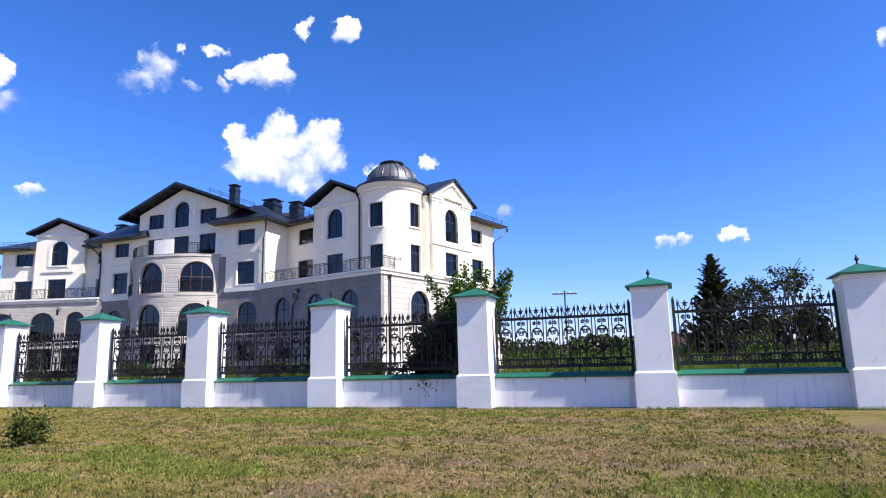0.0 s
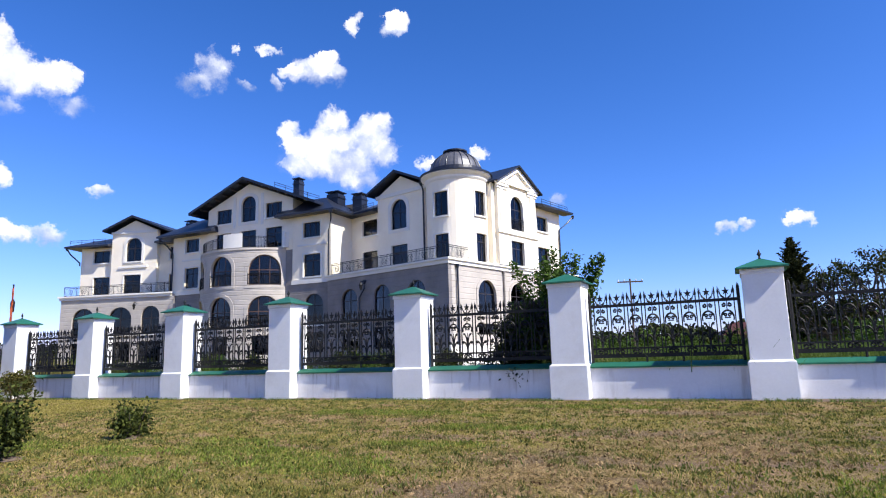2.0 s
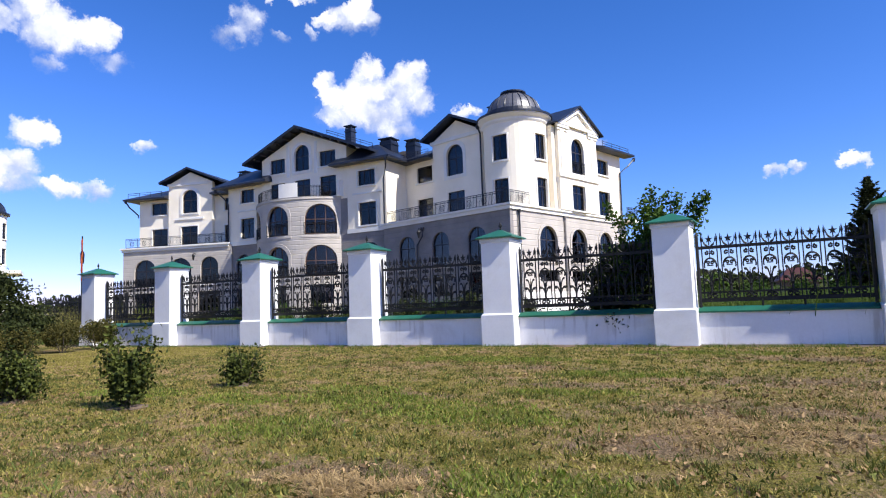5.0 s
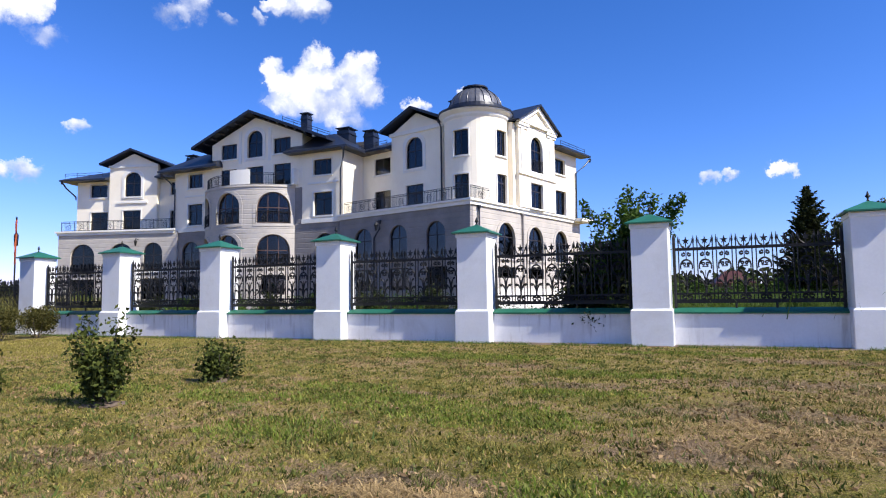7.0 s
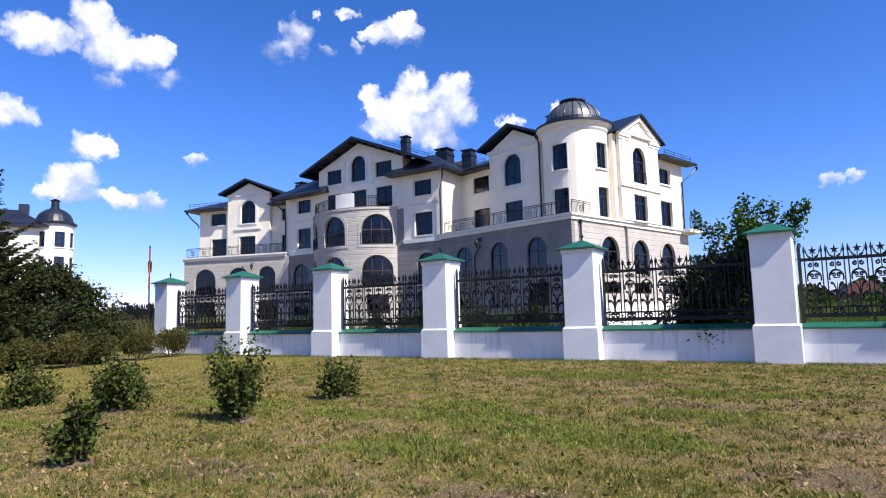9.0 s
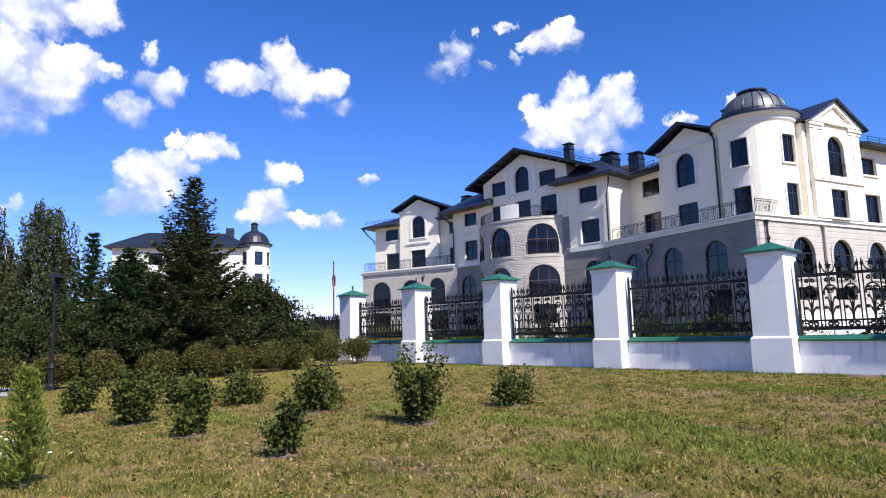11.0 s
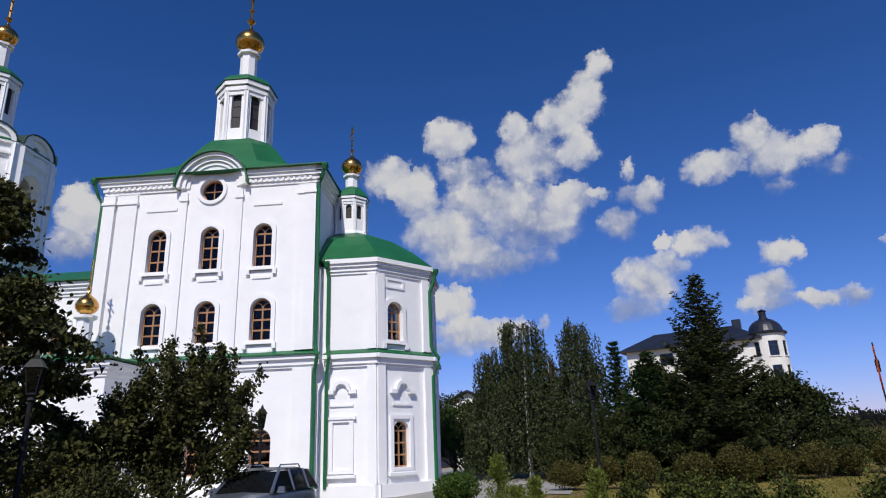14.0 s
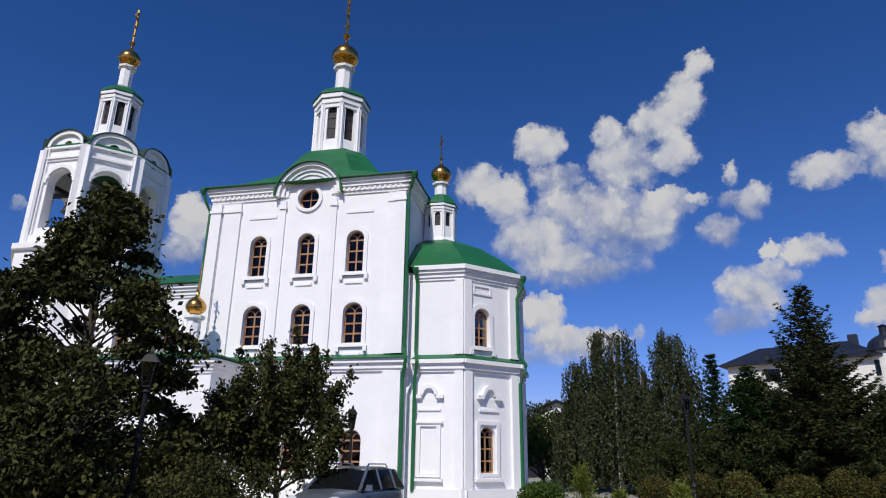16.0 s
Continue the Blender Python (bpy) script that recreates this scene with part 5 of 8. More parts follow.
for x0, x1 in ((NX0, KC - KR - 0.1), (KC + KR + 0.1, NX1)):
    bm = bmesh.new()
    for z0, z1, out in cornice_steps(14.5, 1.15):
        box(bm, x0 - (out if x0 == NX0 else 0), x1 + (out if x1 == NX1 else 0), -out, 0.05, z0, z1)
    cpart("cornice", bm, CHURCH_WHITE, NF)
    bm = bmesh.new()
    box(bm, x0 - (0.55 if x0 == NX0 else 0), x1 + (0.55 if x1 == NX1 else 0), -0.55, 0.1, 15.31, 15.36)
    cpart("eave_metal", bm, GREEN_ROOF, NF)
    first = None
    for i in range(int((x1 - x0) / 0.28)):
        if first is None:
            bm = bmesh.new()
            box(bm, 0.1, 0.22, -0.2, 0.0, 14.68, 14.84)
            first = part("dentil", bm, CHURCH_WHITE, church)
            ob = first
        else:
            ob = new("dentil", first.data)
            ob.parent = church
        ob.matrix_basis = NF @ Matrix.Translation((x0 + 0.28 * i, 0, 0))
for r0, r1, out in ((KR - 0.5, KR - 0.32, 0.08), (KR - 0.3, KR - 0.08, 0.18), (KR - 0.08, KR + 0.12, 0.34)):
    bm = bmesh.new()
    a = [(KC + r1 * math.cos(math.pi * i / 24), 14.6 + r1 * math.sin(math.pi * i / 24)) for i in range(25)]
    b = [(KC + r0 * math.cos(math.pi * i / 24), 14.6 + r0 * math.sin(math.pi * i / 24)) for i in range(24, -1, -1)]
    slab(bm, a + b, [], -out, 0.05)
    cpart("arched_gable_moulding", bm, CHURCH_WHITE, NF)
bm = bmesh.new()
a = [(KC + (KR + 0.2) * math.cos(math.pi * i / 24), 14.6 + (KR + 0.2) * math.sin(math.pi * i / 24)) for i in range(25)]
b = [(KC + (KR + 0.12) * math.cos(math.pi * i / 24), 14.6 + (KR + 0.12) * math.sin(math.pi * i / 24)) for i in range(24, -1, -1)]
slab(bm, a + b, [], -0.5, 2.4)
cpart("arched_gable_roof", bm, GREEN_ROOF, NF)
for x0, x1, z0, z1 in ((-6.05, -4.6, 13.45, 13.6), (-11.6, -10.0, 13.45, 13.6)):
    bm = bmesh.new()
    box(bm, x0, x1, -0.05, 0.01, z0, z1)
    cpart("recess_trim", bm, CHURCH_WHITE, NF)
band(NF, NX0, NX1)
# nave, other walls
DEPTH = 8.9
for x0, x1, y0, y1 in ((NX0, NX0 + 0.7, 0.72, DEPTH), (NX1 - 0.7, NX1, 0.72, DEPTH), (NX0, NX1, DEPTH, DEPTH + 0.7)):
    bm = bmesh.new()
    box(bm, x0, x1, y0, y1, CHURCH_Z, 14.9)
    cpart("nave_wall", bm, CHURCH_WHITE, NF)
EF = NF @ pose(NX1, 0, 0, 0, 0, 90)
moulding(church, EF, 0.0, DEPTH, cornice_steps(14.5, 1.15), CHURCH_WHITE)
# vaulted nave roof that rises to the drum
DX, DY = -8.45, 3.95
bm = bmesh.new()
rings = []
for hx, hy, z in ((5.95, 4.9, 15.34), (5.9, 4.85, 15.38), (4.6, 4.2, 15.62), (3.6, 3.5, 16.3), (2.95, 2.9, 17.1), (2.35, 2.3, 17.95), (1.85, 1.85, 18.45)):
    ring = []
    cx = DX + (NX0 + NX1) / 2 * 0 + ((NX0 + NX1) / 2 - DX) * max(0, (hx - 1.75) / 4.3)
    cy = DY + (DEPTH / 2 - DY) * max(0, (hx - 1.75) / 4.3)
    cut = 0.42 if z > 16 else 0.06
    for sx, sy in ((1, -1), (1, 1), (-1, 1), (-1, -1)):
        p = [(sx * hx * (1 - cut), sy * hy), (sx * hx, sy * hy * (1 - cut))]
        ring += p if sx * sy < 0 else p[::-1]
    rings.append([bm.verts.new((cx + x, cy + y, z)) for x, y in ring])
for a, b in zip(rings, rings[1:]):
    for i in range(8):
        bm.faces.new((a[i], a[(i + 1) % 8], b[(i + 1) % 8], b[i]))
bm.faces.new(rings[0][::-1])
bm.faces.new(rings[-1])
cpart("nave_roof", bm, GREEN_ROOF, NF, "green painted vaulted metal roof")


def onion(x, y, z, r):
    prof = [(0.45, 0.0), (0.62, 0.06), (0.5, 0.14), (0.5, 0.28), (0.75, 0.42), (0.96, 0.72), (1.0, 1.0), (0.93, 1.3), (0.72, 1.6), (0.42, 1.85), (0.2, 2.05), (0.09, 2.35), (0.06, 2.7)]
    return [(r * a, z + r * b) for a, b in prof]


def cross(bm, x, y, z, h, turn=0.0):
    w = h * 0.04
    c, s = math.cos(turn), math.sin(turn)
    tube(bm, [(x, y, z), (x, y, z + h)], w * 0.6, 5)
    lathe(bm, [(w * 0.5, z), (w * 1.8, z + w * 1.5), (w * 0.5, z + w * 3)], 8, (x, y))
    lathe(bm, [(w * 0.4, z + h * 0.25), (w * 1.2, z + h * 0.27), (w * 0.4, z + h * 0.29)], 8, (x, y))
    for k, half, tilt in ((0.86, 0.10, 0), (0.72, 0.21, 0), (0.52, 0.12, 0.10)):
        tube(bm, [(x - c * half * h, y - s * half * h, z + h * (k + tilt * 0.5)), (x + c * half * h, y + s * half * h, z + h * (k - tilt * 0.5))], w * 0.55, 5)


def cupola(F, x, y, z0, z_base, z_eave, R, neck_r, neck_top, ball_r, cross_h, windows=8, win=(0.5, 0.2, 0.8), roof_rise=None, phase=math.pi / 8):
    """An octagonal lantern with windows, green roof, neck, gilded onion and cross."""
    side = 2 * R * math.sin(math.pi / 8)
    ap = R * math.cos(math.pi / 8)
    bm = bmesh.new()
    lathe(bm, [(R * 1.16, z0), (R * 1.16, z_base - 0.12), (R * 1.06, z_base), (R * 1.0, z_base + 0.05)], 8, (x, y), phase)
    cpart("drum_base", bm, CHURCH_WHITE, F)
    H = z_eave - z_base
    bm, glass = bmesh.new(), bmesh.new()
    fw = win[0] * side
    for k in range(8):
        m = Matrix.Translation((x, y, 0)) @ pose(0, 0, 0, 0, 0, 45 * k) @ Matrix.Translation((0, -ap, 0))
        t = bmesh.new()
        hole = outline(0, z_base + H * win[1], fw, z_base + H * win[2], fw / 2)
        slab(t, [(-side / 2, z_base), (side / 2, z_base), (side / 2, z_eave), (-side / 2, z_eave)], [hole], 0, 0.22 * R)
        for s in (-1, 1):
            box(t, s * side / 2 - 0.09 * R, s * side / 2 + 0.09 * R, -0.06 * R, 0.02, z_base, z_eave - 0.12 * H)
        for q, out in ((0.76, 0.05), (0.83, 0.1), (0.92, 0.16)):
            box(t, -side / 2 - out * R * 0.42, side / 2 + out * R * 0.42, -out * R, 0.02, z_base + q * H, z_base + (q + 0.07) * H)
        t.transform(m)
        me = bpy.data.meshes.new("scratch")
        t.to_mesh(me)
        t.free()
        bm.from_mesh(me)
        bpy.data.meshes.remove(me)
        t = bmesh.new()
        slab(t, hole, [], 0.12 * R, 0.12 * R + 0.02)
        for q in (0.35, 0.65):
            zz = z_base + H * (win[1] + (win[2] - win[1]) * q)
            box(t, -fw / 2, fw / 2, 0.10 * R, 0.12 * R, zz - 0.02, zz + 0.02)
        t.transform(m)
        me = bpy.data.meshes.new("scratch")
        t.to_mesh(me)
        t.free()
        glass.from_mesh(me)
        bpy.data.meshes.remove(me)
    drum = cpart("drum", bm, CHURCH_WHITE, F, "white octagonal drum with narrow arched windows")
    part("panes", glass, DARK_FRAME, drum, "dark narrow windows", m=F)
    rise = roof_rise or R * 0.7
    bm = bmesh.new()
    lathe(bm, [(R * 1.14, z_eave - 0.02), (R * 1.22, z_eave), (R * 1.22, z_eave + 0.06), (R * 1.0, z_eave + rise * 0.45), (R * 0.7, z_eave + rise * 0.8), (neck_r, z_eave + rise)], 8, (x, y), phase)
    cpart("drum_roof", bm, GREEN_ROOF, F, "green painted metal roof")
    bm = bmesh.new()
    zn = z_eave + rise * 0.9
    lathe(bm, [(neck_r, zn), (neck_r, neck_top - 0.35 * neck_r), (neck_r * 1.35, neck_top - 0.3 * neck_r), (neck_r * 1.4, neck_top)], 8, (x, y), phase)
    cpart("neck", bm, CHURCH_WHITE, F)
    bm = bmesh.new()
    lathe(bm, onion(x, y, neck_top - 0.02, ball_r), 24, (x, y))
    ball = cpart("onion_dome", bm, GOLD, F, "gilded onion dome", smooth=True)
    bm = bmesh.new()
    cross(bm, x, y, neck_top + ball_r * 2.5, cross_h, radians(-60))
    part("cross", bm, GOLD, ball, "gilded cross", m=F)


cupola(NF, DX, DY, 18.1, 18.65, 22.45, 1.5, 0.5, 25.2, 0.88, 3.8, roof_rise=0.95)
# apse: three-sided, lower, with its own hipped roof and small cupola
APW = 3.185
bm = bmesh.new()
slab(bm, [(-2.85, CHURCH_Z), (0.0, CHURCH_Z), (0.0, 10.2), (-2.85, 10.2)], [], 0, 0.6)
cpart("apse_wall", bm, CHURCH_WHITE, CM)
aw = [(APW - 2.12, 6.55, 0.92, 8.42), (APW - 1.82, 0.78, 0.88, 2.82)]
bm = bmesh.new()
slab(bm, [(0.0, CHURCH_Z), (APW, CHURCH_Z), (APW, 10.2), (0.0, 10.2)], [outline(c, a, w, b, w / 2) for c, a, w, b in aw], 0, 0.6)
cpart("apse_wall", bm, CHURCH_WHITE, F2)
church_window(F2, *aw[0])
church_window(F2, *aw[1], hood=False)
F3 = facade(-23.84, -20.508, 177.3)
F3W = 3.4
bm = bmesh.new()
slab(bm, [(0.0, CHURCH_Z), (F3W, CHURCH_Z), (F3W, 10.2), (0.0, 10.2)], [], 0, 0.6)
cpart("apse_wall", bm, CHURCH_WHITE, F3)
F4 = F3 @ pose(F3W, 0, 0, 0, 0, 45)
bm = bmesh.new()
slab(bm, [(0.0, CHURCH_Z), (APW, CHURCH_Z), (APW, 10.2), (0.0, 10.2)], [], 0, 0.6)
cpart("apse_wall", bm, CHURCH_WHITE, F4)
for F, x0, x1 in ((CM, -2.3, 0.0), (F2, 0.0, APW), (F3, 0.0, F3W)):
    band(F, x0 + 0.12, x1 - 0.12, out=0.3)
    bm = bmesh.new()
    for z0, z1, out in cornice_steps(9.75, 1.0):
        box(bm, x0 - out * 0.41, x1 + out * 0.41, -out, 0.05, z0, z1)
    cpart("cornice", bm, CHURCH_WHITE, F)
    for p0, p1 in ((x0, x0 + 0.42), (x1 - 0.42, x1)):
        if F is CM and p0 == x0:
            continue
        for z0, z1, o in ((6.1, 9.75, 0.12), (CHURCH_Z, 5.3, 0.15)):
            bm = bmesh.new()
            box(bm, p0, p1, -o, 0.02, z0, z1)
            cpart("pilaster", bm, CHURCH_WHITE, F)
    moulding(church, F, x0, x1, [(CHURCH_Z, 0.1, 0.2)], CHURCH_WHITE, "plinth")
# blind niche, hood mouldings and panels of the apse
for F, c in ((CM, -1.62), (F2, APW - 1.76)):
    bm = bmesh.new()
    arc = [(c + 0.42 * math.cos(math.pi * i / 12), 4.22 + 0.48 * math.sin(math.pi * i / 12)) for i in range(13)]
    inner = [(c + 0.27 * math.cos(math.pi * i / 12), 4.22 + 0.30 * math.sin(math.pi * i / 12)) for i in range(12, -1, -1)]
    slab(bm, arc + inner, [], -0.2, 0.01)
    cpart("hood_arch", bm, CHURCH_WHITE, F)
    for s in (-1, 1):
        bm = bmesh.new()
        box(bm, c + s * 0.52 - 0.17, c + s * 0.52 + 0.17, -0.2, 0.01, 4.06, 4.24)
        cpart("hood_return", bm, CHURCH_WHITE, F)
    bm = bmesh.new()
    box(bm, c - 0.55, c + 0.55, -0.07, 0.01, 3.5, 3.6)
    cpart("hood_ledge", bm, CHURCH_WHITE, F)
bm = bmesh.new()
slab(bm, outline(-1.63, 0.6, 1.15, 2.95), [outline(-1.63, 0.75, 0.75, 2.8)], -0.1, 0.01)
box(bm, -2.3, -0.95, -0.16, 0.01, 2.93, 3.05)
box(bm, -2.3, -0.95, -0.2, 0.01, 0.42, 0.55)
cpart("blind_window", bm, CHURCH_WHITE, CM)
bm = bmesh.new()
slab(bm, outline(APW - 1.82, 0.55, 1.3, 3.08), [outline(APW - 1.82, 0.7, 0.95, 2.9)], -0.09, 0.01)
box(bm, APW - 2.6, APW - 1.05, -0.2, 0.01, 0.42, 0.55)
cpart("window_panel_trim", bm, CHURCH_WHITE, F2)
bm = bmesh.new()
slab(bm, outline(APW - 2.08, 9.1, 1.1, 9.6), [outline(APW - 2.08, 9.2, 0.9, 9.5)], -0.06, 0.01)
cpart("panel_trim", bm, CHURCH_WHITE, F2)
# apse roof over its five sides
eave = [CM @ Vector((-3.3, -0.32, 0)), CM @ Vector((0.13, -0.32, 0)), F2 @ Vector((APW + 0.13, -0.32, 0)), F3 @ Vector((F3W + 0.13, -0.32, 0)), F4 @ Vector((APW + 0.13, -0.32, 0)), F4 @ Vector((APW, -0.32, 0)) + (CM @ Vector((-3.3, 0, 0)) - CM @ Vector((0, 0, 0)))]
apex = NF @ Vector((NX1 + 0.6, 4.4, 0))
bm = bmesh.new()
rings = []
for k, z in ((1.0, 10.42), (1.0, 10.5), (0.78, 11.45), (0.55, 12.25), (0.32, 12.8), (0.1, 13.05)):
    rings.append([bm.verts.new((apex.x + (p.x - apex.x) * k, apex.y + (p.y - apex.y) * k, z)) for p in eave])
for a, b in zip(rings, rings[1:]):
    for i in range(6):
        bm.faces.new((a[i], a[(i + 1) % 6], b[(i + 1) % 6], b[i]))
bm.faces.new(rings[0][::-1])
bm.faces.new(rings[-1])
cpart("apse_roof", bm, GREEN_ROOF, Matrix(), "green painted hipped metal roof")
cupola(NF, -1.95, 3.9, 12.3, 12.95, 15.0, 0.84, 0.36, 16.5, 0.6, 1.7, win=(0.5, 0.35, 0.75), roof_rise=0.75)
# green drainpipes
drainpipe(church, NF, [(NX1 + 0.5, -0.5, 15.2), (NX1 + 0.3, -0.3, 14.6), (NX1 + 0.12, -0.12, 14.2), (NX1 + 0.12, -0.12, 6.3), (NX1 + 0.3, -0.45, 5.8), (NX1 + 0.12, -0.2, 5.0), (NX1 + 0.12, -0.2, 0.1), (NX1 + 0.2, -0.4, -0.1)], GREEN_ROOF, 0.085)
drainpipe(church, CM, [(-2.35, -0.3, 10.3), (-2.3, -0.12, 9.6), (-2.3, -0.12, 6.3), (-2.15, -0.45, 5.7), (-2.3, -0.2, 5.0), (-2.3, -0.2, 0.0)], GREEN_ROOF, 0.085)
drainpipe(church, F2, [(APW + 0.3, -0.35, 10.3), (APW + 0.25, -0.3, 9.8), (APW + 0.02, -0.15, 9.2), (APW + 0.02, -0.15, 6.4), (APW + 0.3, -0.4, 5.8), (APW + 0.3, -0.35, 5.5), (APW + 0.05, -0.2, 4.9), (APW + 0.05, -0.2, -0.1)], GREEN_ROOF, 0.085)
drainpipe(church, NF, [(NX0 - 0.45, -0.5, 15.2), (NX0 - 0.3, -0.3, 14.5), (NX0 - 0.1, -0.12, 14.0), (NX0 - 0.1, -0.12, 6.2)], GREEN_ROOF, 0.085)
# refectory between nave and bell tower
RF = CM @ Matrix.Translation((0, 0.6, 0))
bm = bmesh.new()
rw = [(-16.2, 6.5, 1.0, 8.5), (-19.2, 6.5, 1.0, 8.5)]
slab(bm, [(-23.0, CHURCH_Z), (NX0, CHURCH_Z), (NX0, 10.2), (-23.0, 10.2)], [outline(c, a, w, b, w / 2) for c, a, w, b in rw], 0, 0.7)
cpart("refectory_wall", bm, CHURCH_WHITE, RF)
for c, a, w, b in rw:
    church_window(RF, c, a, w, b)
moulding(church, RF, -23.0, NX0 - 0.6, cornice_steps(9.6), CHURCH_WHITE)
bm = bmesh.new()
hip_roof(bm, -23.0, NX0 + 0.05, -0.5, 8.0, 10.42, 1.6, 0.0, 0.0, 4.0, 4.0, 0.08)
cpart("refectory_roof", bm, GREEN_ROOF, RF)
# porch in front of the refectory with its small gilded cupola
bm = bmesh.new()
box(bm, -17.4, -11.2, -3.0, 0.0, CHURCH_Z, 5.6)
cpart("porch_wall", bm, CHURCH_WHITE, CM)
PF = CM @ Matrix.Translation((0, -3.0, 0))
bm = bmesh.new()
for z0, z1, out in cornice_steps(5.0, 0.9):
    box(bm, -17.4 - out, -11.2 + out, -3.0 - out, 0.02, z0, z1)
cpart("cornice", bm, CHURCH_WHITE, CM)
bm = bmesh.new()
hip_roof(bm, -17.9, -10.7, -3.5, 0.4, 5.78, 0.45, 2.0, 2.0, 1.4, 0.2, 0.08)
cpart("porch_roof", bm, GREEN_ROOF, CM)
bm = bmesh.new()
lathe(bm, [(0.48, 5.7), (0.48, 6.5), (0.55, 6.55), (0.55, 6.65), (0.36, 6.8), (0.34, 7.7), (0.5, 7.75), (0.5, 7.88)], 8, (-13.0, -2.2), math.pi / 8)
cpart("porch_drum", bm, CHURCH_WHITE, CM)
bm = bmesh.new()
lathe(bm, onion(0, 0, 7.86, 0.5), 20, (-13.0, -2.2))
ball = cpart("onion_dome", bm, GOLD, CM, "gilded onion dome", smooth=True)
bm = bmesh.new()
cross(bm, -13.0, -2.2, 9.1, 1.5, radians(-60))
part("cross", bm, GOLD, ball, m=CM)
# bell tower
BTX, BTY, BTR = -25.75, 4.4, 3.9
ap = BTR * math.cos(math.pi / 8)
side = 2 * BTR * math.sin(math.pi / 8)
bm = bmesh.new()
lathe(bm, [(BTR * 1.12, CHURCH_Z), (BTR * 1.12, 12.90), (BTR * 1.18, 13.00), (BTR * 1.18, 13.35), (BTR * 1.02, 13.60)], 8, (BTX, BTY), math.pi / 8)
cpart("tower_base", bm, CHURCH_WHITE, CM)
for k in range(8):
    m = Matrix.Translation((BTX, BTY, 0)) @ pose(0, 0, 0, 0, 0, 45 * k) @ Matrix.Translation((0, -ap, 0))
    t = bmesh.new()
    top = [(side * 0.5, 19.95)] + [(1.25 * math.cos(math.pi * i / 10), 19.95 + 0.95 * math.sin(math.pi * i / 10)) for i in range(11)] + [(-side * 0.5, 19.95)]
    rh = [(0.32 * math.cos(2 * math.pi * i / 16), 20.05 + 0.32 * math.sin(2 * math.pi * i / 16)) for i in range(16)]
    slab(t, [(-side / 2, 13.50), (side / 2, 13.50)] + top, [outline(0, 14.50, 1.8, 18.40, 0.9), rh], 0, 0.6)
    for s in (-1, 1):
        box(t, s * side / 2 - 0.36, s * side / 2 + 0.36, -0.14, 0.02, 13.50, 19.80)
    for z0, z1, out in ((18.95, 19.08, 0.10), (19.08, 19.22, 0.18), (19.80, 19.95, 0.16), (13.50, 14.00, 0.2), (17.80, 17.90, 0.1)):
        if z0 == 17.80:
            for s in (-1, 1):
                box(t, s * 1.15 - 0.36, s * 1.15 + 0.36, -out, 0.02, z0, z1)
        else:
            box(t, -side / 2 - out * 0.41, side / 2 + out * 0.41, -out, 0.02, z0, z1)
    arc = [(1.2 * math.cos(math.pi * i / 14), 17.5 + 1.2 * math.sin(math.pi * i / 14)) for i in range(15)]
    inner = [(0.95 * math.cos(math.pi * i / 14), 17.5 + 0.95 * math.sin(math.pi * i / 14)) for i in range(14, -1, -1)]
    slab(t, arc + inner, [], -0.12, 0.01)
    arc = [(1.36 * math.cos(math.pi * i / 14), 19.97 + 1.06 * math.sin(math.pi * i / 14)) for i in range(15)]
    inner = [(1.10 * math.cos(math.pi * i / 14), 19.97 + 0.80 * math.sin(math.pi * i / 14)) for i in range(14, -1, -1)]
    slab(t, arc + inner, [], -0.2, 0.01)
    part("belfry_face", t, CHURCH_WHITE, church, "white belfry face with an open arch", m=CM @ m)
bm = bmesh.new()
lathe(bm, [(BTR * 0.96, 19.90), (BTR * 1.05, 19.96), (BTR * 1.05, 20.02), (BTR * 0.8, 20.75), (BTR * 0.55, 21.35), (1.3, 22.25)], 8, (BTX, BTY), math.pi / 8)
cpart("belfry_roof", bm, GREEN_ROOF, CM)
for k in range(8):
    t = bmesh.new()
    a = [(1.45 * math.cos(math.pi * i / 12), 19.97 + 1.12 * math.sin(math.pi * i / 12)) for i in range(13)]
    b = [(1.37 * math.cos(math.pi * i / 12), 19.97 + 1.06 * math.sin(math.pi * i / 12)) for i in range(12, -1, -1)]
    slab(t, a + b, [], -0.3, 1.3)
    t.transform(Matrix.Translation((BTX, BTY, 0)) @ pose(0, 0, 0, 0, 0, 45 * k) @ Matrix.Translation((0, -ap, 0)))
    part("arched_gable_roof", t, TOWER_EAVE, church, m=CM)
for k in range(4):
    a = radians(22 + 90 * k)
    bx, by = BTX + 2.3 * math.cos(a - 0.4), BTY + 2.3 * math.sin(a - 0.4)
    bm = bmesh.new()
    lathe(bm, [(0.55, 15.90), (0.50, 16.00), (0.38, 16.35), (0.30, 16.75), (0.16, 16.95), (0.05, 17.05), (0.05, 17.50)], 16, (bx, by))
    cpart("bell", bm, BRONZE, CM, "dark bronze church bell")
bm = bmesh.new()
for s in (-1.6, 1.6):
    box(bm, BTX - 3.6, BTX + 3.6, BTY + s - 0.12, BTY + s + 0.12, 17.40, 17.65)
    box(bm, BTX + s - 0.12, BTX + s + 0.12, BTY - 3.6, BTY + 3.6, 17.66, 17.90)
cpart("bell_beam", bm, DARK_FRAME, CM)
cupola(CM, BTX, BTY, 21.7, 22.3, 25.55, 1.25, 0.46, 28.2, 0.76, 3.2, roof_rise=0.9)
rebase(church, (-27, -30, -0.3))


# ---- plants ----
rng = np.random.default_rng(7)


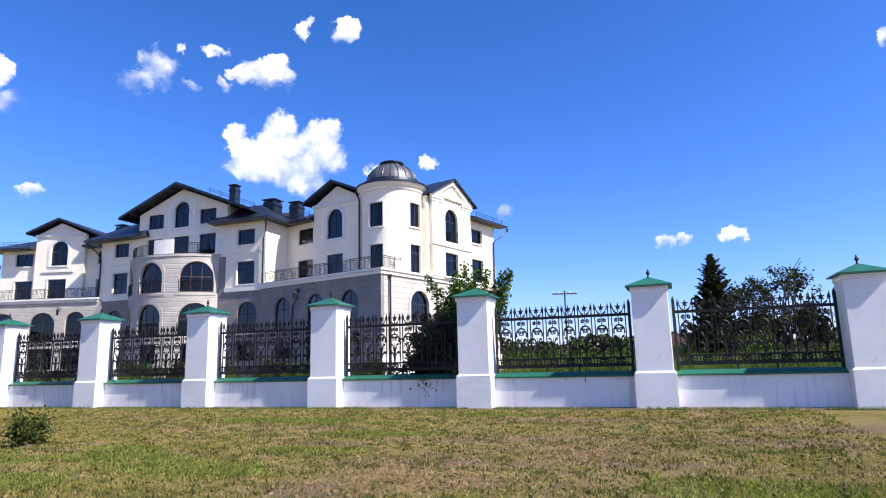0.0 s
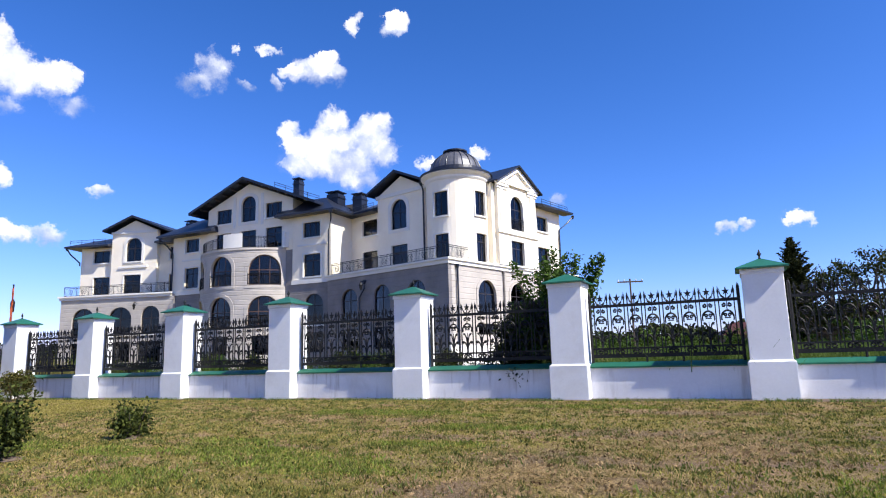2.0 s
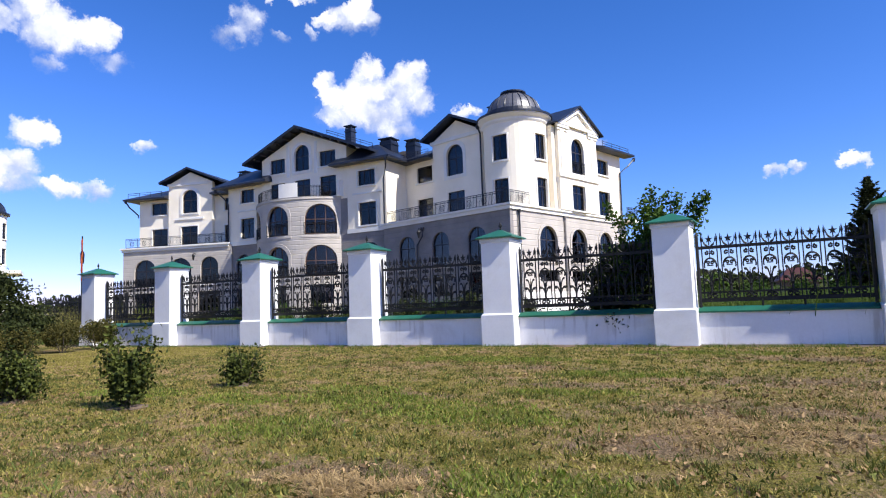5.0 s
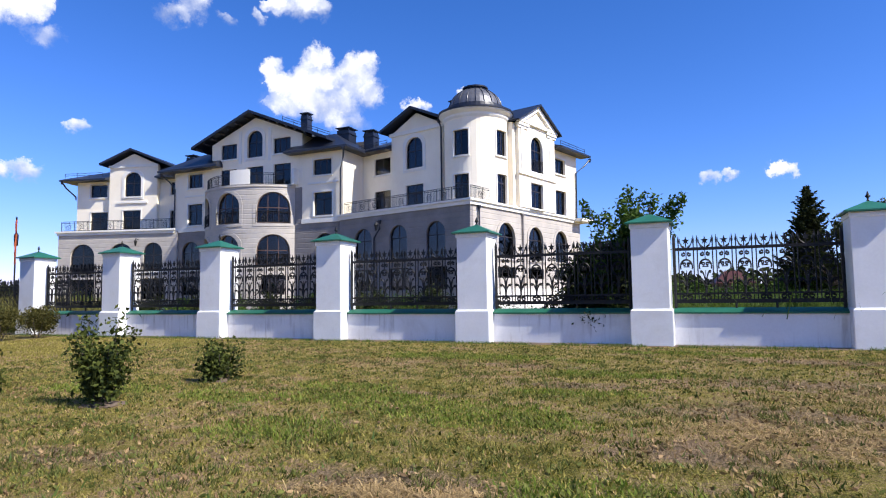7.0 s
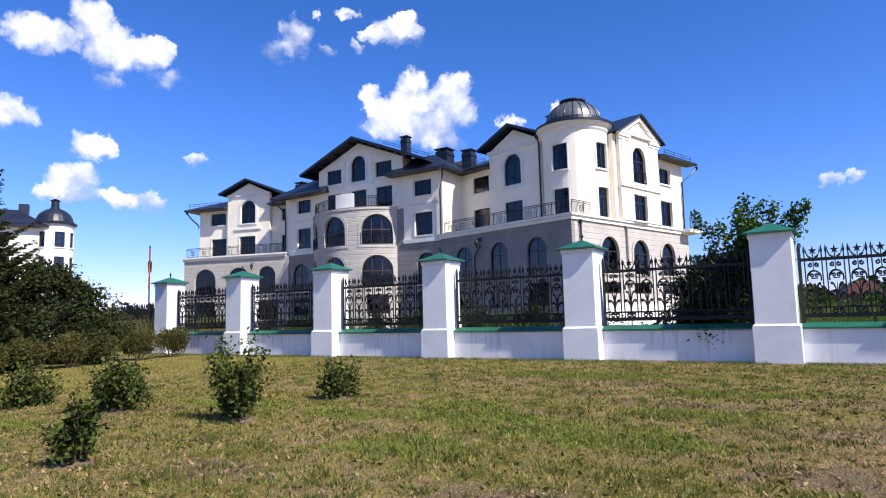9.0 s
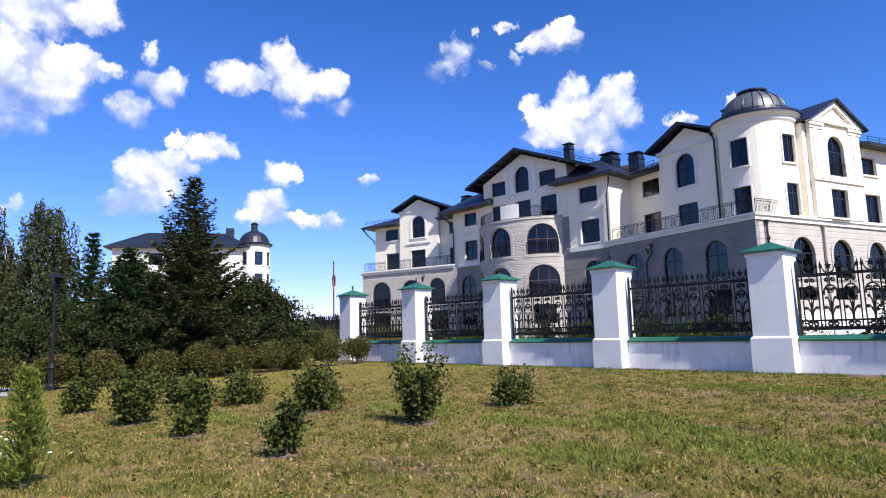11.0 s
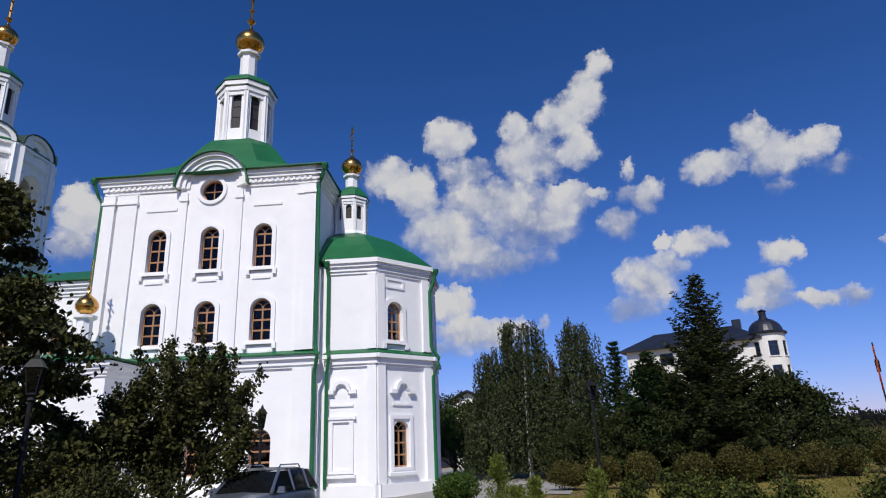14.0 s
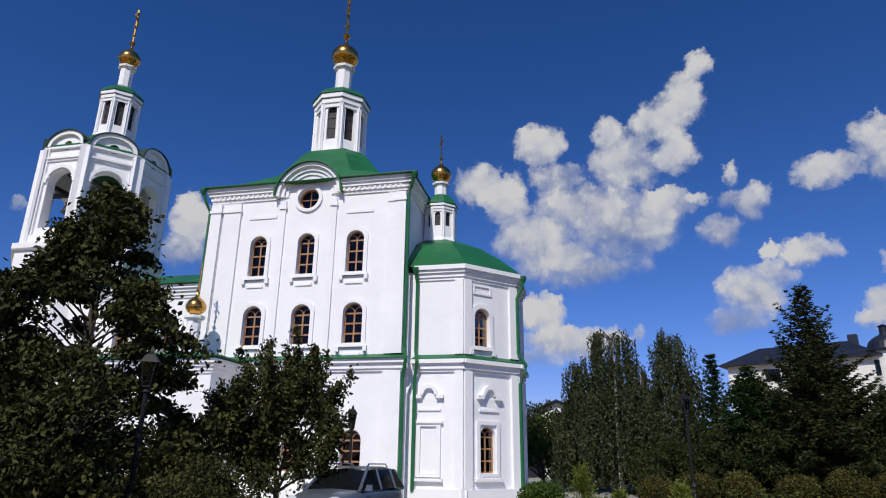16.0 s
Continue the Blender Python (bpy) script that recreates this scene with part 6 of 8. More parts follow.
def leaf_mesh(name, centres, length, width, material, parent, label="", droop=0.0, axis=None, normals=None):
    """Small folded leaves at the given centres, each a lozenge of its own."""
    n = len(centres)
    d = rng.normal(size=(n, 3)) if axis is None else axis + rng.normal(size=(n, 3)) * 0.35
    d[:, 2] -= droop
    d /= np.linalg.norm(d, axis=1)[:, None] + 1e-9
    o = rng.normal(size=(n, 3))
    s = np.cross(d, o)
    s /= np.linalg.norm(s, axis=1)[:, None] + 1e-9
    L = (length * rng.uniform(0.6, 1.35, n))[:, None]
    W = (width * rng.uniform(0.6, 1.35, n))[:, None]
    up = np.cross(s, d) * W * 0.25
    v = np.stack([centres - d * L / 2, centres + s * W / 2 + up, centres + d * L / 2, centres - s * W / 2 + up], 1).reshape(-1, 3)
    q = np.arange(n * 4).reshape(-1, 4)
    f = np.concatenate([q[:, [0, 1, 2]], q[:, [0, 2, 3]]])
    return mesh_part(name, v, f, material, parent, label)


def ball_points(n, c, r, shell=0.35, lumps=7):
    d = rng.normal(size=(n, 3))
    d /= np.linalg.norm(d, axis=1)[:, None]
    k = rng.normal(size=(lumps, 3))
    bump = 1 + 0.10 * np.sin(d @ k.T * 3.0).sum(1) / math.sqrt(lumps)
    t = (1 - shell * rng.random(n) ** 1.6) * bump
    return np.array(c) + d * np.array(r) * t[:, None]


def grow_limbs(bm, p, d, length, r, depth, tips, spread=0.55, lift=0.12):
    pts, rs = [Vector(p)], [r]
    for i in range(4):
        d = (d + Vector(rng.normal(size=3)) * 0.13 + Vector((0, 0, lift * 0.4))).normalized()
        pts.append(pts[-1] + d * length / 4)
        rs.append(r * (1 - 0.12 * (i + 1)))
    tube(bm, pts, rs, 6 if r > 0.05 else 4)
    if depth == 0:
        tips += [pts[-1], pts[2], pts[3]]
        return
    for i in range(int(rng.integers(3, 5))):
        side = Vector(rng.normal(size=3))
        nd = (d + side.normalized() * spread * rng.uniform(0.7, 1.5) + Vector((0, 0, lift))).normalized()
        grow_limbs(bm, pts[int(rng.integers(2, 5))], nd, length * rng.uniform(0.6, 0.85), r * 0.55, depth - 1, tips, spread, lift)


def broad_tree(x, y, height, crown_r, leaf_mat, label, leaves=9000, leaf=0.12, trunk_h=None, name="tree", bark=None, group="", clump=0.55, low=0.0):
    t = thing(name, label, "tree" if height > 2.5 else "shrub", group)
    bm, tips = bmesh.new(), []
    trunk_h = trunk_h or height * 0.25
    r0 = 0.028 * height
    tube(bm, [(0, 0, -0.3), (0.02, 0, 0.3), (0.05, 0.02, trunk_h)], [r0 * 1.25, r0, r0 * 0.85], 8)
    for i in range(6):
        a = i * 1.05 + rng.uniform(-0.3, 0.3)
        d = Vector((math.cos(a) * 0.8, math.sin(a) * 0.8, rng.uniform(0.4, 1.3))).normalized()
        grow_limbs(bm, (0.05, 0.02, trunk_h * rng.uniform(0.55, 1.0)), d, height * 0.30, r0 * 0.5, 2, tips)
    grow_limbs(bm, (0.05, 0.02, trunk_h), Vector((0, 0, 1)), height * 0.42, r0 * 0.7, 2, tips)
    tips = np.array([tuple(p) for p in tips])
    c = np.array((0, 0, low + (height - low) * 0.56))
    rr = np.array((crown_r, crown_r, (height - low) * 0.47))
    rel = (tips - c) / rr
    far = np.maximum(1.0, np.linalg.norm(rel, axis=1))
    tips = c + rel / far[:, None] * rr
    part("trunk", bm, bark or BARK, t)
    extra = ball_points(max(14, len(tips) // 6), c, rr, 0.5)
    seeds = np.concatenate([tips, extra])
    k = leaves // len(seeds)
    pts = np.concatenate([s + rng.normal(size=(k, 3)) * clump * np.array((1, 1, 0.7)) * crown_r * 0.16 for s in seeds])
    pts[:, 2] = np.maximum(pts[:, 2], 0.05)
    leaf_mesh("crown", pts, leaf, leaf * 0.6, leaf_mat, t, droop=0.25)
    t.matrix_basis = pose(x, y, ground_z(x, y), 0, 0, float(rng.uniform(0, 360)))
    return t


def clumpy_tree(x, y, height, crown_r, leaf_mat, label, clumps=90, leaves=40000, leaf=0.15, low=0.3, peak=0.8, size=0.42, name="tree"):
    """A tree whose leaves stand in separate clumps at the ends of its limbs; widest low down, pointed above."""
    t = thing(name, label, "tree")
    bm, cs = bmesh.new(), []
    r0 = 0.02 * height
    tube(bm, [(0, 0, -0.3), (0.05, 0, height * 0.3), (-0.04, 0.05, height * 0.6), (0, 0, height * 0.93)], [r0 * 1.3, r0, r0 * 0.6, 0.015], 8)
    for i in range(clumps):
        f = (i + rng.random()) / clumps
        R = crown_r * min(1.0, (1.0 - f) / 0.75) ** peak * min(1.0, 0.55 + f * 3)
        a, q = rng.uniform(0, 2 * math.pi), math.sqrt(rng.uniform(0.2, 1.25))
        c = Vector((R * q * math.cos(a), R * q * math.sin(a), low + (height - low) * f ** 0.92))
        root = Vector((0, 0, max(0.2, c.z - 0.55 * R * q - 0.3)))
        tube(bm, [root, root.lerp(c, 0.5) + Vector((0, 0, 0.1)), c], [0.035, 0.022, 0.006], 4)
        k = int(leaves / clumps * rng.uniform(0.6, 1.4))
        sz = size * rng.uniform(0.6, 1.3)
        p = rng.normal(size=(k, 3)) * sz * np.array((1, 1, 0.55))
        p[:, 2] -= 0.30 * np.hypot(p[:, 0], p[:, 1])
        cs.append(np.array(c) + p)
    part("trunk", bm, BARK, t)
    pts = np.concatenate(cs)
    pts[:, 2] = np.maximum(pts[:, 2], 0.05)
    leaf_mesh("crown", pts, leaf, leaf * 0.62, leaf_mat, t, droop=0.35)
    t.matrix_basis = pose(x, y, ground_z(x, y), 0, 0, float(rng.uniform(0, 360)))
    return t


def whip_tree(x, y, height, crown_r, leaf_mat, label, whips=40, leaves=12000, leaf=0.12, name="apple_tree", spread=0.13):
    """A small open tree: long leafy shoots that rise from a few bent limbs."""
    t = thing(name, label, "tree")
    bm, cs = bmesh.new(), []
    tube(bm, [(0, 0, -0.3), (0.05, 0.03, height * 0.08), (0, 0, height * 0.16)], [0.11, 0.085, 0.07], 8)
    ends = []
    for i in range(7):
        a = i * 0.9 + rng.uniform(-0.3, 0.3)
        R = crown_r * rng.uniform(0.45, 0.95)
        z1 = height * rng.uniform(0.16, 0.60)
        pts = [Vector((0, 0, height * 0.14)), Vector((R * 0.5 * math.cos(a), R * 0.5 * math.sin(a), z1 * 0.82)), Vector((R * math.cos(a + 0.2), R * math.sin(a + 0.2), z1))]
        tube(bm, pts, [0.05, 0.035, 0.018], 5)
        ends.append(pts)
    for i in range(whips):
        pts = ends[i % 7]
        p = pts[1].lerp(pts[2], rng.uniform(-0.3, 1.0))
        L = height * rng.uniform(0.16, 0.40)
        d = Vector((p.x * 0.25 / crown_r + rng.normal() * 0.28, p.y * 0.25 / crown_r + rng.normal() * 0.28, 1.0)).normalized()
        bow = Vector(rng.normal(size=3)) * 0.12
        line = [p, p + d * L * 0.5 + bow, p + d * L]
        tube(bm, line, [0.016, 0.010, 0.004], 4)
        k = int(leaves / whips * rng.uniform(0.6, 1.4))
        s = rng.random(k)[:, None] ** 0.8
        base = (1 - s) ** 2 * np.array(line[0]) + 2 * s * (1 - s) * np.array(line[1]) + s ** 2 * np.array(line[2])
        cs.append(base + rng.normal(size=(k, 3)) * spread * (1.25 - 0.8 * s))
    part("trunk", bm, BARK, t)
    leaf_mesh("crown", np.concatenate(cs), leaf, leaf * 0.6, leaf_mat, t, droop=0.3)
    t.matrix_basis = pose(x, y, ground_z(x, y), 0, 0, float(rng.uniform(0, 360)))
    return t


def conifer(x, y, height, radius, mat, label, name="spruce", levels=None, needle=0.2):
    t = thing(name, label, "tree")
    bm = bmesh.new()
    tube(bm, [(0, 0, -0.3), (0, 0, height * 0.5), (0, 0, height * 0.99)], [0.02 * height, 0.012 * height, 0.006], 8)
    levels = levels or int(height * 3.6)
    cs, ax = [], []
    lobes = rng.uniform(0, 6.28, 3)
    for i in range(levels):
        f = i / levels
        R = radius * (1 - f) ** 0.9 + 0.06
        nb = int(5 + 6 * (1 - f))
        for b in range(nb):
            z = height * (0.04 + 0.94 * f) + rng.uniform(-0.25, 0.25) * (1 - f)
            a = 2 * math.pi * (b + rng.random()) / nb
            L = R * rng.uniform(0.45, 1.05) * (1 + 0.16 * math.sin(2 * a + lobes[0]) + 0.12 * math.sin(3 * a + lobes[1] + 5 * f))
            dz = -0.38 + 0.85 * f + rng.uniform(-0.14, 0.14)
            pts = [Vector((0, 0, z))]
            for q in (0.35, 0.7, 1.0):
                pts.append(Vector((L * q * math.cos(a), L * q * math.sin(a), z + L * (dz * q + 0.34 * q * q))))
            tube(bm, pts, [0.012 + 0.010 * R, 0.012, 0.009, 0.004], 4)
            side = np.array((-math.sin(a), math.cos(a), 0))
            out = np.array((math.cos(a), math.sin(a), 0.2))
            # side twigs along the branch, each clothed with needles
            for q in np.linspace(0.15, 1.0, max(4, int(L * 7))):
                p0 = np.array((L * q * math.cos(a), L * q * math.sin(a), z + L * (dz * q + 0.34 * q * q)))
                for g in (-1, 1):
                    tl = (0.10 + 0.30 * L * (1.05 - q)) * rng.uniform(0.5, 1.2)
                    d = out * 0.75 + side * g * 0.9 + np.array((0, 0, rng.uniform(-0.35, 0.15)))
                    k = max(4, int(tl / needle * 7))
                    cs.append(p0 + d * (tl * rng.random(k))[:, None] + rng.normal(size=(k, 3)) * 0.03)
                    ax.append(np.repeat(d[None], k, 0))
    part("trunk", bm, BARK, t)
    leaf_mesh("needles", np.concatenate(cs), needle, needle * 0.30, mat, t, axis=np.concatenate(ax))
    t.matrix_basis = pose(x, y, ground_z(x, y), 0, 0, float(rng.uniform(0, 360)))
    return t


def weeping_birch(x, y, height, radius, label):
    t = thing("weeping_birch", label, "tree", "weeping birches")
    bm, tips = bmesh.new(), []
    tube(bm, [(0, 0, -0.3), (0.1, 0, height * 0.4), (0.0, 0.1, height * 0.93)], [0.12, 0.085, 0.02], 8)
    limbs, strands = bmesh.new(), []
    for i in range(66):
        z = height * rng.uniform(0.20, 0.97)
        a = rng.uniform(0, 2 * math.pi)
        R = radius * rng.uniform(0.35, 1.0) * (1.15 - 0.75 * (z / height))
        rise = rng.uniform(0.3, 0.9)
        pts = [Vector((0, 0, z)), Vector((R * 0.5 * math.cos(a), R * 0.5 * math.sin(a), z + rise * 0.7)), Vector((R * math.cos(a), R * math.sin(a), z + rise * 0.4))]
        tube(limbs, pts, [0.03, 0.02, 0.008], 4)
        for k in range(9):
            q = rng.uniform(0.2, 1.05)
            p = pts[1].lerp(pts[2], q) + Vector(rng.normal(size=3)) * 0.16
            strands.append((p, rng.uniform(1.0, 3.6)))
    cs = []
    for p, L in strands:
        L = min(L, p.z - 0.4)
        m = int(L * 16)
        s = np.linspace(0, 1, m)
        sway = rng.normal(size=2) * 0.22
        cs.append(np.stack([p.x + sway[0] * s ** 2 + rng.normal(size=m) * 0.05, p.y + sway[1] * s ** 2 + rng.normal(size=m) * 0.05, p.z - L * s], 1))
    part("trunk", bm, BIRCH, t, "white birch trunk")
    part("branchwork", limbs, BARK, t)
    leaf_mesh("crown", np.concatenate(cs), 0.17, 0.09, LEAF_BIRCH, t, droop=1.4)
    t.matrix_basis = pose(x, y, ground_z(x, y), 0, 0, float(rng.uniform(0, 360)))
    return t


def clipped_shrub(x, y, w, h, mat, label, group, leaves=5200):
    t = thing("hedge_shrub", label, "shrub", group)
    bm, tips = bmesh.new(), []
    for i in range(6):
        a = i * 1.05
        tube(bm, [(0.05 * math.cos(a), 0.05 * math.sin(a), -0.1), (0.3 * w * math.cos(a), 0.3 * w * math.sin(a), h * 0.6)], [0.02, 0.008], 4)
    part("woody_stem", bm, BARK, t)
    lobes = [(0, 0, h * 0.5, w * 0.5, h * 0.47)] + [(w * 0.24 * math.cos(a), w * 0.24 * math.sin(a), h * rng.uniform(0.42, 0.66), w * rng.uniform(0.26, 0.36), h * rng.uniform(0.26, 0.36)) for a in rng.uniform(0, 6.28, 6)]
    pts = np.concatenate([ball_points(leaves // 5, c[:3], (c[3], c[3], c[4]), 0.55, 5) for c in lobes])
    pts[:, 2] = np.maximum(pts[:, 2], 0.03)
    leaf_mesh("foliage", pts, 0.075, 0.048, mat, t)
    t.matrix_basis = pose(x, y, ground_z(x, y), 0, 0, float(rng.uniform(0, 360)))
    return t


def rose_shrub(x, y, w, h, mat=None, label="leafy green garden shrub with bare earth round it", leaves=1500, leaf=0.09):
    t = thing("garden_shrub", label, "shrub", "garden shrubs on the lawn")
    bm = bmesh.new()
    cs = []
    for i in range(int(9 + 10 * w)):
        a = rng.uniform(0, 2 * math.pi)
        r = w * 0.5 * math.sqrt(rng.uniform(0.05, 1.0))
        z = h * rng.uniform(0.38, 1.08) * (1.05 - 0.30 * (2 * r / w) ** 2)
        p0, p1, p2 = Vector((0.07 * math.cos(a), 0.07 * math.sin(a), -0.05)), Vector((r * 0.6 * math.cos(a), r * 0.6 * math.sin(a), z * 0.55)), Vector((r * math.cos(a), r * math.sin(a), z))
        tube(bm, [p0, p1, p2], [0.012, 0.009, 0.004], 4)
        k = int(leaves / (9 + 10 * w))
        s = rng.uniform(0.30, 1.03, k)[:, None]
        base = (1 - s) ** 2 * np.array(p0) + 2 * s * (1 - s) * np.array(p1) + s ** 2 * np.array(p2)
        cs.append(base + rng.normal(size=(k, 3)) * 0.065 * (0.6 + w))
    part("woody_stem", bm, BARK, t)
    pts = np.concatenate(cs)
    pts[:, 2] = np.maximum(pts[:, 2], 0.02)
    leaf_mesh("leaves", pts, leaf, leaf * 0.62, mat or LEAF_ROSE, t, droop=0.1)
    bm = bmesh.new()
    ring = [bm.verts.new(((0.22 * w + 0.14) * math.cos(a) * rng.uniform(0.8, 1.2), (0.22 * w + 0.14) * math.sin(a) * rng.uniform(0.8, 1.2), 0.0)) for a in np.linspace(0, 2 * math.pi, 15)[:-1]]
    top = bm.verts.new((0, 0, 0.055))
    for i in range(14):
        bm.faces.new((ring[i], ring[(i + 1) % 14], top))
    part("soil_mound", bm, SOIL, t, "bare brown earth")
    t.matrix_basis = pose(x, y, ground_z(x, y) + 0.004, 0, 0, float(rng.uniform(0, 360)))
    return t


def young_conifer(x, y, w, h):
    t = thing("young_conifer", "yellow-green young upright conifer on the lawn", "shrub", "young conifers on the lawn")
    bm = bmesh.new()
    tube(bm, [(0, 0, -0.1), (0.01, 0, h * 0.5), (0, 0, h * 0.97)], [0.022, 0.014, 0.004], 6)
    part("trunk", bm, BARK, t)
    sprays = 130
    z = h * rng.uniform(0.05, 0.92, sprays)
    a = rng.uniform(0, 2 * math.pi, sprays)
    reach = w * 0.62 * (1.04 - z / h) ** 0.75 * rng.uniform(0.55, 1.15, sprays) + 0.02
    cs, ax = [], []
    for zz, aa, rr in zip(z, a, reach):
        q = rng.random(34)[:, None]
        tip = np.array((rr * math.cos(aa), rr * math.sin(aa), rr * 0.9 + 0.05))
        cs.append(np.array((0, 0, zz)) + tip * q + rng.normal(size=(34, 3)) * 0.022)
        ax.append(np.repeat(tip[None] / np.linalg.norm(tip), 34, 0))
    leaf_mesh("foliage", np.concatenate(cs), 0.055, 0.022, LEAF_YELLOW, t, axis=np.concatenate(ax))
    t.matrix_basis = pose(x, y, ground_z(x, y))


for x, y, w_, h_ in ((-0.85, -11.7, 0.85, 1.25), (-1.1, -9.0, 0.8, 0.75), (-3.9, -11.9, 0.95, 0.95), (-4.8, -11.4, 0.7, 0.7), (-0.25, -14.55, 0.45, 0.85), (-6.6, -12.2, 1.0, 0.75), (-3.0, -14.7, 0.6, 0.9),
                     (-5.4, -14.9, 1.0, 1.0), (-8.4, -15.1, 0.8, 0.9), (-8.4, -12.9, 0.9, 0.7)):
    rose_shrub(x, y, w_, h_, leaves=int(450 + 1900 * w_ * h_), leaf=0.085)
for x, y, w_, h_ in ((-7.2, -18.3, 0.7, 1.5), (-4.9, -17.75, 0.55, 1.1), (-5.6, -16.5, 0.32, 0.95), (-1.0, -17.35, 0.5, 1.35), (-6.2, -18.0, 0.8, 0.8)):
    young_conifer(x, y, w_, h_)
for x, y, w_, h_ in ((-17.9, -1.3, 1.35, 1.42), (-17.7, -2.9, 1.45, 1.35), (-17.4, -4.5, 1.15, 1.15), (-17.1, -6.0, 1.4, 1.38), (-16.8, -7.6, 1.2, 1.25), (-16.6, -9.1, 1.45, 1.4), (-16.7, -10.75, 1.4, 1.3),
                     (-17.3, -12.3, 1.35, 1.4), (-18.0, -13.8, 1.4, 1.3), (-18.4, -15.1, 1.5, 1.2)):
    clipped_shrub(x, y, w_ * 1.0, h_, LEAF_HEDGE, "rounded clipped shrub with bronze-green leaves in a row", "hedge row of clipped shrubs")
clipped_shrub(-11.6, -19.3, 1.25, 1.15, LEAF_MID, "round clipped green shrub beside the paving", "", 5200)

whip_tree(4.75, 2.3, 6.1, 1.35, LEAF_MID, "green elder bush growing against the fence", 60, 20000, 0.14, "elder_bush", 0.17)
clumpy_tree(4.2, 2.3, 3.0, 1.5, LEAF_DARK, "dark dense shrub at the foot of the elder", 60, 17000, 0.12, 0.1, 0.5, 0.24, "shrub")
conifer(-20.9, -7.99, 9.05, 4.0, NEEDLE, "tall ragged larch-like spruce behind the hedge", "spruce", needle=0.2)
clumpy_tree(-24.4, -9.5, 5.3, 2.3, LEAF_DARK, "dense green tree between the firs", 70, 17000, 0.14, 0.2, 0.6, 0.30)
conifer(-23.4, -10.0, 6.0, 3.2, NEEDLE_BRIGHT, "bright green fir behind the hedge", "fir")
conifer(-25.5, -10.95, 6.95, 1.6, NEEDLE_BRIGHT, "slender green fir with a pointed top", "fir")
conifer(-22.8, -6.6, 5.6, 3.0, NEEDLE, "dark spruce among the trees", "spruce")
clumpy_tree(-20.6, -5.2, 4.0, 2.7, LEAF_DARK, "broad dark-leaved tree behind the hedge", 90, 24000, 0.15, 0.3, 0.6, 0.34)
weeping_birch(-30.3, -17.0, 7.2, 2.7, "weeping silver birch with hanging grey-green branches")
weeping_birch(-28.0, -12.4, 8.3, 2.9, "weeping silver birch with hanging grey-green branches")
weeping_birch(-28.4, -15.4, 8.8, 3.0, "weeping silver birch with hanging grey-green branches")
weeping_birch(-30.5, -13.6, 7.0, 2.2, "weeping silver birch with hanging grey-green branches")
broad_tree(-33.0, -16.8, 5.4, 2.6, LEAF_DARK, "dark shrubby tree by the church path", 9000, 0.16, 0.6, low=0.2)
broad_tree(-35.0, -18.8, 5.0, 2.4, LEAF_MID, "green shrubby tree behind the church", 8000, 0.16, 0.6, low=0.2)
broad_tree(-26.5, -10.0, 3.6, 2.4, LEAF_DARK, "low dark tree among the birches", 8000, 0.15, 0.4, low=0.2)
broad_tree(-24.8, -13.6, 3.0, 2.0, LEAF_DARK, "low dark bush under the birches", 7000, 0.14, 0.4, low=0.1)
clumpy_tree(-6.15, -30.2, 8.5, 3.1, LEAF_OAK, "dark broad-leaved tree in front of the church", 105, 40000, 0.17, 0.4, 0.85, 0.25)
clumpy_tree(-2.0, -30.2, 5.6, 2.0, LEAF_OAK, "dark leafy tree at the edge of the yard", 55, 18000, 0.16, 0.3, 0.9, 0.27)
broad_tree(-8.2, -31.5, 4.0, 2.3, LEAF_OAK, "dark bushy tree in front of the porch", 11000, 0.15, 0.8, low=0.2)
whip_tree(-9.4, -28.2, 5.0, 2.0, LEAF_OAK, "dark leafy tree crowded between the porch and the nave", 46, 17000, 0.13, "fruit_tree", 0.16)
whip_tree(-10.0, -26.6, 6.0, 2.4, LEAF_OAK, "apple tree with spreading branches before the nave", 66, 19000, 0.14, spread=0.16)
broad_tree(-5.2, -26.9, 1.9, 1.7, LEAF_HEDGE, "low brownish shrub beside the parked car", 15000, 0.08, 0.3, "bush", low=0.0)
broad_tree(-3.0, -24.8, 2.0, 1.35, LEAF_OAK, "low olive-green bush at the edge of the yard", 16000, 0.07, 0.25, "bush", low=0.0)
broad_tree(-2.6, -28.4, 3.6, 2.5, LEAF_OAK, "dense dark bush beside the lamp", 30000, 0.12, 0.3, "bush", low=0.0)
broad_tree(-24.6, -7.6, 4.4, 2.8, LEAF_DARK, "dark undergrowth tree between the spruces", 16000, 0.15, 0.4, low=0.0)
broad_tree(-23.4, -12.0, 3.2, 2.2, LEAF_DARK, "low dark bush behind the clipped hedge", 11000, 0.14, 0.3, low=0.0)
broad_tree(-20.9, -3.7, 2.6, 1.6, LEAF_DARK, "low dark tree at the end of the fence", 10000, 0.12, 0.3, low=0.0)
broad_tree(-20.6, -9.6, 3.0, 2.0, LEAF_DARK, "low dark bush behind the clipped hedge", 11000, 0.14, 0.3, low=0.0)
conifer(15.8, 50.0, 12.0, 4.4, NEEDLE, "tall dark spruce on the meadow", "spruce", needle=0.4)
broad_tree(21.0, 42.0, 9.0, 3.2, LEAF_DARK, "tall ragged deciduous tree on the meadow", 9000, 0.26, 1.2, low=0.5)
broad_tree(18.2, 44.0, 8.0, 2.6, LEAF_DARK, "ragged deciduous tree beside the spruce", 7000, 0.26, 1.0, low=0.3)
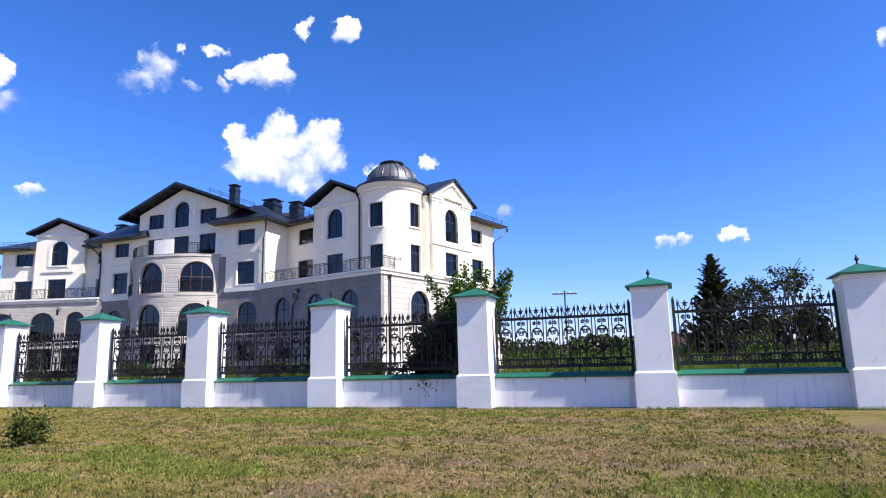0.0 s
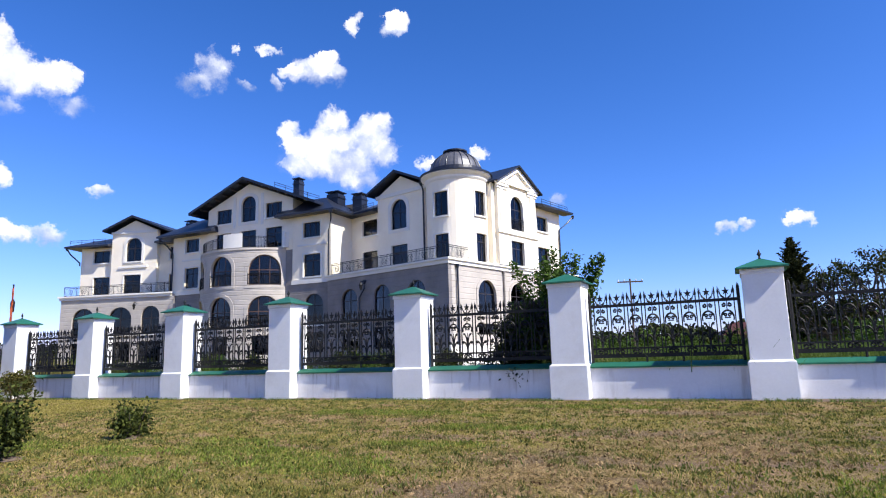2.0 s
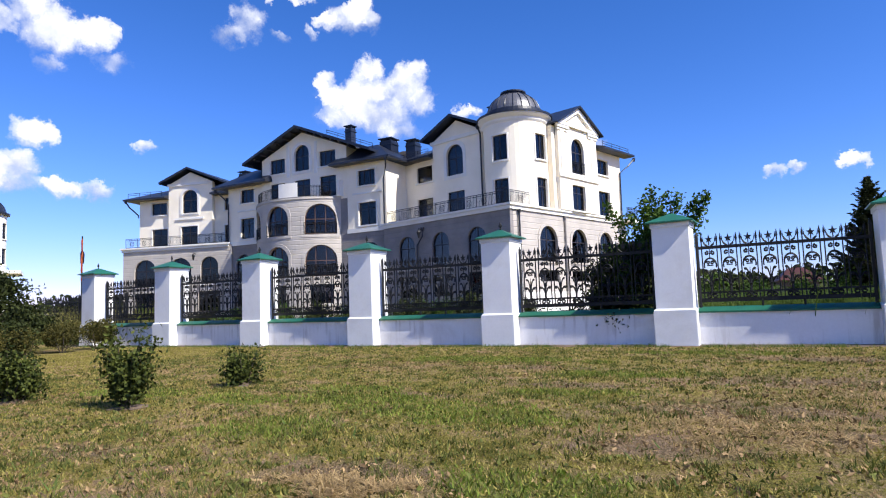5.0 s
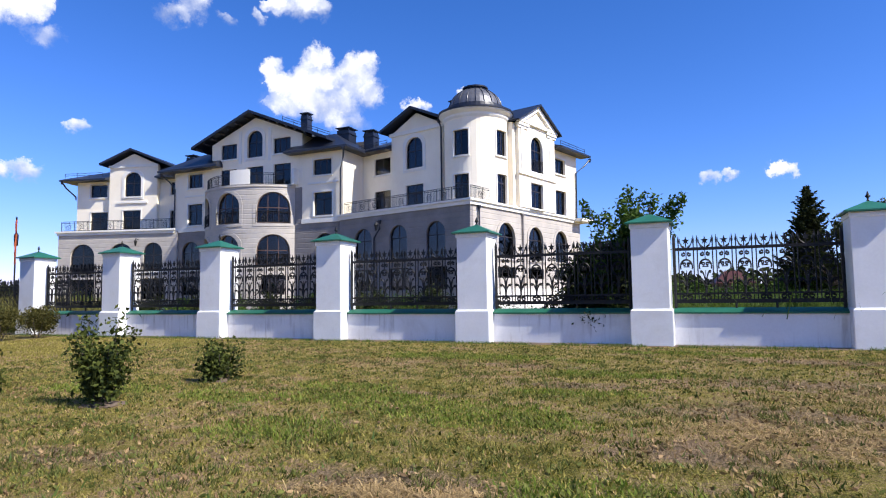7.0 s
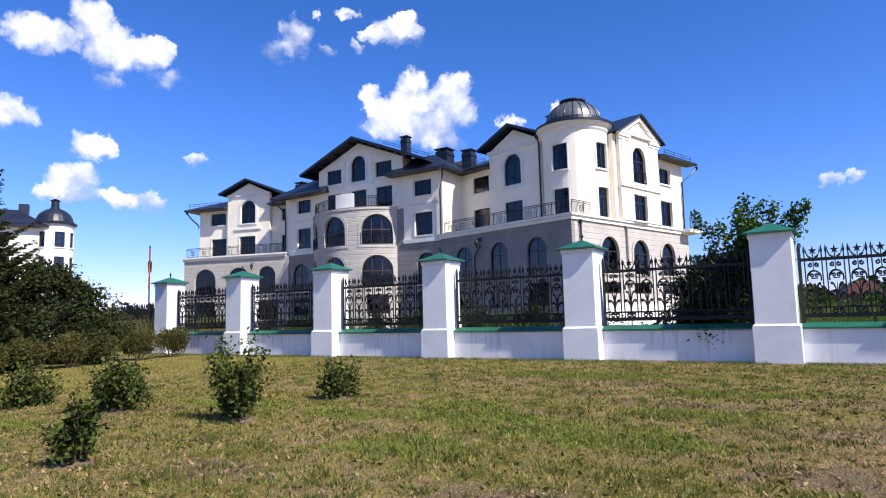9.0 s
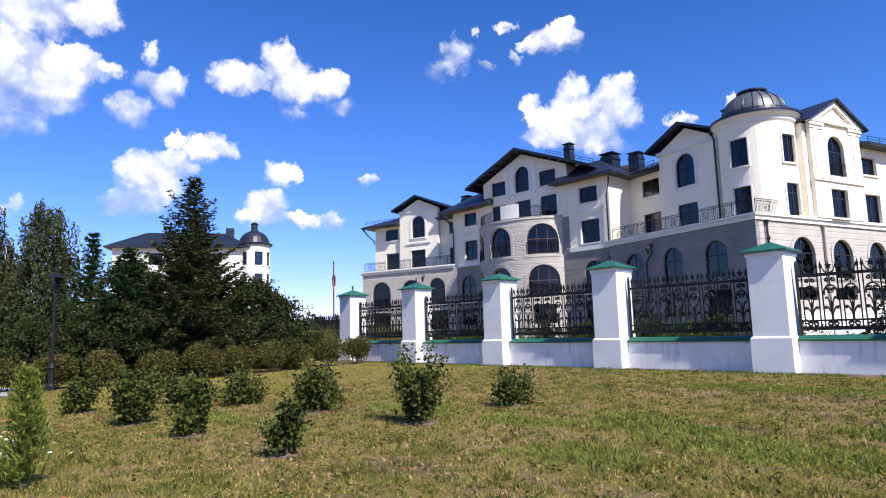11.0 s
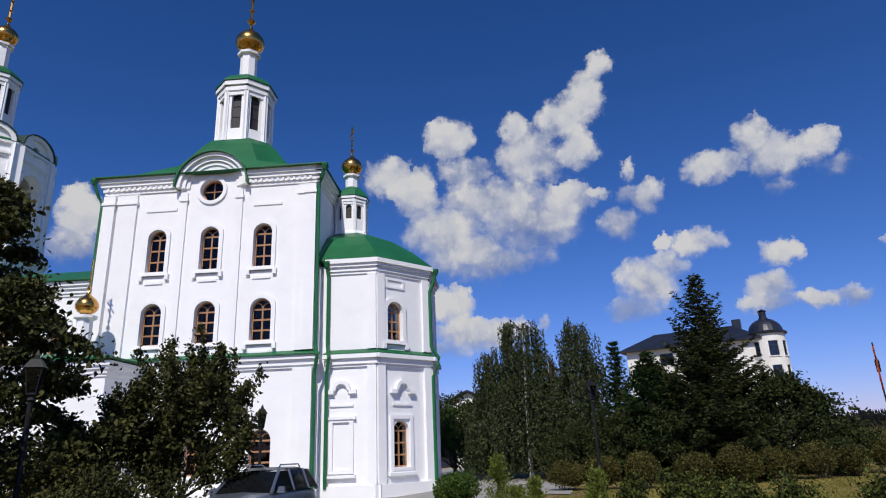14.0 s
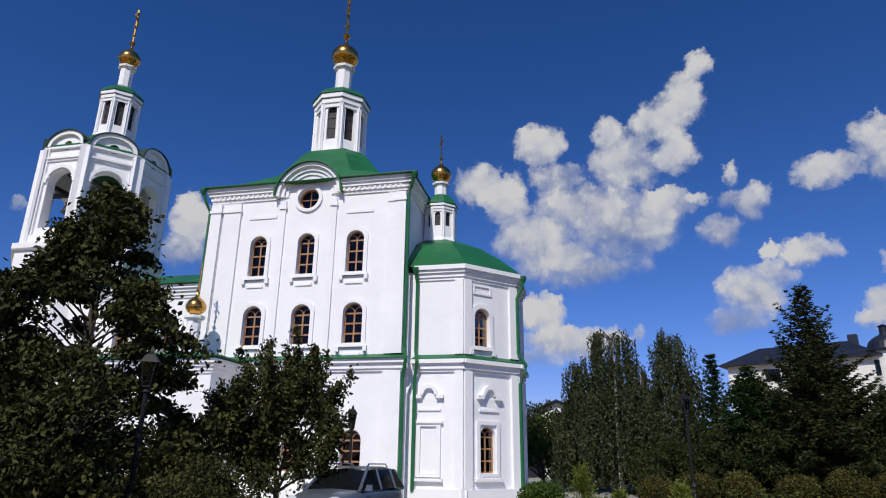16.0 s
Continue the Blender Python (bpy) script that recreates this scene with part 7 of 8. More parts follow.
for x, y, h_, r_ in ((8.0, 8.0, 1.6, 1.6), (14.5, 9.0, 2.3, 2.0), (20.0, 8.0, 2.6, 2.2), (25.0, 12.0, 3.2, 2.6), (-2.0, 9.0, 1.5, 1.5), (-6.0, 11.0, 2.0, 1.4), (-14.0, 12.0, 1.7, 1.3), (-20.0, 10.0, 1.9, 1.5), (17.5, 4.0, 1.7, 1.6), (11.5, 5.5, 1.3, 1.4)):
    broad_tree(x, y, h_, r_, LEAF_MID if x > 0 else LEAF_DARK, "low green bush behind the fence", 4500, 0.11, 0.25, "bush", group="bushes behind the fence", low=0.0)


# ---- grass: blades on the lawn, taller meadow behind the fence ----
def grass_field(name, n, x0, x1, y0, y1, h, mat, label, keep=None, width=0.012, bias=None):
    x, y = rng.uniform(x0, x1, n), rng.uniform(y0, y1, n)
    if bias:
        y = y0 + (y1 - y0) * rng.random(n) ** bias
    if keep:
        k = np.array([keep(a, b) for a, b in zip(x, y)])
        x, y = x[k], y[k]
    n = len(x)
    z = np.array([ground_z(a, b) for a, b in zip(x, y)])
    a = rng.uniform(0, math.pi, n)
    hh = h * rng.uniform(0.4, 1.3, n)
    wd = width * rng.uniform(0.7, 1.5, n)
    lean = rng.normal(size=(n, 2)) * hh[:, None] * 0.5
    base = np.stack([x, y, z - 0.006], 1)
    s = np.stack([np.cos(a) * wd, np.sin(a) * wd, np.zeros(n)], 1)
    tip = base + np.stack([lean[:, 0], lean[:, 1], hh], 1)
    v = np.stack([base - s, base + s, tip], 1).reshape(-1, 3)
    mesh = mesh_part(name, v, np.arange(3 * n).reshape(-1, 3), mat)
    return tagged(mesh, label, "grass", kind="stuff")


def fresh(x, y):
    return max(1.0 - math.hypot((x - cx) / rx, (y - cy) / ry) for cx, cy, rx, ry in LUSH_PATCHES)


def patchy(x, y):
    dry = max(1.0 - math.hypot((x - cx) / rx, (y - cy) / ry) for cx, cy, rx, ry in DRY_PATCHES)
    return 0.9 * max(0.0, dry) - 0.9 * max(0.0, fresh(x, y)) + noise.noise(Vector((x * 0.45, y * 0.45, 11.0))) + 0.6 * noise.noise(Vector((x * 1.6, y * 1.6, 5.0))) + 0.45 * noise.noise(Vector((x * 5.0, y * 5.0, 2.0)))


for i in range(22):
    x, y = -46 + 2.05 * i + float(rng.uniform(-0.6, 0.6)), float(rng.uniform(13.0, 17.5))
    if x < -4:
        h_ = float(rng.uniform(1.3, 2.1))
        broad_tree(x, y, h_, h_ * 0.95, LEAF_DARK if i % 3 else LEAF_MID, "low green bush in front of the villa", 4200, 0.13, 0.25, "bush", group="bushes before the villa", low=0.0)
for i in range(16):
    x, y = -14.5 + 2.0 * i + float(rng.uniform(-0.5, 0.5)), float(rng.uniform(2.2, 3.6))
    h_ = float(rng.uniform(0.95, 1.35))
    broad_tree(x, y, h_, h_ * 0.95, LEAF_DARK if i % 2 else LEAF_MID, "low leafy undergrowth behind the fence", 2600, 0.10, 0.2, "bush", group="undergrowth behind the fence", low=0.0)
PAVED = lambda x, y: x < -9.6 and y < -14.6 and (y < -19.5 - 0.0 * x or x < -14.0)
grass_field("grass", 230000, -9, 15, -17.8, -0.1, 0.036, GRASS, "short mown green grass on the lawn", lambda a, b: patchy(a, b) < 0.2, 0.011, bias=1.5)
grass_field("dry_grass", 150000, -9, 15, -17.8, -0.1, 0.024, STRAW, "dry straw stalks in worn patches of the lawn", lambda a, b: patchy(a, b) > 0.08, 0.008, bias=1.5)


grass_field("fresh_grass", 130000, -6, 15, -15.0, -0.8, 0.058, LUSH, "longer fresh green grass in patches of the lawn", lambda a, b: fresh(a, b) + 0.5 * noise.noise(Vector((a * 1.3, b * 1.3, 8.0))) > 0.0, 0.011)


def litter(n, mat, size, label, low_cut):
    """Small leaves lying about in clusters on the worn ground."""
    x, y = rng.uniform(-9, 15, n), -16.5 + 16.0 * rng.random(n) ** 1.3
    k = np.array([patchy(a, b) + 0.7 * noise.noise(Vector((a * 3.1, b * 3.1, 6.0))) for a, b in zip(x, y)])
    k = k > low_cut if low_cut > 0 else k < -low_cut
    x, y = x[k], y[k]
    z = np.array([ground_z(a, b) for a, b in zip(x, y)]) + rng.uniform(0.005, 0.035, len(x))
    tagged(leaf_mesh("leaf_litter", np.stack([x, y, z], 1), size, size * 0.5, mat, None), label, "leaf litter", kind="stuff")


litter(36000, LITTER, 0.066, "withered brown leaves strewn over the worn lawn", 0.30)
litter(11000, TUFT, 0.075, "small broad-leaved weeds in the lawn", -0.25)


def tufts(name, n, blades, spread, h, mat, label):
    """Small dense clumps that stand proud of the mown grass."""
    cx, cy = rng.uniform(-9, 15, n), -17.8 + 17.2 * rng.random(n) ** 1.4
    size = rng.uniform(0.5, 1.5, n)
    x = (cx[:, None] + rng.normal(size=(n, blades)) * spread * size[:, None]).ravel()
    y = (cy[:, None] + rng.normal(size=(n, blades)) * spread * size[:, None]).ravel()
    z = np.repeat([ground_z(a, b) for a, b in zip(cx, cy)], blades) - 0.01
    hh = (h * size[:, None] * rng.uniform(0.5, 1.3, (n, blades))).ravel()
    k = len(x)
    a = rng.uniform(0, math.pi, k)
    base = np.stack([x, y, z], 1)
    s = np.stack([np.cos(a), np.sin(a), np.zeros(k)], 1) * 0.009
    tip = base + np.stack([rng.normal(size=k) * hh * 0.55, rng.normal(size=k) * hh * 0.55, hh], 1)
    v = np.stack([base - s, base + s, tip], 1).reshape(-1, 3)
    tagged(mesh_part(name, v, np.arange(3 * k).reshape(-1, 3), mat), label, "grass", kind="stuff")


def straw_heap(cx, cy, rx, ry, n):
    """Raked-up dry stalks lying loosely on the ground."""
    a, r = rng.uniform(0, 2 * math.pi, n), np.sqrt(rng.random(n)) * rng.uniform(0.6, 1.5, n)
    x, y = cx + rx * r * np.cos(a), cy + ry * r * np.sin(a)
    k = np.array([noise.noise(Vector((p * 2.6, q * 2.6, 4.0))) + 0.5 * noise.noise(Vector((p * 7.0, q * 7.0, 9.0))) > 0.55 * s - 0.40 for p, q, s in zip(x, y, r)])
    x, y, r = x[k], y[k], np.minimum(r[k], 1.0)
    n = len(x)
    z = np.array([ground_z(p, q) for p, q in zip(x, y)]) + rng.random(n) * 0.07 * (1 - r) + 0.01
    d = rng.normal(size=(n, 3)) * np.array((1, 1, 0.25))
    d /= np.linalg.norm(d, axis=1)[:, None]
    L = rng.uniform(0.04, 0.13, n)[:, None]
    s = np.cross(d, (0, 0, 1.0)) * 0.005
    p = np.stack([x, y, z], 1)
    v = np.stack([p - d * L - s, p - d * L + s, p + d * L], 1).reshape(-1, 3)
    tagged(mesh_part("straw", v, np.arange(3 * n).reshape(-1, 3), STRAW), "loose heap of dry straw on the lawn", "straw", kind="stuff")


straw_heap(5.3, -14.0, 0.9, 0.5, 5000)
straw_heap(8.3, -10.7, 2.0, 1.1, 6000)
straw_heap(10.0, -8.2, 2.2, 1.0, 5000)
tufts("grass_tufts", 4200, 26, 0.055, 0.060, TUFT, "darker green tufts standing in the lawn")
tufts("straw_tufts", 3600, 22, 0.06, 0.034, STRAW, "dry brown tufts lying in the lawn")
grass_field("grass", 60000, -17, -8, -18, -0.5, 0.05, GRASS, "short mown green grass by the hedge", lambda a, b: not PAVED(a, b), 0.012)
grass_field("weeds", 2200, -9, 15, -17.5, -0.5, 0.09, MEADOW, "scattered taller weeds in the lawn", None, 0.012)
grass_field("edge_grass", 9000, -21, 20, -0.32, -0.02, 0.10, MEADOW, "uncut grass along the foot of the fence", lambda a, b: patchy(a * 2, b) < 0.2, 0.010)
grass_field("meadow_grass", 80000, 5.5, 30, 1.4, 22, 1.25, MEADOW, "tall green meadow grass behind the fence", None, 0.022, bias=1.3)
grass_field("reeds", 5000, -33, -22, 2.4, 5.5, 1.7, REED, "tall yellow-green reeds behind the iron fence", None, 0.022)
grass_field("meadow_grass", 26000, -50, -2, 1.2, 20, 0.40, MEADOW, "green grass before the villa", None, 0.022)


# ---- flowers at the foot of the young conifer ----
def flower_clump(cx, cy, n, spread, h, petal_mat, label):
    t = thing("flower_clump", label, "flowers")
    bm = bmesh.new()
    for i in range(n):
        heads, eyes = bmesh.new(), bmesh.new()
        x, y = float(rng.normal() * spread), float(rng.normal() * spread)
        z = h * float(rng.uniform(0.6, 1.1))
        tube(bm, [(x * 0.6, y * 0.6, -0.02), (x * 0.85, y * 0.85, z * 0.6), (x, y, z)], [0.004, 0.003, 0.002], 4)
        tilt = Matrix.Translation((x, y, z)) @ Euler((float(rng.normal() * 0.5), float(rng.normal() * 0.5), float(rng.uniform(0, 6)))).to_matrix().to_4x4()
        for k in range(10):
            a = k * math.pi / 5
            c, s = math.cos(a), math.sin(a)
            vs = [heads.verts.new(tilt @ Vector(p)) for p in ((0.008 * c, 0.008 * s, 0.002), (0.016 * c - 0.006 * s, 0.016 * s + 0.006 * c, 0.005), (0.026 * c, 0.026 * s, 0.001), (0.016 * c + 0.006 * s, 0.016 * s - 0.006 * c, 0.005))]
            heads.faces.new(vs)
        ring = [eyes.verts.new(tilt @ Vector((0.011 * math.cos(k * 1.047), 0.011 * math.sin(k * 1.047), 0.003))) for k in range(6)]
        top = eyes.verts.new(tilt @ Vector((0, 0, 0.010)))
        for k in range(6):
            eyes.faces.new((ring[k], ring[(k + 1) % 6], top))
        part("flower_eye", eyes, YELLOW_EYE, part("flower", heads, petal_mat, t))
    part("stems", bm, LEAF_MID, t)
    t.matrix_basis = pose(cx, cy, ground_z(cx, cy))


WHITE_PETAL = surface("white_petals", (0.72, 0.72, 0.68), (0.84, 0.84, 0.80), 0.7, 20, 90, 0.05)
RED_PETAL = surface("coral_red_petals", (0.55, 0.06, 0.05), (0.70, 0.14, 0.10), 0.6, 20, 90, 0.05)
YELLOW_EYE = surface("yellow_flower_eye", (0.55, 0.32, 0.02), (0.70, 0.45, 0.05), 0.8, 20, 90, 0.1)
flower_clump(-1.45, -17.35, 60, 0.26, 0.5, WHITE_PETAL, "white daisies beside a young yellow-green conifer")
flower_clump(0.35, -17.25, 3, 0.06, 0.12, RED_PETAL, "low coral-red flowers in the dry lawn")


# ---- far woods and hedgerows that close the horizon ----
def far_woods():
    cs = []
    for i in range(150):
        a = radians(rng.uniform(62, 132))
        d = rng.uniform(170, 320)
        x, y = d * math.cos(a), d * math.sin(a)
        h, r = rng.uniform(4, 9), rng.uniform(5, 11)
        cs.append(ball_points(220, (x, y, h * 0.5), (r, r, h * 0.6), 0.4))
    for i in range(120):
        a = radians(rng.uniform(135, 300))
        d = rng.uniform(150, 320)
        h, r = rng.uniform(5, 9), rng.uniform(6, 11)
        cs.append(ball_points(160, (d * math.cos(a), d * math.sin(a), h * 0.5), (r, r, h * 0.6), 0.4))
    pts = np.concatenate(cs)
    pts[:, 2] = np.maximum(pts[:, 2], 0.2)
    ob = leaf_mesh("far_woods", pts, 2.2, 1.6, LEAF_DARK, None, "distant belt of dark green woods")
    tagged(ob, category="woods", kind="stuff")


far_woods()


# ---- second villa, far beyond the trees ----
def far_villa():
    t = thing("villa", "distant white villa with a dark roof and domed turret", "building")
    F = facade(-83.1, 24.9, 60)

    def p(name, bm, mat, parent=None, label=""):
        return part(name, bm, mat, parent or t, label, m=F)
    bm = bmesh.new()
    wl = [(-14, 9.2, 2.0, 11.2), (-10, 9.2, 2.0, 11.2), (-6, 9.2, 2.0, 11.2), (-14, 12.4, 2.0, 14.2), (-10, 12.4, 2.0, 14.2), (-6, 12.4, 2.0, 14.2), (-14, 5, 2, 7.2), (-10, 5, 2, 7.2), (-6, 5, 2, 7.2)]
    slab(bm, [(-20, -0.4), (-1.5, -0.4), (-1.5, 15.0), (-20, 15.0)], [outline(c, a, w_, b) for c, a, w_, b in wl], 0, 0.4)
    p("wall", bm, TRIM)
    for c, a, w_, b in wl:
        window(t, F, c, a, w_, b, bars=1)
    bm = bmesh.new()
    box(bm, -20, -1.5, 0.42, 12, -0.4, 15.0)
    p("wall", bm, TRIM)
    bm = bmesh.new()
    hip_roof(bm, -21, -0.4, -1, 13, 15.1, 2.6, 5, 4, 4, 4)
    p("roof", bm, SLATE)
    m8 = round_map(0, 1.6, 2.4, 0)
    bm = bmesh.new()
    tw2 = [(0.9, 1.3), (-1.6, 1.3), (3.0, 1.2)]
    slab(bm, [(-5.6, -0.4), (5.6, -0.4), (5.6, 15.6), (-5.6, 15.6)], [outline(c, a, w_, b) for c, w_ in tw2 for a, b in ((12.3, 14.4), (8.9, 11.0))], 0, 0.3, m8)
    p("turret_wall", bm, TRIM)
    for c, w_ in tw2:
        for a, b in ((12.3, 14.4), (8.9, 11.0)):
            window(t, F, c, a, w_, b, bars=1, transom=b - 0.6, bend=m8, depth=0.12)
    bm = bmesh.new()
    lathe(bm, [(2.75, 15.5), (2.8, 15.75), (2.4, 15.9)] + [(2.3 * math.cos(a * math.pi / 20), 15.9 + 2.0 * math.sin(a * math.pi / 20)) for a in range(1, 9)] + [(0.5, 18.1), (0.5, 18.9), (0.65, 19.0), (0.1, 19.3)], 24, (0, 1.6))
    p("dome", bm, SLATE)
    for x, y in ((-4.0, 5), (-8.5, 5)):
        bm = bmesh.new()
        box(bm, x - 0.6, x + 0.6, y - 0.6, y + 0.6, 16, 18.8)
        p("chimney", bm, SLATE)
    bm = bmesh.new()
    box(bm, -2, 4.2, -0.8, 7, 7.6, 8.0)
    p("terrace", bm, TRIM)
    rebase(t, (-88, 27, 0))


far_villa()


def far_house(x, y, turn, w_, h_, d_):
    t = thing("house", "low white house with a dark gabled roof among the trees", "house")
    F = facade(x, y, turn)
    bm = bmesh.new()
    slab(bm, [(-w_ / 2, -0.4), (w_ / 2, -0.4), (w_ / 2, h_), (0, h_ + w_ * 0.22), (-w_ / 2, h_)], [outline(0, h_ - 2.0, 1.6, h_ - 0.3)], 0, 0.4)
    box(bm, -w_ / 2, w_ / 2, 0.42, d_, -0.4, h_ - 0.02)
    part("wall", bm, TRIM, t, m=F)
    window(t, F, 0, h_ - 2.0, 1.6, h_ - 0.3)
    bm = bmesh.new()
    gable_roof(bm, 0, h_ + w_ * 0.22 + 0.3, w_ / 2 + 0.7, w_ / 2 + 0.7, 0.44, -0.6, d_ + 0.5, 0.2)
    part("roof", bm, SLATE, t, m=F)
    bm = bmesh.new()
    box(bm, -6.5, -5.2, 2, 3.2, h_ - 0.5, h_ + 1.6)
    box(bm, -12, -w_ / 2 + 0.3, 0.6, 9, -0.4, h_ - 0.6)
    part("annex", bm, SLATE, t, m=F)
    rebase(t, (x, y, 0))


far_house(-63.0, -18.2, 80, 3.6, 6.5, 9)
for x, y, h_, r_ in ((-37.0, -17.6, 5.6, 2.6), (-39.5, -19.6, 5.8, 2.8), (-36.0, -15.6, 6.0, 2.6), (-41.0, -16.6, 6.2, 3.0), (-44.0, -18.8, 6.0, 3.0)):
    broad_tree(x, y, h_, r_, LEAF_DARK, "dark leafy tree beyond the church path", 9000, 0.2, 0.5, low=0.0)
RED_ROOF = surface("dull_red_roof_metal", (0.045, 0.012, 0.010), (0.075, 0.020, 0.017), 0.6, 1, 20, 0.1)


def red_house():
    t = thing("cottage", "small far cottage with a dull red roof on the meadow", "house")
    F = facade(11.2, 130, 10)
    bm = bmesh.new()
    box(bm, -3.4, 3.4, 0, 7, -0.4, 4.0)
    part("wall", bm, BARK, t, m=F)
    bm = bmesh.new()
    hip_roof(bm, -4.0, 4.0, -0.7, 7.7, 4.05, 2.6, 2.6, 2.6, 3.9, 3.9)
    part("roof", bm, RED_ROOF, t, "dull red hipped roof", m=F)
    rebase(t, (11.2, 130, 0))


red_house()
for i in range(15):
    x, y = -4 + 3.4 * i + float(rng.uniform(-1, 1)), float(rng.uniform(46, 58))
    h_ = float(rng.uniform(2.4, 3.8))
    broad_tree(x, y, h_, h_ * 0.8, LEAF_MID, "bushy green shrub across the meadow", 2600, 0.26, 0.3, "bush", group="hedgerow across the meadow", low=0.0)


# ---- street furniture ----
def street_lamp(x, y, h, heads=1, label="black cast-iron street lamp with a four-sided lantern"):
    t = thing("street_lamp", label, "street lamp", "street lamps")
    bm = bmesh.new()
    lathe(bm, [(0.17, -0.2), (0.17, 0.15), (0.12, 0.22), (0.10, 0.7), (0.13, 0.76), (0.055, 0.9), (0.05, h - 0.75), (0.08, h - 0.72), (0.05, h - 0.66)], 10)
    part("pole", bm, IRON, t)
    spots = [(0, 0)] if heads == 1 else [(-0.34, 0), (0.34, 0)]
    if heads == 2:
        bm = bmesh.new()
        tube(bm, [(-0.34, 0, h - 0.62), (-0.2, 0, h - 0.85), (0, 0, h - 0.9), (0.2, 0, h - 0.85), (0.34, 0, h - 0.62)], 0.025, 6)
        part("arm", bm, IRON, t)
    for sx, sy in spots:
        bm = bmesh.new()
        b0, b1 = h - 0.62, h - 0.12
        lathe(bm, [(0.05, b0 - 0.06), (0.11, b0), (0.11, b0 + 0.03)], 4, (sx, sy), math.pi / 4)
        for k in range(4):
            a = math.pi / 4 + k * math.pi / 2
            tube(bm, [(sx + 0.10 * math.cos(a), sy + 0.10 * math.sin(a), b0), (sx + 0.19 * math.cos(a), sy + 0.19 * math.sin(a), b1)], 0.014, 4)
        lathe(bm, [(0.24, b1), (0.22, b1 + 0.03), (0.12, b1 + 0.16), (0.05, b1 + 0.2), (0.05, b1 + 0.24), (0.0105, b1 + 0.34)], 4, (sx, sy), math.pi / 4)
        lantern = part("lantern", bm, IRON, t)
        bm = bmesh.new()
        lathe(bm, [(0.09, b0 + 0.01), (0.175, b1 - 0.005)], 4, (sx, sy), math.pi / 4)
        part("glass", bm, GLASS, lantern)
    t.matrix_basis = pose(x, y, ground_z(x, y), 0, 0, 20)
    return t


street_lamp(-17.2, -14.0, 3.9)
street_lamp(-4.2, -27.1, 3.75)
street_lamp(-15.8, -26.3, 3.45, 2, "black twin-headed street lamp before the nave")


def utility_pole():
    t = thing("utility_pole", "wooden utility pole with a cross-arm on the meadow", "utility pole")
    bm = bmesh.new()
    tube(bm, [(0, 0, -0.5), (0, 0, 11.0)], [0.16, 0.11], 8)
    part("pole", bm, BARK, t)
    bm = bmesh.new()
    box(bm, -1.7, 1.7, -0.08, 0.08, 10.5, 10.68)
    part("cross_arm", bm, BARK, t)
    for x in (-1.6, -0.8, 0.8, 1.6):
        bm = bmesh.new()
        lathe(bm, [(0.05, 10.66), (0.08, 10.8), (0.04, 10.95)], 8, (x, 0))
        part("insulator", bm, TRIM, t)
    t.matrix_basis = pose(-2.3, 70, 0, 0, 0, 20)


utility_pole()
ORANGE = surface("faded_orange_cloth", (0.55, 0.10, 0.03), (0.75, 0.20, 0.08), 0.8, 2, 20, 0.2)


def banner():
    t = thing("flagpole", "dark flagpole with a furled orange banner behind the fence", "flag")
    bm = bmesh.new()
    tube(bm, [(0, 0, -0.5), (0, 0, 7.1)], 0.05, 6)
    lathe(bm, [(0.12, 5.2), (0.14, 5.9), (0.05, 6.1)], 8, (-0.25, 0))
    part("pole", bm, IRON, t)
    bm = bmesh.new()
    rows = []
    for i in range(9):
        z = 6.95 - i * 0.36
        wd = 0.16 + 0.05 * i
        rows.append([bm.verts.new((0.06 + wd * j / 4, 0.06 * math.sin(j * 1.7 + i), z - 0.05 * j)) for j in range(5)])
    for a, b in zip(rows, rows[1:]):
        for j in range(4):
            bm.faces.new((a[j], a[j + 1], b[j + 1], b[j]))
    bmesh.ops.solidify(bm, geom=bm.faces[:], thickness=0.02)
    part("banner", bm, ORANGE, t, "furled orange cloth")
    t.matrix_basis = pose(-34.5, 8.2, 0, 0, 0, -35)


banner()

# ---- parked car ----
CAR_PAINT = surface("silver_blue_car_paint", (0.17, 0.20, 0.24), (0.21, 0.24, 0.285), 0.28, 2, 60, 0.0, metal=0.6, sheen_rough=0.03)
RUBBER = surface("black_rubber", (0.012, 0.012, 0.012), (0.025, 0.025, 0.025), 0.85)
CAR_GLASS = surface("dark_car_glass", (0.010, 0.012, 0.014), (0.016, 0.018, 0.02), 0.06, spec=0.6, sheen_rough=0.01, bump=0.0)
CHROME = surface("bright_chrome", (0.6, 0.6, 0.62), (0.7, 0.7, 0.72), 0.15, metal=1.0)
LAMP_LENS = surface("clear_lamp_lens", (0.55, 0.57, 0.6), (0.68, 0.7, 0.72), 0.12, spec=0.7)


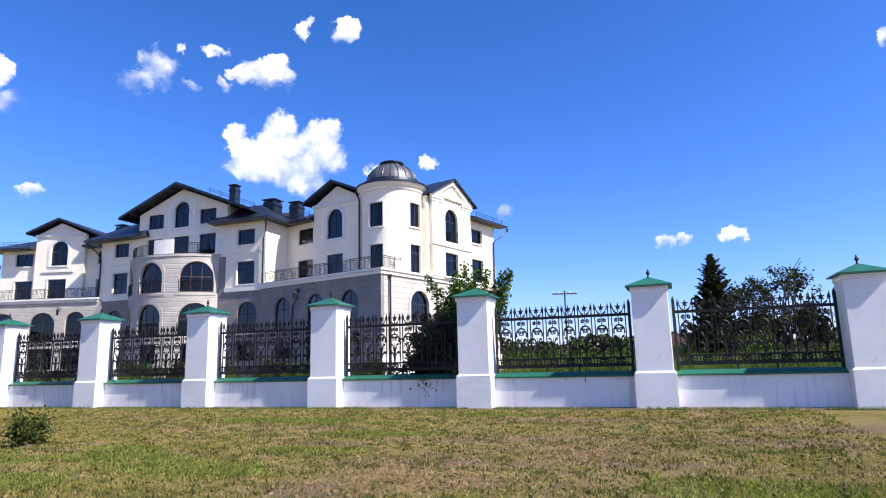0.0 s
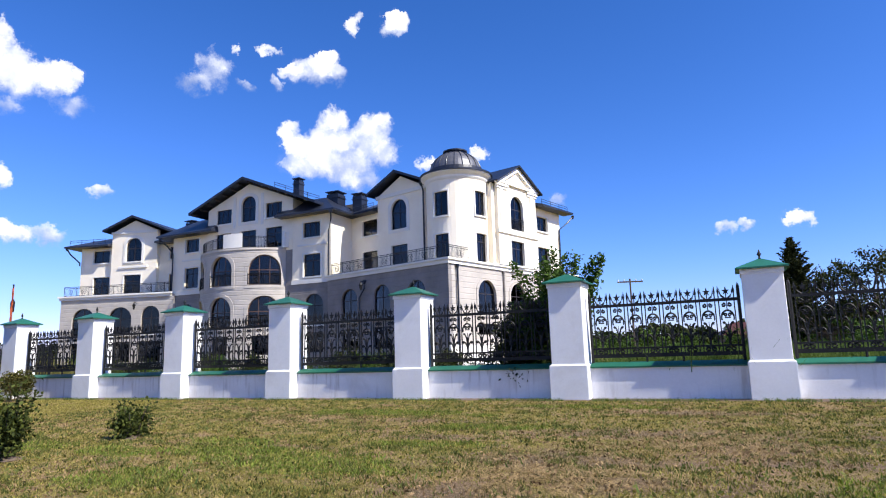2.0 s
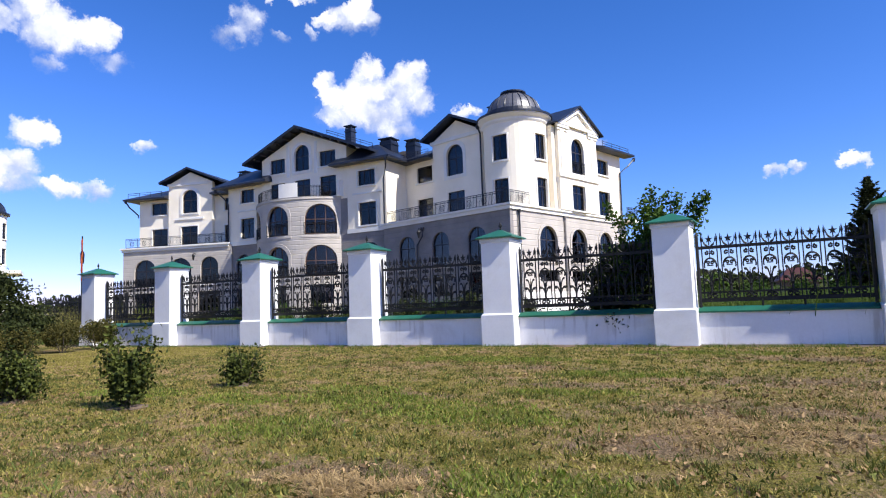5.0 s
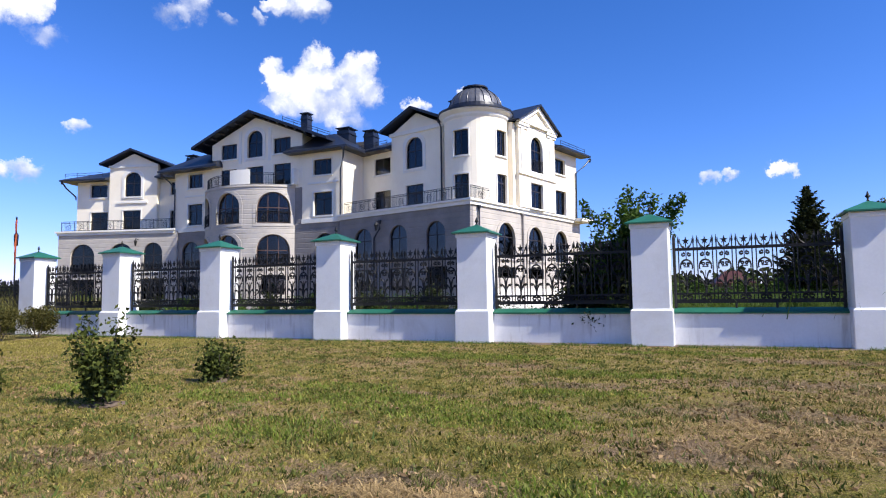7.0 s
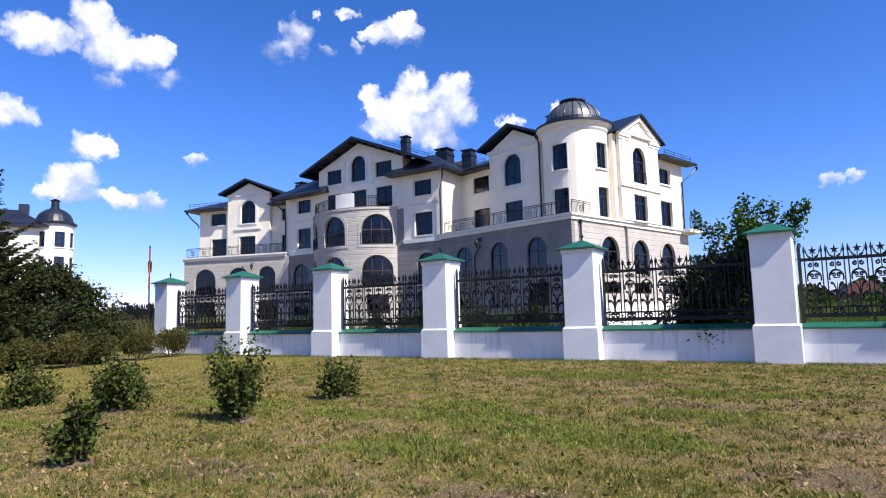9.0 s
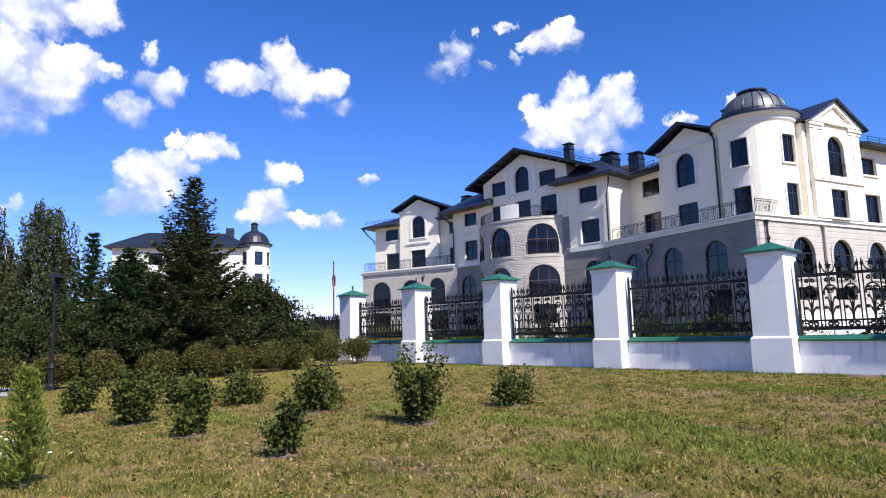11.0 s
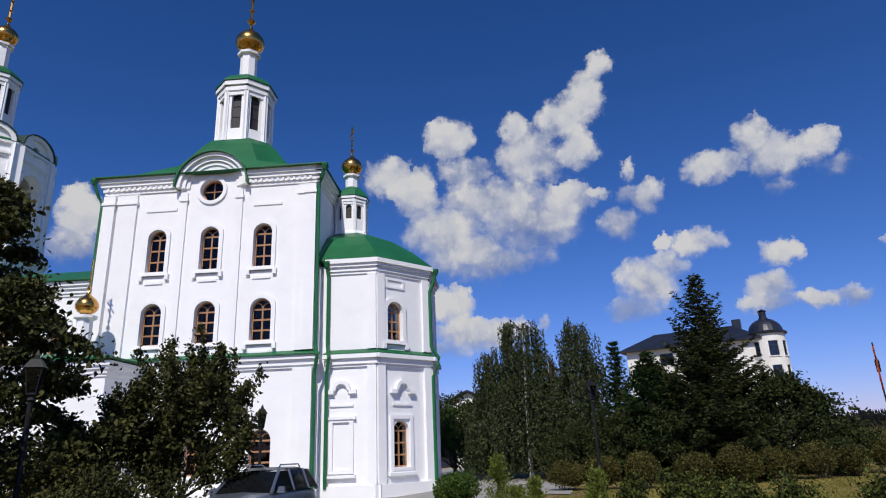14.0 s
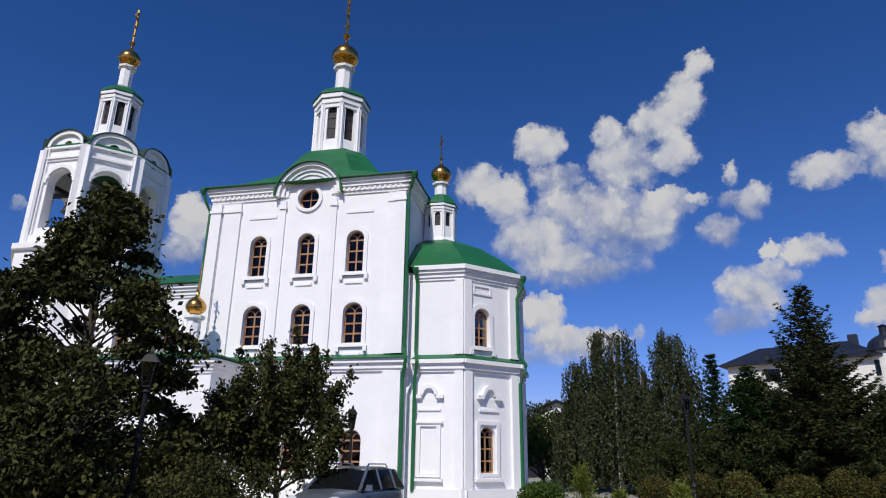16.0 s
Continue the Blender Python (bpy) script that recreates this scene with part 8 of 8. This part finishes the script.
def car(x, y, turn):
    """Forward is -y in the car's own frame."""
    t = thing("parked_car", "silver-blue compact SUV parked on the yard", "car")
    secs = [(-2.12, 0.42, 0.72, 0.62), (-2.0, 0.36, 0.86, 0.80), (-1.5, 0.34, 0.98, 0.88), (-0.95, 0.34, 1.06, 0.90), (0.0, 0.34, 1.06, 0.91), (1.0, 0.34, 1.05, 0.91), (1.8, 0.36, 1.02, 0.89), (2.1, 0.42, 0.95, 0.82), (2.18, 0.5, 0.8, 0.72)]
    bm = bmesh.new()
    rings = []
    for yy, z0, z1, hw in secs:
        prof = [(-hw * 0.85, z0), (-hw, z0 + 0.12), (-hw * 1.01, (z0 + z1) / 2), (-hw * 0.97, z1 - 0.08), (-hw * 0.86, z1), (0, z1 + 0.03), (hw * 0.86, z1), (hw * 0.97, z1 - 0.08), (hw * 1.01, (z0 + z1) / 2), (hw, z0 + 0.12), (hw * 0.85, z0)]
        rings.append([bm.verts.new((a, yy, b)) for a, b in prof])
    for a, b in zip(rings, rings[1:]):
        for i in range(11):
            bm.faces.new((a[i], a[(i + 1) % 11], b[(i + 1) % 11], b[i]))
    bm.faces.new(rings[0])
    bm.faces.new(rings[-1][::-1])
    part("body", bm, CAR_PAINT, t, smooth=True)
    # cabin with roof, then the glass set in it
    cab = [(-1.02, 1.04, 0.80), (-0.25, 1.58, 0.66), (0.3, 1.645, 0.65), (1.2, 1.63, 0.64), (1.75, 1.52, 0.62), (2.08, 1.02, 0.78)]
    bm = bmesh.new()
    low, top = [], []
    for yy, z, hw in cab:
        top.append(([bm.verts.new((-hw, yy, z)), bm.verts.new((-hw * 0.7, yy, z + 0.03)), bm.verts.new((hw * 0.7, yy, z + 0.03)), bm.verts.new((hw, yy, z))]))
    for a, b in zip(top[1:4], top[2:5]):
        for i in range(3):
            bm.faces.new((a[i], a[i + 1], b[i + 1], b[i]))
    bmesh.ops.solidify(bm, geom=bm.faces[:], thickness=0.05)
    for s in (-1, 1):
        for a, b, r in (((-1.02, 1.03, 0.84), (-0.25, 1.60, 0.67), 0.045), ((0.35, 1.04, 0.87), (0.35, 1.62, 0.67), 0.04), ((1.35, 1.04, 0.86), (1.3, 1.6, 0.66), 0.05), ((2.08, 1.0, 0.82), (1.7, 1.54, 0.64), 0.06)):
            tube(bm, [(s * a[2], a[0], a[1]), (s * b[2], b[0], b[1])], r, 6)
    part("cabin_frame", bm, CAR_PAINT, t)
    for name, pts in (("windscreen", [(-0.80, -0.98, 1.06), (0.80, -0.98, 1.06), (0.64, -0.27, 1.57), (-0.64, -0.27, 1.57)]), ("rear_window", [(-0.76, 2.05, 1.06), (0.76, 2.05, 1.06), (0.6, 1.76, 1.52), (-0.6, 1.76, 1.52)])):
        bm = bmesh.new()
        bm.faces.new([bm.verts.new(p) for p in pts])
        bmesh.ops.solidify(bm, geom=bm.faces[:], thickness=0.02)
        part(name, bm, CAR_GLASS, t)
    for s in (-1, 1):
        for y0, y1, yt0, yt1 in ((-0.92, 0.32, -0.26, 0.32), (0.38, 1.32, 0.38, 1.28), (1.38, 2.0, 1.34, 1.68)):
            bm = bmesh.new()
            bm.faces.new([bm.verts.new(p) for p in ((s * 0.875, y0, 1.05), (s * 0.875, y1, 1.05), (s * 0.665, yt1, 1.58), (s * 0.665, yt0, 1.58))])
            bmesh.ops.solidify(bm, geom=bm.faces[:], thickness=0.02)
            part("side_window", bm, CAR_GLASS, t)
        bm = bmesh.new()
        tube(bm, [(s * 0.6, -0.1, 1.66), (s * 0.6, 0.0, 1.735), (s * 0.58, 1.2, 1.73), (s * 0.57, 1.35, 1.65)], 0.022, 6)
        part("roof_rail", bm, CHROME, t)
        bm = bmesh.new()
        box(bm, s * 1.0 - 0.11, s * 1.0 + 0.11, -0.78, -0.66, 1.04, 1.20, 0.03)
        tube(bm, [(s * 0.86, -0.7, 1.06), (s * 0.95, -0.72, 1.1)], 0.03, 5)
        part("wing_mirror", bm, CAR_PAINT, t)
        bm = bmesh.new()
        lathe(bm, [(0.02, -0.07), (0.15, -0.05), (0.19, 0.0), (0.14, 0.06)], 14)
        part("headlight", bm, LAMP_LENS, t, "clear oval headlight", m=pose(s * 0.64, -2.0, 0.80, 78, 0, s * 16) @ Matrix.Diagonal((1.25, 0.8, 1, 1)))
        for yy in (-1.32, 1.32):
            bm = bmesh.new()
            lathe(bm, [(0.2, -0.11), (0.33, -0.11), (0.35, -0.06), (0.35, 0.06), (0.33, 0.11), (0.2, 0.11)], 22)
            wheel = part("wheel", bm, RUBBER, t, "black tyre", m=pose(s * 0.83, yy, 0.34, 0, 90, 0))
            bm = bmesh.new()
            lathe(bm, [(0.21, -0.115), (0.21, 0.115)], 16)
            for k in range(5):
                a = k * 2 * math.pi / 5
                tube(bm, [(0, 0, s * 0.12), (0.19 * math.cos(a), 0.19 * math.sin(a), s * 0.12)], 0.03, 5)
            part("rim", bm, CHROME, wheel, m=pose(s * 0.83, yy, 0.34, 0, 90, 0))
    bm = bmesh.new()
    for z in (0.62, 0.69, 0.76):
        box(bm, -0.42, 0.42, -2.15, -2.07, z - 0.014, z + 0.014)
    box(bm, -0.46, 0.46, -2.11, -2.05, 0.58, 0.80)
    part("grille", bm, RUBBER, t, "dark slatted grille")
    t.matrix_basis = pose(x, y, ground_z(x, y) + 0.03, 0, 0, turn) @ Matrix.Diagonal((0.93, 0.93, 0.93, 1))


car(-9.6, -24.35, 80)
